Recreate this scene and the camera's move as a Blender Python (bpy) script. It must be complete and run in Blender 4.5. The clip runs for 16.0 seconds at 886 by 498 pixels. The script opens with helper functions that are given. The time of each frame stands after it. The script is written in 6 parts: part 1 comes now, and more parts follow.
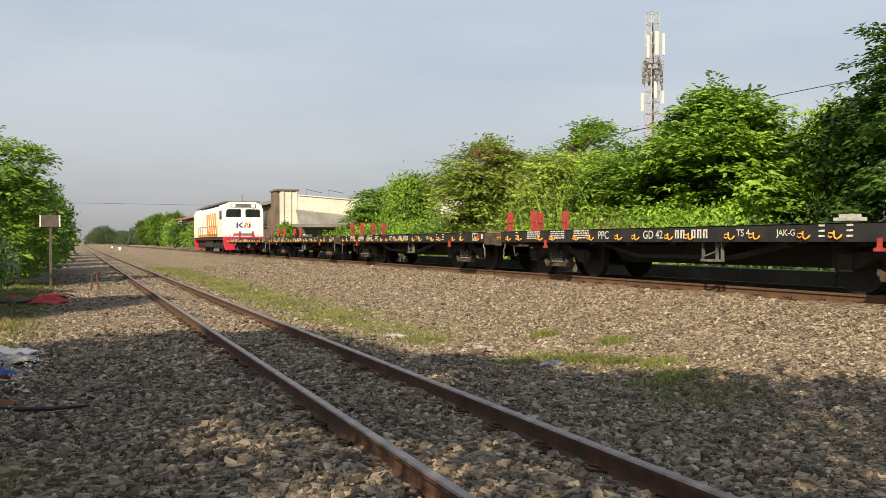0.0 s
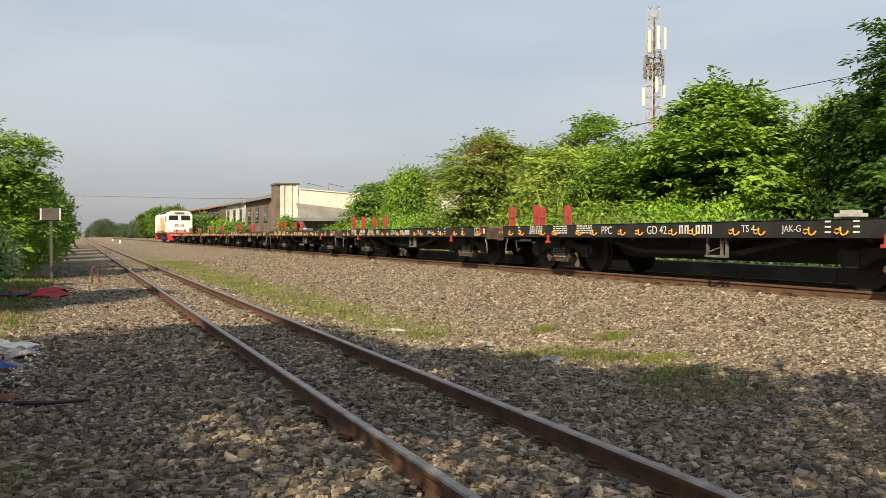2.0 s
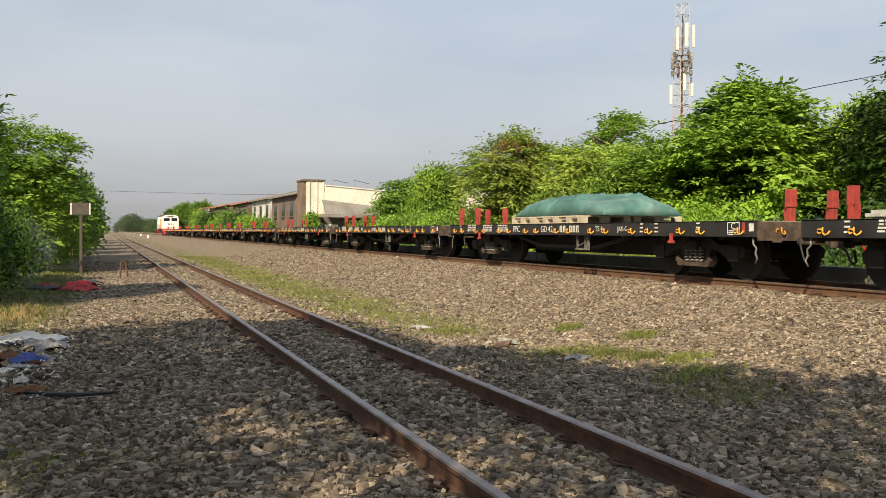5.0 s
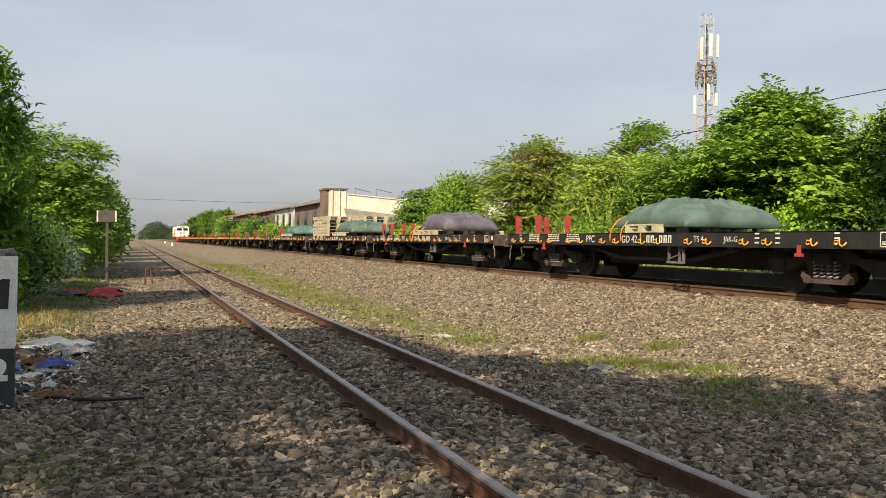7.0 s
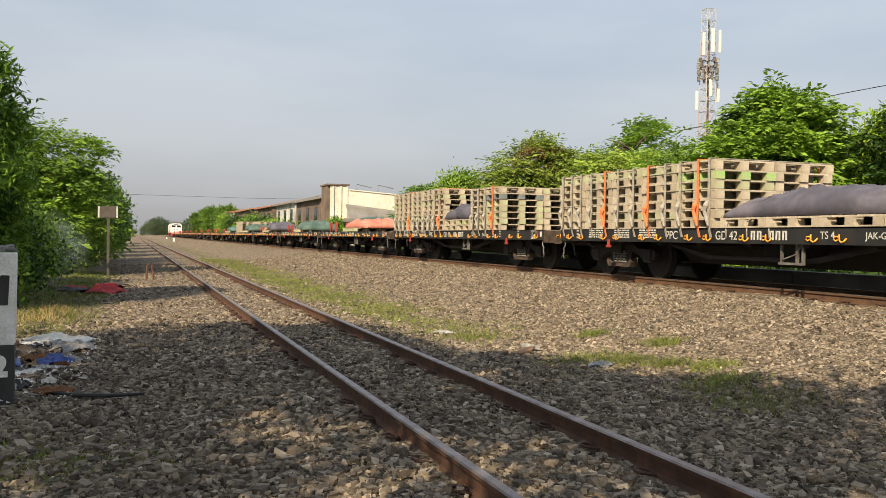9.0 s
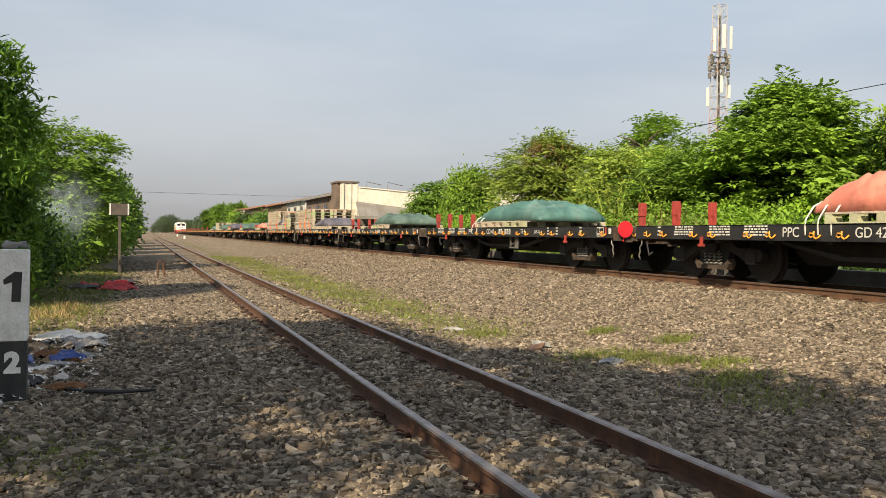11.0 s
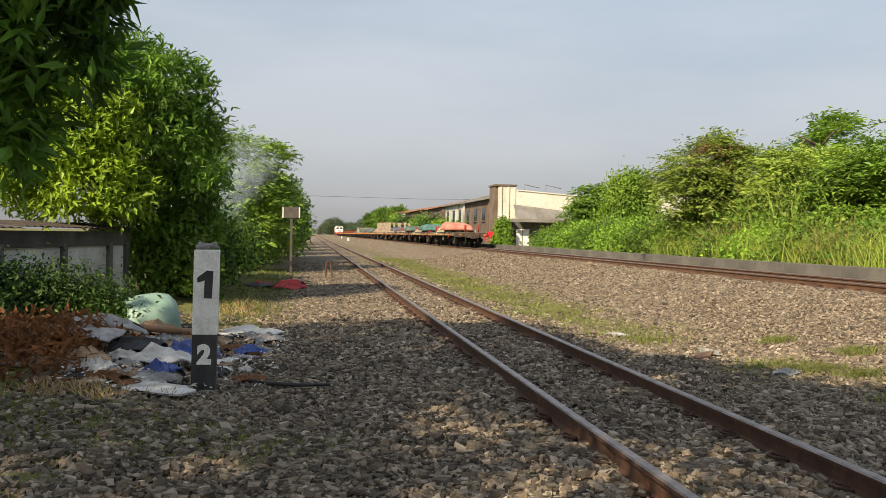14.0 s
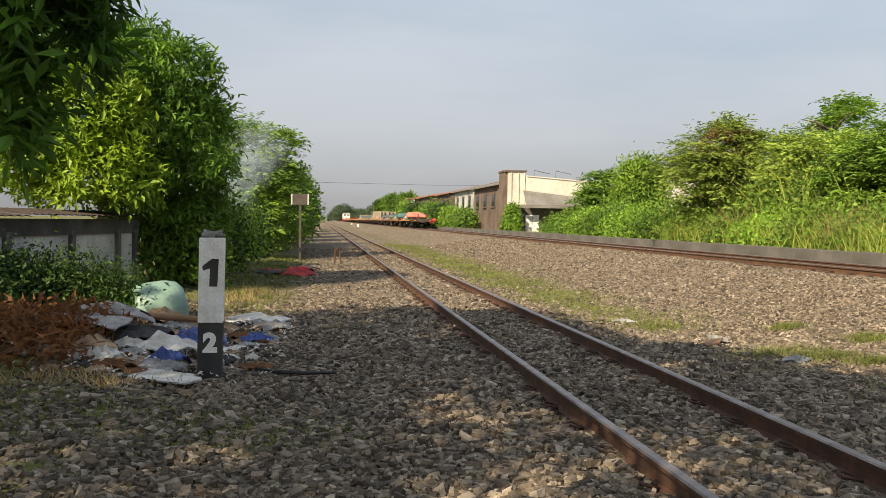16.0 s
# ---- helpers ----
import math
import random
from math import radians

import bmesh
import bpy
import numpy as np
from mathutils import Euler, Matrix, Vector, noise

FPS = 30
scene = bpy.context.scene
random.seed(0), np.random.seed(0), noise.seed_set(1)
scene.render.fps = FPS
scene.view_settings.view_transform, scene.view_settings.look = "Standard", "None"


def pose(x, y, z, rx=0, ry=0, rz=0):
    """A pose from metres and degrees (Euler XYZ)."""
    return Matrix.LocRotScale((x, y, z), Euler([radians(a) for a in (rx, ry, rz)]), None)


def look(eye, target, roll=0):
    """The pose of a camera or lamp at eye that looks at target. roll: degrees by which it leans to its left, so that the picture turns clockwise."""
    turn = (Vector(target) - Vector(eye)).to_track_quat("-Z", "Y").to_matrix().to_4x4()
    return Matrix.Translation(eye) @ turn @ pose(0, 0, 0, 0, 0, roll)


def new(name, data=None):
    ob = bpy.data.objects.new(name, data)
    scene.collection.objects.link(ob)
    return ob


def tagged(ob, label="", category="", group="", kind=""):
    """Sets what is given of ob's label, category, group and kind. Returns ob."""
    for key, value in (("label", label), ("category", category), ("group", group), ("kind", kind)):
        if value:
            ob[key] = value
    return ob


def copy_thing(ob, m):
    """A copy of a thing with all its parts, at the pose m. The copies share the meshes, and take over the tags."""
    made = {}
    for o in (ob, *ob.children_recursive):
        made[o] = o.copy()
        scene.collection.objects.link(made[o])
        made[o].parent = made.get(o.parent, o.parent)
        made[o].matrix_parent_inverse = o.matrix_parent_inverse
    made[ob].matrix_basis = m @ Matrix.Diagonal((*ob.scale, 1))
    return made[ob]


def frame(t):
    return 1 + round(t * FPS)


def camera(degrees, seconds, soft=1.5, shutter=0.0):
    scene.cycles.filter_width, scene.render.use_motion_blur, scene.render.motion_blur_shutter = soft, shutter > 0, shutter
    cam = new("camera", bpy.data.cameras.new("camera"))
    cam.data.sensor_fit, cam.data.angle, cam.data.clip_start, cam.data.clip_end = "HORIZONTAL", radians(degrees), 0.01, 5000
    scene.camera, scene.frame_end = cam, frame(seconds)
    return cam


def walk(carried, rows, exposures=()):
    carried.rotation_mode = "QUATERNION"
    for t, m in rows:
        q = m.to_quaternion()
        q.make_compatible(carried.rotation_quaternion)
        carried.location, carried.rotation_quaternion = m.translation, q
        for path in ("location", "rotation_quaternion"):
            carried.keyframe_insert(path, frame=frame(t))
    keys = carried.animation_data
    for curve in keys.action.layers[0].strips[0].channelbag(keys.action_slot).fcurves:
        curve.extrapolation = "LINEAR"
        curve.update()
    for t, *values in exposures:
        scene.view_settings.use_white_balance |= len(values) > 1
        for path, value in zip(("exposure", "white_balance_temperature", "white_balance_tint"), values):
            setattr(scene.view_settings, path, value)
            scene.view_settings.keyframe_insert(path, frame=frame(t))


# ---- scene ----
cam = camera(55.12, 16.0, soft=0.6)
PATH = [
    (0.0, pose(0.002, 0.000, 1.373, 89.48, 0.24, -23.30)),
    (0.5, pose(0.014, 0.006, 1.388, 89.24, 0.34, -23.25)),
    (1.0, pose(0.012, 0.005, 1.389, 89.17, 0.34, -23.26)),
    (1.5, pose(0.005, 0.007, 1.387, 89.13, 0.15, -23.28)),
    (2.0, pose(0.003, 0.007, 1.384, 89.08, 0.05, -23.27)),
    (2.5, pose(-0.004, 0.003, 1.382, 89.03, 0.01, -23.04)),
    (3.0, pose(-0.008, 0.003, 1.380, 88.97, -0.24, -23.08)),
    (3.5, pose(-0.006, 0.008, 1.375, 88.92, -0.29, -22.67)),
    (4.0, pose(-0.004, 0.010, 1.380, 88.84, -0.26, -22.08)),
    (6.5, pose(-0.022, 0.000, 1.378, 89.24, -0.75, -20.78)),
    (7.0, pose(-0.029, -0.001, 1.375, 89.51, -0.72, -20.15)),
    (7.5, pose(-0.018, 0.004, 1.375, 89.45, -0.71, -20.08)),
    (8.0, pose(-0.016, 0.011, 1.373, 89.40, -0.75, -19.96)),
    (8.5, pose(-0.013, 0.006, 1.375, 89.32, -0.75, -20.00)),
    (9.0, pose(-0.013, 0.009, 1.380, 89.22, -0.74, -20.04)),
    (11.5, pose(-0.020, 0.020, 1.372, 88.90, -0.67, -18.75)),
    (12.0, pose(-0.034, 0.026, 1.370, 88.81, -0.64, -16.71)),
    (12.5, pose(-0.061, 0.022, 1.367, 89.09, -0.81, -14.34)),
    (13.0, pose(-0.087, -0.001, 1.370, 89.11, -0.95, -11.59)),
    (13.5, pose(-0.101, -0.021, 1.374, 89.15, -0.94, -9.24)),
    (14.0, pose(-0.106, -0.026, 1.377, 89.07, -0.99, -8.84)),
    (14.5, pose(-0.099, -0.021, 1.373, 88.91, -1.05, -8.72)),
    (15.0, pose(-0.089, -0.015, 1.376, 88.60, -0.98, -8.34)),
    (15.5, pose(-0.075, -0.002, 1.373, 88.35, -0.96, -8.33)),
    (16.0, pose(-0.065, 0.016, 1.388, 88.12, -0.83, -8.17)),
]
walk(cam, PATH)
HAZE_LOW, HAZE_HIGH = (5.6, 5.5, 5.6, 1), (6.6, 7.3, 8.0, 1)

# ---- world, sun, exposure ----
scene.view_settings.exposure = 0.85
SUN_EL, SUN_DIR = 36.0, Vector((-0.68, -0.73, 0.0)).normalized()
world = bpy.data.worlds.new("sky")
scene.world = world
world.use_nodes = True
wn = world.node_tree.nodes
wl = world.node_tree.links
sky = wn.new("ShaderNodeTexSky")
sky.sky_type = "NISHITA"
sky.sun_disc = False
sky.sun_elevation = radians(SUN_EL)
sky.sun_rotation = math.atan2(SUN_DIR.x, SUN_DIR.y)
sky.dust_density = 4.0
sky.air_density = 1.0
sky.ozone_density = 2.0
coords = wn.new("ShaderNodeTexCoord")
stretch = wn.new("ShaderNodeMapping")
stretch.inputs["Scale"].default_value = (1.0, 1.0, 4.5)
stretch.inputs["Rotation"].default_value = (0.0, 0.12, 0.3)
wl.new(coords.outputs["Generated"], stretch.inputs["Vector"])
cloud = wn.new("ShaderNodeTexNoise")
cloud.inputs["Scale"].default_value = 1.7
cloud.inputs["Detail"].default_value = 5.0
cloud.inputs["Roughness"].default_value = 0.5
wl.new(stretch.outputs["Vector"], cloud.inputs["Vector"])
cramp = wn.new("ShaderNodeValToRGB")
cramp.color_ramp.elements[0].position, cramp.color_ramp.elements[0].color = 0.38, (0.52, 0.52, 0.52, 1)
cramp.color_ramp.elements[1].position, cramp.color_ramp.elements[1].color = 0.66, (0.80, 0.80, 0.80, 1)
wl.new(cloud.outputs["Fac"], cramp.inputs["Fac"])
# thin high haze over the clear sky
hz = wn.new("ShaderNodeSeparateXYZ")
wl.new(coords.outputs["Generated"], hz.inputs["Vector"])
hramp = wn.new("ShaderNodeValToRGB")
hramp.color_ramp.elements[0].position, hramp.color_ramp.elements[0].color = 0.0, HAZE_LOW
hramp.color_ramp.elements[1].position, hramp.color_ramp.elements[1].color = 0.32, HAZE_HIGH
wl.new(hz.outputs["Z"], hramp.inputs["Fac"])
hmix = wn.new("ShaderNodeMix")
hmix.data_type = "RGBA"
wl.new(cramp.outputs["Color"], hmix.inputs["Factor"])
wl.new(sky.outputs["Color"], hmix.inputs["A"])
wl.new(hramp.outputs["Color"], hmix.inputs["B"])
wl.new(hmix.outputs["Result"], wn["Background"].inputs["Color"])
wn["Background"].inputs["Strength"].default_value = 0.062
sun_data = bpy.data.lights.new("sun", "SUN")
sun_data.energy = 4.3
sun_data.angle = radians(0.6)
sun_data.color = (1.0, 0.82, 0.56)
sun = new("sun", sun_data)
sun.matrix_world = look((0, 0, 40), (-SUN_DIR.x * 40, -SUN_DIR.y * 40, 40 - 40 * math.tan(radians(SUN_EL))))


# ---- materials ----
def mat(name, colour, rough=0.8, metal=0.0, other=None, scale=6.0, amount=0.5, bump=0.0, bump_scale=40.0, random_value=0.0, stain=0.0, stain_colour=(0.05, 0.04, 0.03), translucent=0.0):
    """A procedural surface: two colours mixed by coarse noise, darker grain by fine noise, stains, bump, and a shift per object."""
    m = bpy.data.materials.new(name)
    m.use_nodes = True
    n, l = m.node_tree.nodes, m.node_tree.links
    b = n["Principled BSDF"]
    b.inputs["Roughness"].default_value = rough
    if translucent:
        b.inputs["Specular IOR Level"].default_value = 0.28
    b.inputs["Metallic"].default_value = metal
    tc = n.new("ShaderNodeTexCoord")
    big = n.new("ShaderNodeTexNoise")
    big.inputs["Scale"].default_value, big.inputs["Detail"].default_value = scale, 6.0
    l.new(tc.outputs["Object"], big.inputs["Vector"])
    ramp = n.new("ShaderNodeValToRGB")
    other = other or tuple(c * 0.6 for c in colour)
    ramp.color_ramp.elements[0].position, ramp.color_ramp.elements[0].color = 0.5 - 0.3 * amount, (*other, 1)
    ramp.color_ramp.elements[1].position, ramp.color_ramp.elements[1].color = 0.75 - 0.2 * amount, (*colour, 1)
    l.new(big.outputs["Fac"], ramp.inputs["Fac"])
    fine = n.new("ShaderNodeTexNoise")
    fine.inputs["Scale"].default_value, fine.inputs["Detail"].default_value = bump_scale, 4.0
    l.new(tc.outputs["Object"], fine.inputs["Vector"])
    span = n.new("ShaderNodeMapRange")
    span.inputs["To Min"].default_value, span.inputs["To Max"].default_value = 0.72, 1.28
    l.new(fine.outputs["Fac"], span.inputs["Value"])
    hsv = n.new("ShaderNodeHueSaturation")
    l.new(ramp.outputs["Color"], hsv.inputs["Color"])
    if random_value:
        info = n.new("ShaderNodeObjectInfo")
        isl = n.new("ShaderNodeNewGeometry")
        add = n.new("ShaderNodeMath")
        l.new(info.outputs["Random"], add.inputs[0])
        l.new(isl.outputs["Random Per Island"], add.inputs[1])
        rr = n.new("ShaderNodeMapRange")
        rr.inputs["From Max"].default_value = 2.0
        rr.inputs["To Min"].default_value, rr.inputs["To Max"].default_value = 1 - random_value, 1 + random_value
        l.new(add.outputs[0], rr.inputs["Value"])
        mul = n.new("ShaderNodeMath")
        mul.operation = "MULTIPLY"
        l.new(rr.outputs["Result"], mul.inputs[0])
        l.new(span.outputs["Result"], mul.inputs[1])
        l.new(mul.outputs[0], hsv.inputs["Value"])
    else:
        l.new(span.outputs["Result"], hsv.inputs["Value"])
    out = hsv.outputs["Color"]
    if stain:
        st = n.new("ShaderNodeTexNoise")
        st.inputs["Scale"].default_value, st.inputs["Detail"].default_value = scale * 0.45, 8.0
        st.inputs["Roughness"].default_value = 0.7
        mp = n.new("ShaderNodeMapping")
        mp.inputs["Scale"].default_value = (1.6, 1.6, 0.35)
        mp.inputs["Location"].default_value = (3.1, 7.7, 1.3)
        l.new(tc.outputs["Object"], mp.inputs["Vector"])
        l.new(mp.outputs["Vector"], st.inputs["Vector"])
        sr = n.new("ShaderNodeMapRange")
        sr.inputs["From Min"].default_value, sr.inputs["From Max"].default_value = 0.5, 0.68
        sr.inputs["To Max"].default_value = stain
        l.new(st.outputs["Fac"], sr.inputs["Value"])
        mx = n.new("ShaderNodeMix")
        mx.data_type = "RGBA"
        l.new(sr.outputs["Result"], mx.inputs["Factor"])
        l.new(out, mx.inputs["A"])
        mx.inputs["B"].default_value = (*stain_colour, 1)
        out = mx.outputs["Result"]
    l.new(out, b.inputs["Base Color"])
    if bump:
        bp = n.new("ShaderNodeBump")
        bp.inputs["Strength"].default_value = bump
        bp.inputs["Distance"].default_value = 0.02
        l.new(fine.outputs["Fac"], bp.inputs["Height"])
        l.new(bp.outputs["Normal"], b.inputs["Normal"])
    if translucent:
        tr = n.new("ShaderNodeBsdfTranslucent")
        l.new(out, tr.inputs["Color"])
        ms = n.new("ShaderNodeMixShader")
        ms.inputs["Fac"].default_value = translucent
        l.new(b.outputs["BSDF"], ms.inputs[1])
        l.new(tr.outputs["BSDF"], ms.inputs[2])
        l.new(ms.outputs["Shader"], n["Material Output"].inputs["Surface"])
    return m


def leafy(name, colour, other, scale=0.7, rough=0.5):
    return mat(name, colour, rough, 0.0, other, scale, 0.6, 0.0, 3.0, 0.45, translucent=0.30)


BLACK = mat("black_wagon_paint", (0.016, 0.017, 0.018), 0.55, 0, (0.010, 0.010, 0.011), 3.0, 0.5, 0.15, 30, 0.2, 0.22, (0.06, 0.048, 0.036))
UNDER = mat("sooty_underframe", (0.010, 0.009, 0.0085), 0.85, 0, (0.017, 0.0135, 0.011), 4.0, 0.5, 0.2, 30)
DECK = mat("worn_deck_plate", (0.20, 0.19, 0.17), 0.75, 0.1, (0.10, 0.075, 0.055), 1.5, 0.6, 0.2, 25, 0.2)
BRACE = mat("rusty_cast_steel", (0.085, 0.06, 0.044), 0.85, 0.1, (0.035, 0.026, 0.021), 8, 0.5, 0.3, 50, 0.2)
STEEL = mat("grey_steel", (0.22, 0.22, 0.21), 0.55, 0.4, (0.12, 0.11, 0.10), 6, 0.5, 0.1, 60)
YELLOW = mat("yellow_hook_paint", (0.78, 0.37, 0.03), 0.45, 0, (0.55, 0.24, 0.03), 20, 0.5, 0, 60, 0.15)
RED = mat("red_stake_paint", (0.36, 0.045, 0.032), 0.55, 0, (0.22, 0.035, 0.028), 8, 0.5, 0.1, 40, 0.15, 0.4, (0.12, 0.04, 0.03))
SIGNAL_RED = mat("bright_red_paint", (0.75, 0.02, 0.035), 0.45, 0, (0.6, 0.02, 0.03), 8)
PINK_RED = mat("crimson_pilot_paint", (0.60, 0.02, 0.06), 0.45, 0, (0.45, 0.02, 0.05), 5, stain=0.3)
WHITE = mat("white_lettering", (0.62, 0.62, 0.58), 0.6, 0, (0.40, 0.40, 0.38), 15, 0.5, 0, 60)
LOCO_WHITE = mat("white_locomotive_paint", (0.80, 0.80, 0.78), 0.35, 0, (0.72, 0.71, 0.68), 1.5, 0.5, 0, 20, stain=0.12)
LOCO_ORANGE = mat("orange_stripe_paint", (0.75, 0.30, 0.03), 0.4, 0, (0.65, 0.25, 0.03), 2)
LOCO_GREY = mat("grey_roof_paint", (0.14, 0.145, 0.15), 0.5, 0, (0.09, 0.09, 0.09), 2)
LOGO_BLUE = mat("blue_mark", (0.02, 0.05, 0.28), 0.4)
LOGO_ORANGE = mat("orange_mark", (0.80, 0.28, 0.03), 0.4)
DARK_GLASS = mat("dark_glass", (0.02, 0.025, 0.03), 0.08)
LAMP = mat("lamp_lens", (0.8, 0.8, 0.78), 0.15)
RUST = mat("rusty_rail_side", (0.095, 0.045, 0.026), 0.85, 0.1, (0.06, 0.032, 0.022), 5, 0.5, 0.25, 60, 0, 0.5, (0.20, 0.085, 0.04))
RUST_BRIGHT = mat("orange_rusty_rail_side", (0.13, 0.066, 0.034), 0.85, 0.1, (0.075, 0.042, 0.026), 5, 0.5, 0.25, 60)
POLISHED = mat("dull_polished_rail_top", (0.30, 0.26, 0.25), 0.38, 0.75, (0.17, 0.13, 0.12), 7, 0.5, 0.1, 80)
CLIP = mat("rusty_spring_clip", (0.085, 0.040, 0.026), 0.8, 0.2, (0.045, 0.026, 0.02), 20, 0.5, 0.2, 80, 0.25)
SLEEPER = mat("weathered_sleeper", (0.17, 0.145, 0.12), 0.9, 0, (0.09, 0.075, 0.06), 4, 0.5, 0.4, 30, 0.2)
CONCRETE = mat("stained_concrete", (0.135, 0.128, 0.115), 0.9, 0, (0.08, 0.075, 0.068), 1.3, 0.5, 0.3, 25, 0.1, 0.85, (0.04, 0.037, 0.033))
PALE_CONCRETE = mat("pale_panel_concrete", (0.54, 0.55, 0.53), 0.9, 0, (0.34, 0.34, 0.32), 1.2, 0.5, 0.2, 25, 0.1, 0.55, (0.10, 0.10, 0.095))
CREAM = mat("weathered_cream_plaster", (0.63, 0.61, 0.54), 0.9, 0, (0.50, 0.475, 0.41), 0.35, 0.5, 0.1, 4, 0, 0.5, (0.33, 0.29, 0.22))
BROWN_WALL = mat("bare_brown_plaster", (0.17, 0.125, 0.095), 0.95, 0, (0.095, 0.07, 0.056), 0.7, 0.5, 0.2, 6, 0.15, 0.5, (0.07, 0.055, 0.05))
ZINC = mat("weathered_zinc_sheet", (0.235, 0.225, 0.21), 0.6, 0.1, (0.17, 0.155, 0.14), 0.8, 0.5, 0.1, 5, 0.1, 0.4, (0.20, 0.15, 0.11))
TERRACOTTA = mat("terracotta_tile", (0.36, 0.165, 0.10), 0.9, 0, (0.24, 0.12, 0.08), 0.9, 0.5, 0.3, 4, 0.15)
SOOTY_CONCRETE = mat("black_stained_concrete", (0.085, 0.082, 0.075), 0.95, 0, (0.04, 0.039, 0.036), 1.5, 0.5, 0.3, 25, 0.1, 0.6, (0.15, 0.145, 0.13))
POST_WHITE = mat("grubby_white_post_paint", (0.88, 0.88, 0.86), 0.75, 0, (0.68, 0.68, 0.64), 5, 0.5, 0.25, 60, 0, 0.3, (0.30, 0.28, 0.24))
POST_BLACK = mat("black_post_paint", (0.030, 0.032, 0.033), 0.7, 0, (0.02, 0.02, 0.02), 6, 0.5, 0.2, 60, 0, 0.3, (0.10, 0.09, 0.08))
BARK = mat("grey_brown_bark", (0.11, 0.085, 0.06), 0.95, 0, (0.055, 0.042, 0.032), 6, 0.5, 0.6, 40)
PALLET = mat("grey_pallet_wood", (0.46, 0.405, 0.32), 0.85, 0, (0.31, 0.265, 0.20), 3.0, 0.5, 0.25, 40, 0.22)
GREEN_PAINT = mat("green_painted_wood", (0.24, 0.46, 0.13), 0.85, 0, (0.34, 0.36, 0.20), 5, 0.5, 0.2, 40, 0.1)
MOSSY_WOOD = mat("pale_green_tinged_wood", (0.40, 0.42, 0.27), 0.85, 0, (0.31, 0.30, 0.20), 3.0, 0.5, 0.25, 40, 0.2)
BLUE_WOOD = mat("faded_blue_painted_wood", (0.12, 0.15, 0.18), 0.85, 0, (0.20, 0.20, 0.18), 3.0, 0.5, 0.25, 40, 0.2)
STRAP = mat("grey_webbing", (0.36, 0.34, 0.30), 0.9, 0, (0.24, 0.22, 0.20), 10)
STRAP_ORANGE = mat("orange_webbing", (0.70, 0.20, 0.07), 0.8, 0, (0.5, 0.16, 0.06), 10)
TARP_GREEN = mat("faded_green_tarpaulin", (0.080, 0.135, 0.115), 0.75, 0, (0.045, 0.085, 0.072), 1.6, 0.5, 0.6, 7, 0, 0.3, (0.22, 0.27, 0.24))
TARP_TEAL = mat("teal_tarpaulin", (0.065, 0.165, 0.15), 0.7, 0, (0.035, 0.10, 0.092), 1.6, 0.5, 0.6, 7, 0, 0.3, (0.30, 0.36, 0.33))
TARP_BLUE = mat("grey_blue_tarpaulin", (0.105, 0.10, 0.135), 0.75, 0, (0.06, 0.058, 0.08), 1.6, 0.5, 0.6, 7, 0, 0.3, (0.24, 0.22, 0.24))
TARP_RED = mat("salmon_tarpaulin", (0.60, 0.215, 0.155), 0.75, 0, (0.45, 0.14, 0.10), 1.6, 0.5, 0.6, 7, 0, 0.3, (0.70, 0.42, 0.33))
BLUE_CLOTH = mat("blue_plastic_sheet", (0.016, 0.05, 0.26), 0.5, 0, (0.012, 0.03, 0.15), 4, 0.5, 0.3, 15)
RED_CLOTH = mat("red_cloth", (0.42, 0.035, 0.035), 0.85, 0, (0.24, 0.02, 0.025), 5, 0.5, 0.3, 20)
GREY_RAG = mat("grey_rag", (0.34, 0.33, 0.33), 0.9, 0, (0.18, 0.175, 0.17), 5, 0.5, 0.4, 20, 0.3)
WHITE_RAG = mat("dirty_white_sheet", (0.66, 0.65, 0.62), 0.85, 0, (0.42, 0.40, 0.37), 4, 0.5, 0.4, 20, 0.2)
TAN_RAG = mat("tan_sacking", (0.34, 0.24, 0.15), 0.95, 0, (0.20, 0.13, 0.08), 5, 0.5, 0.4, 25, 0.3)
DARK_RAG = mat("dark_rag", (0.05, 0.05, 0.055), 0.9, 0, (0.03, 0.03, 0.03), 5, 0.5, 0.4, 20, 0.3)
MINT = mat("mint_plastic", (0.24, 0.36, 0.30), 0.5, 0, (0.18, 0.28, 0.235), 2, 0.5, 0.05, 20, 0, 0.2, (0.30, 0.34, 0.27))
RUBBER = mat("black_rubber", (0.018, 0.018, 0.02), 0.6)
BOARD_GREY = mat("weathered_sign_board", (0.085, 0.072, 0.062), 0.85, 0, (0.055, 0.047, 0.04), 8, 0.5, 0.1, 40)
BAMBOO = mat("dry_bamboo", (0.30, 0.17, 0.09), 0.7, 0, (0.20, 0.11, 0.06), 4, 0.5, 0.2, 40)
TOWER_RED = mat("faded_red_tower_paint", (0.40, 0.30, 0.28), 0.7, 0, (0.35, 0.27, 0.25), 1)
TOWER_WHITE = mat("pale_tower_paint", (0.42, 0.40, 0.385), 0.6, 0, (0.36, 0.34, 0.33), 1)
ANTENNA = mat("white_antenna_shell", (0.60, 0.60, 0.585), 0.5, 0, (0.62, 0.62, 0.60), 1)
LEAF_MANGO = leafy("dark_glossy_leaf", (0.17, 0.32, 0.032), (0.06, 0.135, 0.018), 0.8, 0.42)
LEAF_NEAR = leafy("deep_glossy_leaf", (0.12, 0.26, 0.028), (0.045, 0.11, 0.015), 1.5, 0.42)
LEAF_YELLOW = leafy("yellow_green_leaf", (0.31, 0.45, 0.035), (0.17, 0.29, 0.028), 0.8, 0.45)
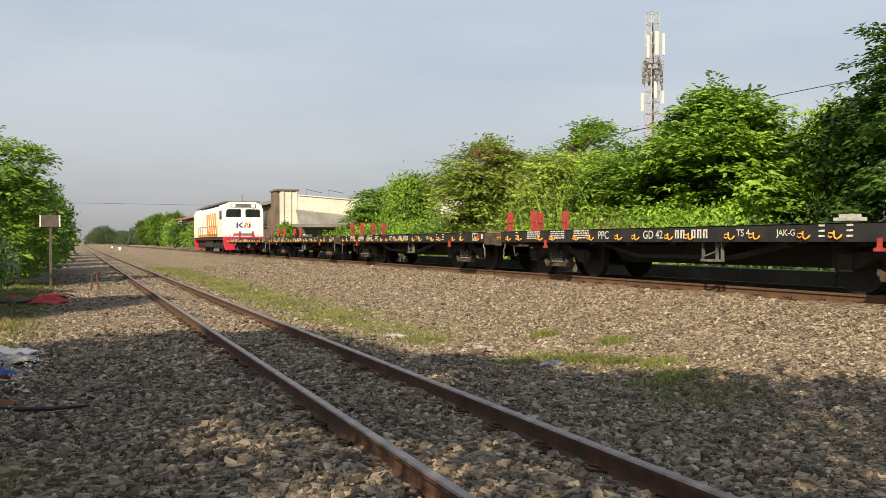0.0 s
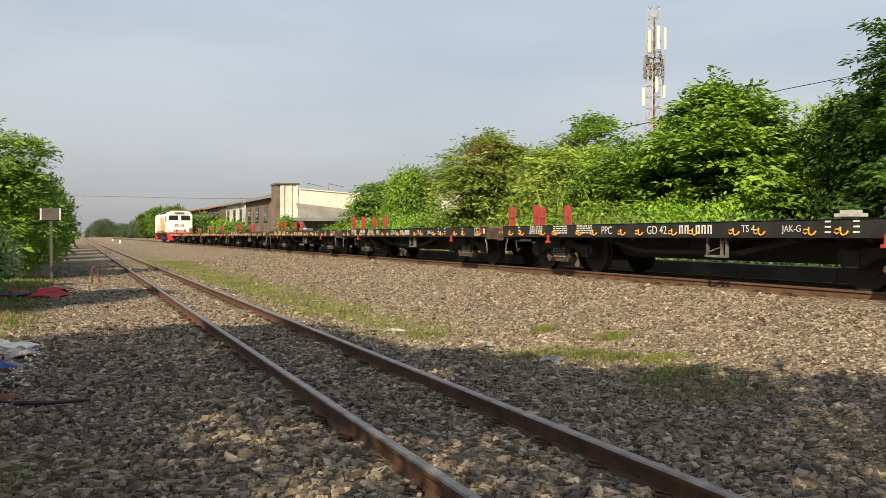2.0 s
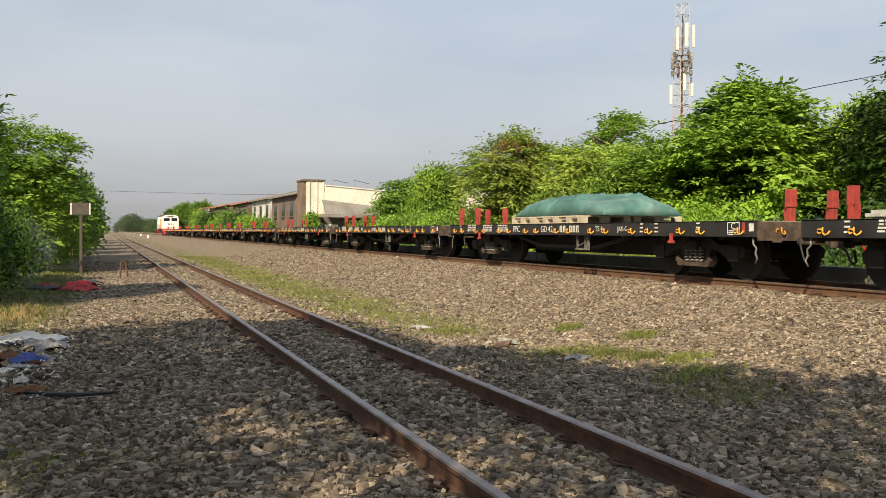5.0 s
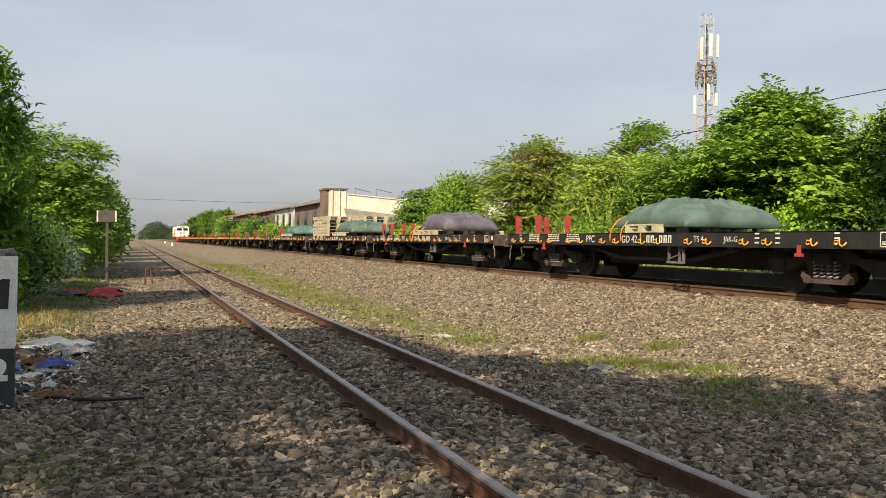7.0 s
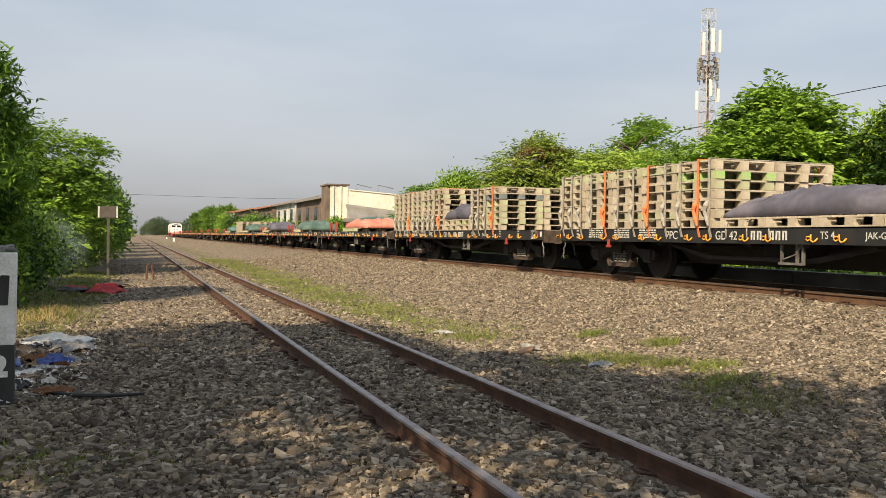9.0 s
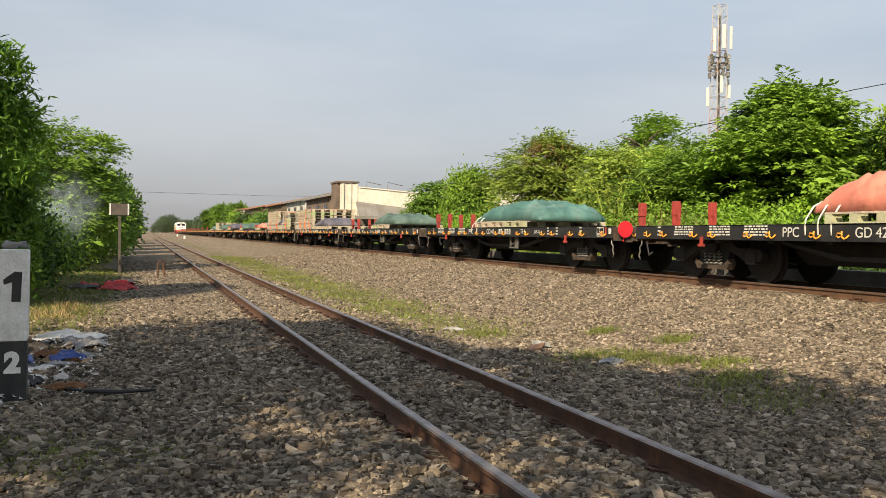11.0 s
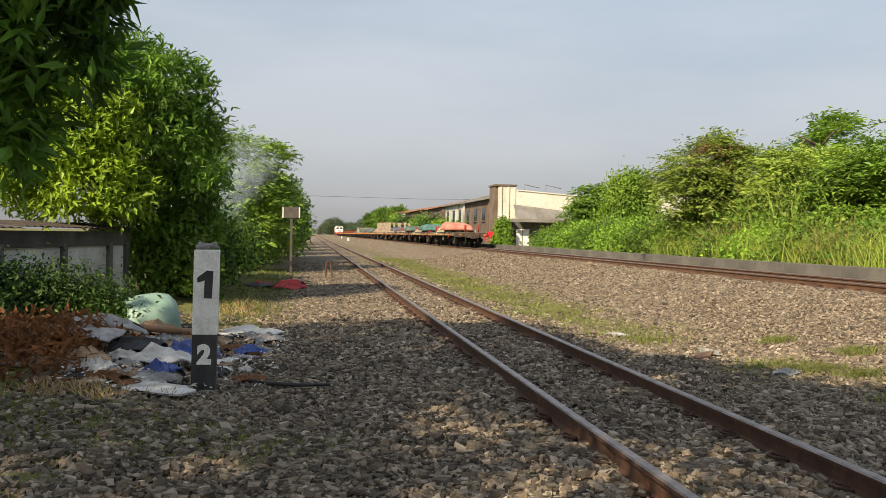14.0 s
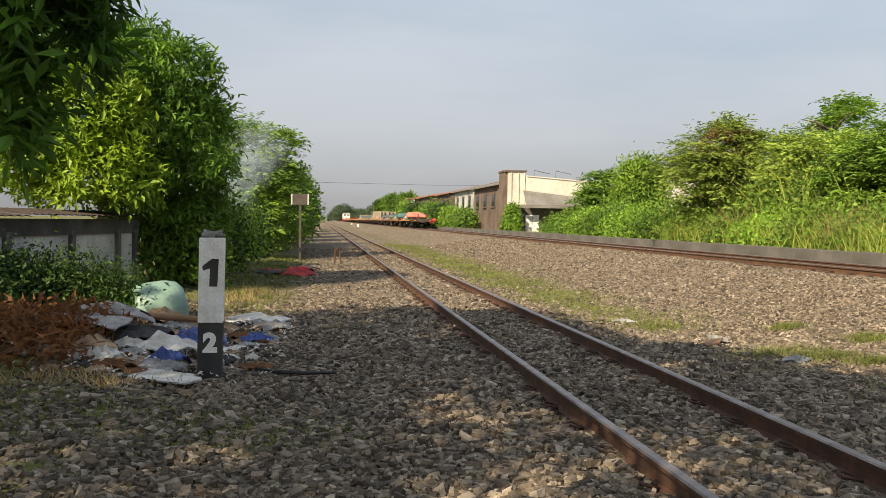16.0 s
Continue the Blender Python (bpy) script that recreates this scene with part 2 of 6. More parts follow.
LEAF_MID = leafy("mid_green_leaf", (0.155, 0.265, 0.034), (0.068, 0.14, 0.02), 0.5)
LEAF_BRIGHT = leafy("bright_green_leaf", (0.225, 0.36, 0.04), (0.085, 0.165, 0.02), 0.5)
LEAF_PALE = leafy("pale_yellow_green_leaf", (0.33, 0.43, 0.07), (0.18, 0.26, 0.04), 0.5)
# deep green plants, and the painted shade inside tree crowns
LEAF_DEEP = leafy("deep_green_and_shade_leaf", (0.062, 0.125, 0.021), (0.028, 0.06, 0.013), 0.5)
LEAF_DARK = leafy("dark_green_leaf", (0.088, 0.175, 0.024), (0.034, 0.078, 0.014), 0.5)
LEAF_VINE = leafy("lime_vine_leaf", (0.26, 0.43, 0.04), (0.14, 0.27, 0.03), 0.6)
LEAF_RUST = leafy("reddish_flower_head", (0.3, 0.15, 0.06), (0.18, 0.15, 0.05), 0.8)
GRASS = leafy("green_grass_blade", (0.2, 0.235, 0.055), (0.13, 0.15, 0.04), 0.8, 0.6)
GRASS_TALL = leafy("tall_yellow_green_grass", (0.36, 0.42, 0.085), (0.2, 0.28, 0.05), 0.8, 0.6)
STRAW = leafy("dry_straw", (0.52, 0.4, 0.2), (0.34, 0.24, 0.11), 1.5, 0.8)
DEAD_LEAF = leafy("dead_brown_leaf", (0.22, 0.095, 0.035), (0.12, 0.055, 0.025), 2.0, 0.8)
# greyer than near leaves: the distance haze is mixed into this colour
FAR_LEAF = leafy("distant_hazed_leaf", (0.085, 0.125, 0.06), (0.06, 0.09, 0.045), 0.2)


def gravel_material():
    """Grey-brown ballast and dirt with stones of some centimetres and weedy, mossy patches."""
    m = bpy.data.materials.new("gravel_ground")
    m.use_nodes = True
    n, l = m.node_tree.nodes, m.node_tree.links
    b = n["Principled BSDF"]
    b.inputs["Roughness"].default_value = 0.95
    b.inputs["Specular IOR Level"].default_value = 0.2
    tc = n.new("ShaderNodeTexCoord")
    vor = n.new("ShaderNodeTexVoronoi")
    vor.inputs["Scale"].default_value = 24.0
    l.new(tc.outputs["Object"], vor.inputs["Vector"])
    stone = n.new("ShaderNodeValToRGB")
    e = stone.color_ramp.elements
    e[0].position, e[0].color = 0.0, (0.042, 0.034, 0.026, 1)
    e[1].position, e[1].color = 1.0, (0.40, 0.332, 0.256, 1)
    e.new(0.35).color = (0.138, 0.112, 0.085, 1)
    e.new(0.75).color = (0.24, 0.196, 0.148, 1)
    sep = n.new("ShaderNodeSeparateColor")
    l.new(vor.outputs["Color"], sep.inputs["Color"])
    l.new(sep.outputs["Red"], stone.inputs["Fac"])
    dirt = n.new("ShaderNodeTexNoise")
    dirt.inputs["Scale"].default_value, dirt.inputs["Detail"].default_value = 0.9, 8.0
    l.new(tc.outputs["Object"], dirt.inputs["Vector"])
    dr = n.new("ShaderNodeMapRange")
    dr.inputs["From Min"].default_value, dr.inputs["From Max"].default_value = 0.40, 0.70
    dr.inputs["To Max"].default_value = 0.40
    l.new(dirt.outputs["Fac"], dr.inputs["Value"])
    mx = n.new("ShaderNodeMix")
    mx.data_type = "RGBA"
    l.new(dr.outputs["Result"], mx.inputs["Factor"])
    l.new(stone.outputs["Color"], mx.inputs["A"])
    mx.inputs["B"].default_value = (0.152, 0.108, 0.066, 1)
    # moss and short grass, in the strip between the tracks and in the verges
    xyz = n.new("ShaderNodeSeparateXYZ")
    l.new(tc.outputs["Object"], xyz.inputs["Vector"])
    strip = n.new("ShaderNodeValToRGB")
    se = strip.color_ramp.elements
    se[0].position, se[0].color = 0.0, (1, 1, 1, 1)
    se[1].position, se[1].color = 1.0, (1, 1, 1, 1)
    for p, c in ((0.155, 1.0), (0.185, 0.30), (0.23, 0.0), (0.385, 0.0), (0.41, 0.78), (0.47, 0.70), (0.52, 0.0), (0.93, 0.0), (0.94, 1.0)):
        se.new(p).color = (c, c, c, 1)
    sx = n.new("ShaderNodeMapRange")
    sx.inputs["From Min"].default_value, sx.inputs["From Max"].default_value = -5.0, 17.0
    l.new(xyz.outputs["X"], sx.inputs["Value"])
    l.new(sx.outputs["Result"], strip.inputs["Fac"])
    gn = n.new("ShaderNodeTexNoise")
    gn.inputs["Scale"].default_value, gn.inputs["Detail"].default_value = 0.55, 9.0
    gn.inputs["Roughness"].default_value = 0.72
    l.new(tc.outputs["Object"], gn.inputs["Vector"])
    gm = n.new("ShaderNodeMath")
    gm.operation = "MULTIPLY"
    l.new(gn.outputs["Fac"], gm.inputs[0])
    l.new(strip.outputs["Color"], gm.inputs[1])
    gr = n.new("ShaderNodeMapRange")
    gr.inputs["From Min"].default_value, gr.inputs["From Max"].default_value = 0.33, 0.48
    gr.inputs["To Max"].default_value = 0.8
    l.new(gm.outputs[0], gr.inputs["Value"])
    mg = n.new("ShaderNodeMix")
    mg.data_type = "RGBA"
    l.new(gr.outputs["Result"], mg.inputs["Factor"])
    l.new(mx.outputs["Result"], mg.inputs["A"])
    mg.inputs["B"].default_value = (0.121, 0.130, 0.033, 1)
    mot = n.new("ShaderNodeTexNoise")
    mot.inputs["Scale"].default_value, mot.inputs["Detail"].default_value = 5.0, 7.0
    mot.inputs["Roughness"].default_value = 0.75
    l.new(tc.outputs["Object"], mot.inputs["Vector"])
    mv = n.new("ShaderNodeMapRange")
    mv.inputs["From Min"].default_value, mv.inputs["From Max"].default_value = 0.3, 0.7
    mv.inputs["To Min"].default_value, mv.inputs["To Max"].default_value = 0.45, 1.55
    l.new(mot.outputs["Fac"], mv.inputs["Value"])
    mh = n.new("ShaderNodeHueSaturation")
    l.new(mv.outputs["Result"], mh.inputs["Value"])
    l.new(mg.outputs["Result"], mh.inputs["Color"])
    l.new(mh.outputs["Color"], b.inputs["Base Color"])
    bp = n.new("ShaderNodeBump")
    bp.inputs["Strength"].default_value = 0.9
    bp.inputs["Distance"].default_value = 0.035
    inv = n.new("ShaderNodeMath")
    inv.operation = "SUBTRACT"
    inv.inputs[0].default_value = 1.0
    l.new(vor.outputs["Distance"], inv.inputs[1])
    l.new(inv.outputs[0], bp.inputs["Height"])
    l.new(bp.outputs["Normal"], b.inputs["Normal"])
    return m


def stone_material():
    """Crushed ballast stones, each of its own grey, brown or buff."""
    m = bpy.data.materials.new("ballast_stone")
    m.use_nodes = True
    n, l = m.node_tree.nodes, m.node_tree.links
    b = n["Principled BSDF"]
    b.inputs["Roughness"].default_value = 0.9
    b.inputs["Specular IOR Level"].default_value = 0.25
    g = n.new("ShaderNodeNewGeometry")
    ob = n.new("ShaderNodeObjectInfo")
    add = n.new("ShaderNodeMath")
    l.new(g.outputs["Random Per Island"], add.inputs[0])
    l.new(ob.outputs["Random"], add.inputs[1])
    fr = n.new("ShaderNodeMath")
    fr.operation = "FRACT"
    l.new(add.outputs[0], fr.inputs[0])
    r = n.new("ShaderNodeValToRGB")
    e = r.color_ramp.elements
    e[0].position, e[0].color = 0.0, (0.058, 0.048, 0.037, 1)
    e[1].position, e[1].color = 1.0, (0.39, 0.332, 0.262, 1)
    e.new(0.25).color = (0.108, 0.089, 0.070, 1)
    e.new(0.55).color = (0.178, 0.146, 0.112, 1)
    e.new(0.85).color = (0.262, 0.215, 0.163, 1)
    l.new(fr.outputs[0], r.inputs["Fac"])
    tc = n.new("ShaderNodeTexCoord")
    no = n.new("ShaderNodeTexNoise")
    no.inputs["Scale"].default_value, no.inputs["Detail"].default_value = 55.0, 5.0
    l.new(tc.outputs["Object"], no.inputs["Vector"])
    h = n.new("ShaderNodeHueSaturation")
    mr = n.new("ShaderNodeMapRange")
    mr.inputs["To Min"].default_value, mr.inputs["To Max"].default_value = 0.6, 1.4
    l.new(no.outputs["Fac"], mr.inputs["Value"])
    l.new(mr.outputs["Result"], h.inputs["Value"])
    l.new(r.outputs["Color"], h.inputs["Color"])
    l.new(h.outputs["Color"], b.inputs["Base Color"])
    return m


GRAVEL = gravel_material()
STONE = stone_material()


# ---- mesh building ----
class Build:
    """Collects boxes, prisms and tubes, and makes one mesh of them."""

    def __init__(self):
        self.v, self.f, self.k = [], [], []

    def add(self, verts, faces, k=0):
        o = len(self.v)
        self.v += [tuple(p) for p in verts]
        self.f += [tuple(o + i for i in face) for face in faces]
        self.k += [k] * len(faces)

    def box(self, x0, x1, y0, y1, z0, z1, k=0, m=None, bevel=0.0):
        if bevel:
            c, s = Vector(((x0 + x1) / 2, (y0 + y1) / 2, (z0 + z1) / 2)), Vector((x1 - x0, y1 - y0, z1 - z0)) / 2
            bm = bmesh.new()
            bmesh.ops.create_cube(bm, size=2.0)
            for v in bm.verts:
                v.co = Vector((v.co.x * s.x, v.co.y * s.y, v.co.z * s.z)) + c
            bmesh.ops.bevel(bm, geom=bm.edges[:], offset=bevel, segments=2, affect="EDGES", profile=0.6)
            bm.verts.index_update()
            vs = [v.co.copy() for v in bm.verts]
            fs = [[v.index for v in f.verts] for f in bm.faces]
            bm.free()
        else:
            vs = [Vector(p) for p in ((x0, y0, z0), (x1, y0, z0), (x1, y1, z0), (x0, y1, z0), (x0, y0, z1), (x1, y0, z1), (x1, y1, z1), (x0, y1, z1))]
            fs = [(3, 2, 1, 0), (4, 5, 6, 7), (0, 1, 5, 4), (1, 2, 6, 5), (2, 3, 7, 6), (3, 0, 4, 7)]
        if m:
            vs = [m @ v for v in vs]
        self.add(vs, fs, k)
        return self

    def prism(self, outline, a, b, axis="y", k=0, m=None):
        """An outline of (u, w) drawn out from a to b along axis: y takes (x, z), x takes (y, z), z takes (x, y)."""
        at = {"y": lambda u, w, s: (u, s, w), "x": lambda u, w, s: (s, u, w), "z": lambda u, w, s: (u, w, s)}[axis]
        n = len(outline)
        vs = [Vector(at(u, w, a)) for u, w in outline] + [Vector(at(u, w, b)) for u, w in outline]
        if m:
            vs = [m @ v for v in vs]
        fs = [tuple(range(n)), tuple(range(2 * n - 1, n - 1, -1))] + [(i, i + n, (i + 1) % n + n, (i + 1) % n) for i in range(n)]
        self.add(vs, fs, k)
        return self

    def tube(self, pts, radii, sides=8, k=0):
        """A round bar along points, with one radius or one for each point."""
        pts = [Vector(p) for p in pts]
        radii = radii if isinstance(radii, (list, tuple)) else [radii] * len(pts)
        rings = []
        for i, p in enumerate(pts):
            d = (pts[min(i + 1, len(pts) - 1)] - pts[max(i - 1, 0)]).normalized()
            side = d.cross(Vector((0, 0, 1)) if abs(d.z) < 0.9 else Vector((1, 0, 0))).normalized()
            up = side.cross(d)
            rings.append([p + radii[i] * (math.cos(2 * math.pi * j / sides) * side + math.sin(2 * math.pi * j / sides) * up) for j in range(sides)])
        vs = [q for r in rings for q in r]
        fs = [(i * sides + j, i * sides + (j + 1) % sides, (i + 1) * sides + (j + 1) % sides, (i + 1) * sides + j) for i in range(len(pts) - 1) for j in range(sides)]
        fs += [tuple(range(sides - 1, -1, -1)), tuple(range((len(pts) - 1) * sides, len(pts) * sides))]
        self.add(vs, fs, k)
        return self

    def disc(self, c, r, a, b, axis="x", sides=24, k=0):
        """A round drum of radius r between a and b along axis, about c."""
        ring = [(c[0] + r * math.cos(2 * math.pi * i / sides), c[1] + r * math.sin(2 * math.pi * i / sides)) for i in range(sides)]
        return self.prism(ring, a, b, axis, k)

    def mesh(self, name, mats, smooth=False):
        me = bpy.data.meshes.new(name)
        me.from_pydata(self.v, [], self.f)
        for m in mats if isinstance(mats, (list, tuple)) else [mats]:
            me.materials.append(m)
        if any(self.k):
            me.polygons.foreach_set("material_index", self.k)
        bm = bmesh.new()
        bm.from_mesh(me)
        bmesh.ops.recalc_face_normals(bm, faces=bm.faces[:])
        bm.to_mesh(me)
        bm.free()
        if smooth:
            me.polygons.foreach_set("use_smooth", [True] * len(me.polygons))
        me.update()
        return me


def part(name, data, material, parent, label="", m=None, smooth=False):
    """One mesh object under a thing or a part, from a Build or a mesh."""
    ob = new(name, data.mesh(name, material, smooth) if isinstance(data, Build) else data)
    ob.parent = parent
    if m is not None:
        ob.matrix_basis = m
    return tagged(ob, label)


def thing(name, label, category, m=None, group="", kind="", data=None, material=None, smooth=False):
    ob = new(name, data.mesh(name, material, smooth) if isinstance(data, Build) else data)
    if m is not None:
        ob.matrix_basis = m
    return tagged(ob, label, category, group, kind)


def fast_mesh(name, verts, tris, material, smooth=False):
    """A mesh of triangles from arrays."""
    verts, tris = np.asarray(verts, np.float32), np.asarray(tris, np.int32)
    me = bpy.data.meshes.new(name)
    me.vertices.add(len(verts))
    me.vertices.foreach_set("co", verts.ravel())
    me.loops.add(tris.size)
    me.loops.foreach_set("vertex_index", tris.ravel())
    me.polygons.add(len(tris))
    me.polygons.foreach_set("loop_start", np.arange(0, tris.size, 3, dtype=np.int32))
    me.polygons.foreach_set("use_smooth", np.full(len(tris), smooth))
    me.materials.append(material)
    me.update(calc_edges=True)
    me.validate()
    return me


def unit(a):
    return a / np.maximum(np.linalg.norm(a, axis=-1, keepdims=True), 1e-9)


def leaf_mesh(name, base, axis, normal, length, width, material, fold=0.12):
    """Many pointed leaves, each folded along its midrib, as one mesh."""
    axis = unit(axis)
    side = unit(np.cross(axis, normal))
    nrm = np.cross(side, axis)
    ln, wd = length[:, None], width[:, None]
    v = np.stack([base, base + axis * ln * 0.45 + side * wd * 0.5 + nrm * wd * fold, base + axis * ln - nrm * ln * 0.10, base + axis * ln * 0.45 - side * wd * 0.5 + nrm * wd * fold], 1)
    n = len(base)
    t = (np.arange(n)[:, None, None] * 4 + np.array([[0, 1, 2], [0, 2, 3]])[None]).reshape(-1, 3)
    return fast_mesh(name, v.reshape(-1, 3), t, material)


def crown_points(rng, blobs, clumps, inner=0.55):
    """Clump centres and outward directions on uneven ellipsoids (x, y, z, rx, ry, rz)."""
    b = np.array(blobs, float)
    w = (b[:, 3] * b[:, 4] + b[:, 4] * b[:, 5] + b[:, 3] * b[:, 5])
    pick = rng.choice(len(b), clumps, p=w / w.sum())
    d = unit(rng.normal(size=(clumps, 3)))
    d[:, 2] = np.where(d[:, 2] < -0.55, -d[:, 2], d[:, 2])
    rad = inner + (1.06 - inner) * rng.random(clumps) ** 0.45
    rad *= 1 + 0.14 * np.sin(7 * d[:, 0] + 3 * pick) * np.cos(6 * d[:, 2] + pick)
    c = b[pick, :3] + d * b[pick, 3:6] * rad[:, None]
    return c, d


def foliage(name, rng, blobs, clumps, per, size, material, style="rosette", spread=0.3, aspect=0.35, inner=0.55):
    """A crown of leaves in clumps: rosettes that droop, or flat feathery sprays."""
    trim = spread * 0.55 if style == "spray" else size * 0.5
    blobs = [(x, y, z, max(a - trim, 0.2), max(b - trim, 0.2), max(c - trim * 0.6, 0.15)) for x, y, z, a, b, c in blobs]
    if style != "spray":
        c, d = crown_points(rng, blobs, clumps, inner)
    else:
        # boughs first: flat, drooping tufts with dark gaps between them
        boughs = max(6, clumps // 11)
        bc, d = crown_points(rng, blobs, boughs, inner)
        pick = rng.integers(0, boughs, clumps)
        d = d[pick]
        wide = spread * 1.15
        o = rng.normal(size=(clumps, 3)) * np.array([wide, wide, wide * 0.32])
        o[:, 2] -= 0.35 * (o[:, 0] ** 2 + o[:, 1] ** 2) / max(wide, 0.05)
        c = bc[pick] + o
    n = clumps * per
    cc, dd = np.repeat(c, per, 0), np.repeat(d, per, 0)
    if style == "rosette":
        a = unit(dd * 0.6 + rng.normal(size=(n, 3)) * 0.75 + np.array([0, 0, -0.12]))
        base = cc + rng.normal(size=(n, 3)) * spread * 0.35
        nrm = unit(dd * 0.5 + np.array([0, 0, 0.9]) + rng.normal(size=(n, 3)) * 0.35)
    elif style == "spray":
        out = dd.copy()
        out[:, 2] *= 0.25
        out = unit(out + rng.normal(size=(clumps, 3)).repeat(per, 0) * 0.3 * np.array([1, 1, 0.25]))
        along = rng.random(n)[:, None]
        sidev = unit(np.cross(out, np.array([0, 0, 1.0])))
        hand_side = np.where(rng.random(n) < 0.5, -1.0, 1.0)[:, None]
        base = cc + out * spread * (along - 0.3) * 2.2 + sidev * hand_side * spread * 0.55 * rng.random(n)[:, None] + np.array([0, 0, -1.0]) * spread * 0.5 * along ** 2 + rng.normal(size=(n, 3)) * spread * 0.12
        a = unit(sidev * hand_side + out * 0.7 + rng.normal(size=(n, 3)) * 0.25 + np.array([0, 0, -0.2]))
        nrm = unit(dd * 0.45 + np.array([0, 0, 0.8]) + rng.normal(size=(n, 3)) * 0.35)
    else:
        base = cc + rng.normal(size=(n, 3)) * spread
        a = unit(rng.normal(size=(n, 3)) + np.array([0, 0, -0.3]))
        nrm = unit(dd + rng.normal(size=(n, 3)) * 0.5 + np.array([0, 0, 0.6]))
    ln = size * rng.uniform(0.6, 1.25, n)
    return leaf_mesh(name, base, a, nrm, ln, ln * aspect * rng.uniform(0.8, 1.2, n), material)


def blades(name, rng, points, height, width, material, lean=0.35):
    """Grass: a bent, tapering blade at each point."""
    n = len(points)
    points = np.asarray(points, float)
    ang = rng.uniform(0, 2 * np.pi, n)
    side = np.stack([np.cos(ang), np.sin(ang), np.zeros(n)], 1)
    d = rng.normal(size=(n, 3)) * lean
    d[:, 2] = 1
    h = (height * rng.uniform(0.5, 1.2, n))[:, None]
    w = (width * rng.uniform(0.7, 1.2, n))[:, None]
    mid = points + unit(d) * h * 0.6
    d2 = d.copy()
    d2[:, :2] *= 2.6
    d2[:, 2] = 0.55
    tip = mid + unit(d2) * h * 0.5
    v = np.stack([points - side * w, points + side * w, mid - side * w * 0.7, mid + side * w * 0.7, tip], 1)
    t = (np.arange(n)[:, None, None] * 5 + np.array([[0, 1, 3], [0, 3, 2], [2, 3, 4]])[None]).reshape(-1, 3)
    return fast_mesh(name, v.reshape(-1, 3), t, material)


def limbs(rng, base, top, radius, branches, reach):
    """A tapered trunk with bent limbs."""
    b = Build()
    base, top = Vector(base), Vector(top)
    trunk = [base.lerp(top, s) + Vector((rng.normal() * 0.06, rng.normal() * 0.06, 0)) * (s > 0) for s in (0, 0.25, 0.5, 0.75, 1)]
    b.tube(trunk, [radius * f for f in (1.25, 0.95, 0.8, 0.65, 0.45)], 9)
    for i in range(branches):
        p = base.lerp(top, rng.uniform(0.35, 1.0))
        a = rng.uniform(0, 2 * math.pi)
        d = Vector((math.cos(a), math.sin(a), rng.uniform(0.25, 0.9))).normalized() * reach * rng.uniform(0.6, 1.0)
        b.tube([p, p + d * 0.5 + Vector((0, 0, 0.08 * reach)), p + d], [radius * 0.42, radius * 0.26, radius * 0.08], 6)
    return b


def tree(name, label, base, top, radius, branches, reach, crowns, category="tree", group=""):
    """A tree: trunk with limbs, and one crown mesh for each entry of foliage arguments."""
    rng = np.random.default_rng(abs(int(base[0] * 131 + base[1] * 17)) + 5)
    t = thing(name, label, category, pose(*base), group)
    part("trunk", limbs(rng, (0, 0, 0), Vector(top) - Vector(base), radius, branches, reach), BARK, t, smooth=True)
    for blobs, clumps, per, size, material, style, spread, aspect in crowns:
        local = [(x - base[0], y - base[1], z - base[2], a, b, c) for x, y, z, a, b, c in blobs]
        part("crown", foliage("crown", rng, local, clumps, per, size, material, style, spread, aspect), None, t)
    return t


# ---- ground ----
PROFILE_X = (-2500, -60, -8, -4.0, -2.4, -1.0, 0.2, 1.2, 3.4, 4.2, 5.0, 6.0, 7.6, 8.9, 9.4, 11.4, 11.9, 12.3, 14, 30, 2500)
PROFILE_Z = (0.0, 0.0, 0.15, 0.15, 0.10, 0.0, 0.0, 0.03, 0.03, -0.03, -0.04, 0.06, 0.30, 0.47, 0.50, 0.50, 0.46, 0.60, 0.70, 0.6, 0.6)


def ground_z(x, y):
    """The height of the ground: two ballast beds and the verges."""
    z = np.interp(x, PROFILE_X, PROFILE_Z)
    z = z + 0.22 * np.exp(-((x + 2.7) / 1.0) ** 2 - ((y - 9.0) / 1.3) ** 2)
    return z + 0.018 * np.sin(x * 1.7 + 0.6 * y) * np.cos(0.9 * y) + 0.012 * np.sin(4.1 * x - 2.3 * y)


def ground():
    def axis(edges):
        out = []
        for a, b, s in edges:
            out += list(np.arange(a, b, s))
        return np.array(out + [edges[-1][1]])
    xs = axis(((-2500, -100, 400), (-100, -12, 11), (-12, -4, 0.5), (-4, 12.6, 0.12), (12.6, 40, 1.5), (40, 100, 10), (100, 2500, 400)))
    ys = axis(((-2500, -100, 400), (-100, -4, 12), (-4, 2, 0.5), (2, 24, 0.13), (24, 80, 0.8), (80, 500, 12), (500, 3500, 300)))
    gx, gy = np.meshgrid(xs, ys)
    gz = ground_z(gx, gy)
    rng = np.random.default_rng(3)
    near = (gx > -4) & (gx < 12.6) & (gy > 2) & (gy < 24)
    gz = gz + near * rng.normal(size=gx.shape) * 0.010
    v = np.stack([gx, gy, gz], -1).reshape(-1, 3)
    w, h = len(xs), len(ys)
    i = (np.arange(h - 1)[:, None] * w + np.arange(w - 1)[None]).ravel()
    t = np.concatenate([np.stack([i, i + 1, i + w + 1], 1), np.stack([i, i + w + 1, i + w], 1)])
    return thing("ground", "grey-brown gravel ground with weedy patches beside the tracks", "ground", kind="structure", data=fast_mesh("ground", v, t, GRAVEL, True))


ground()

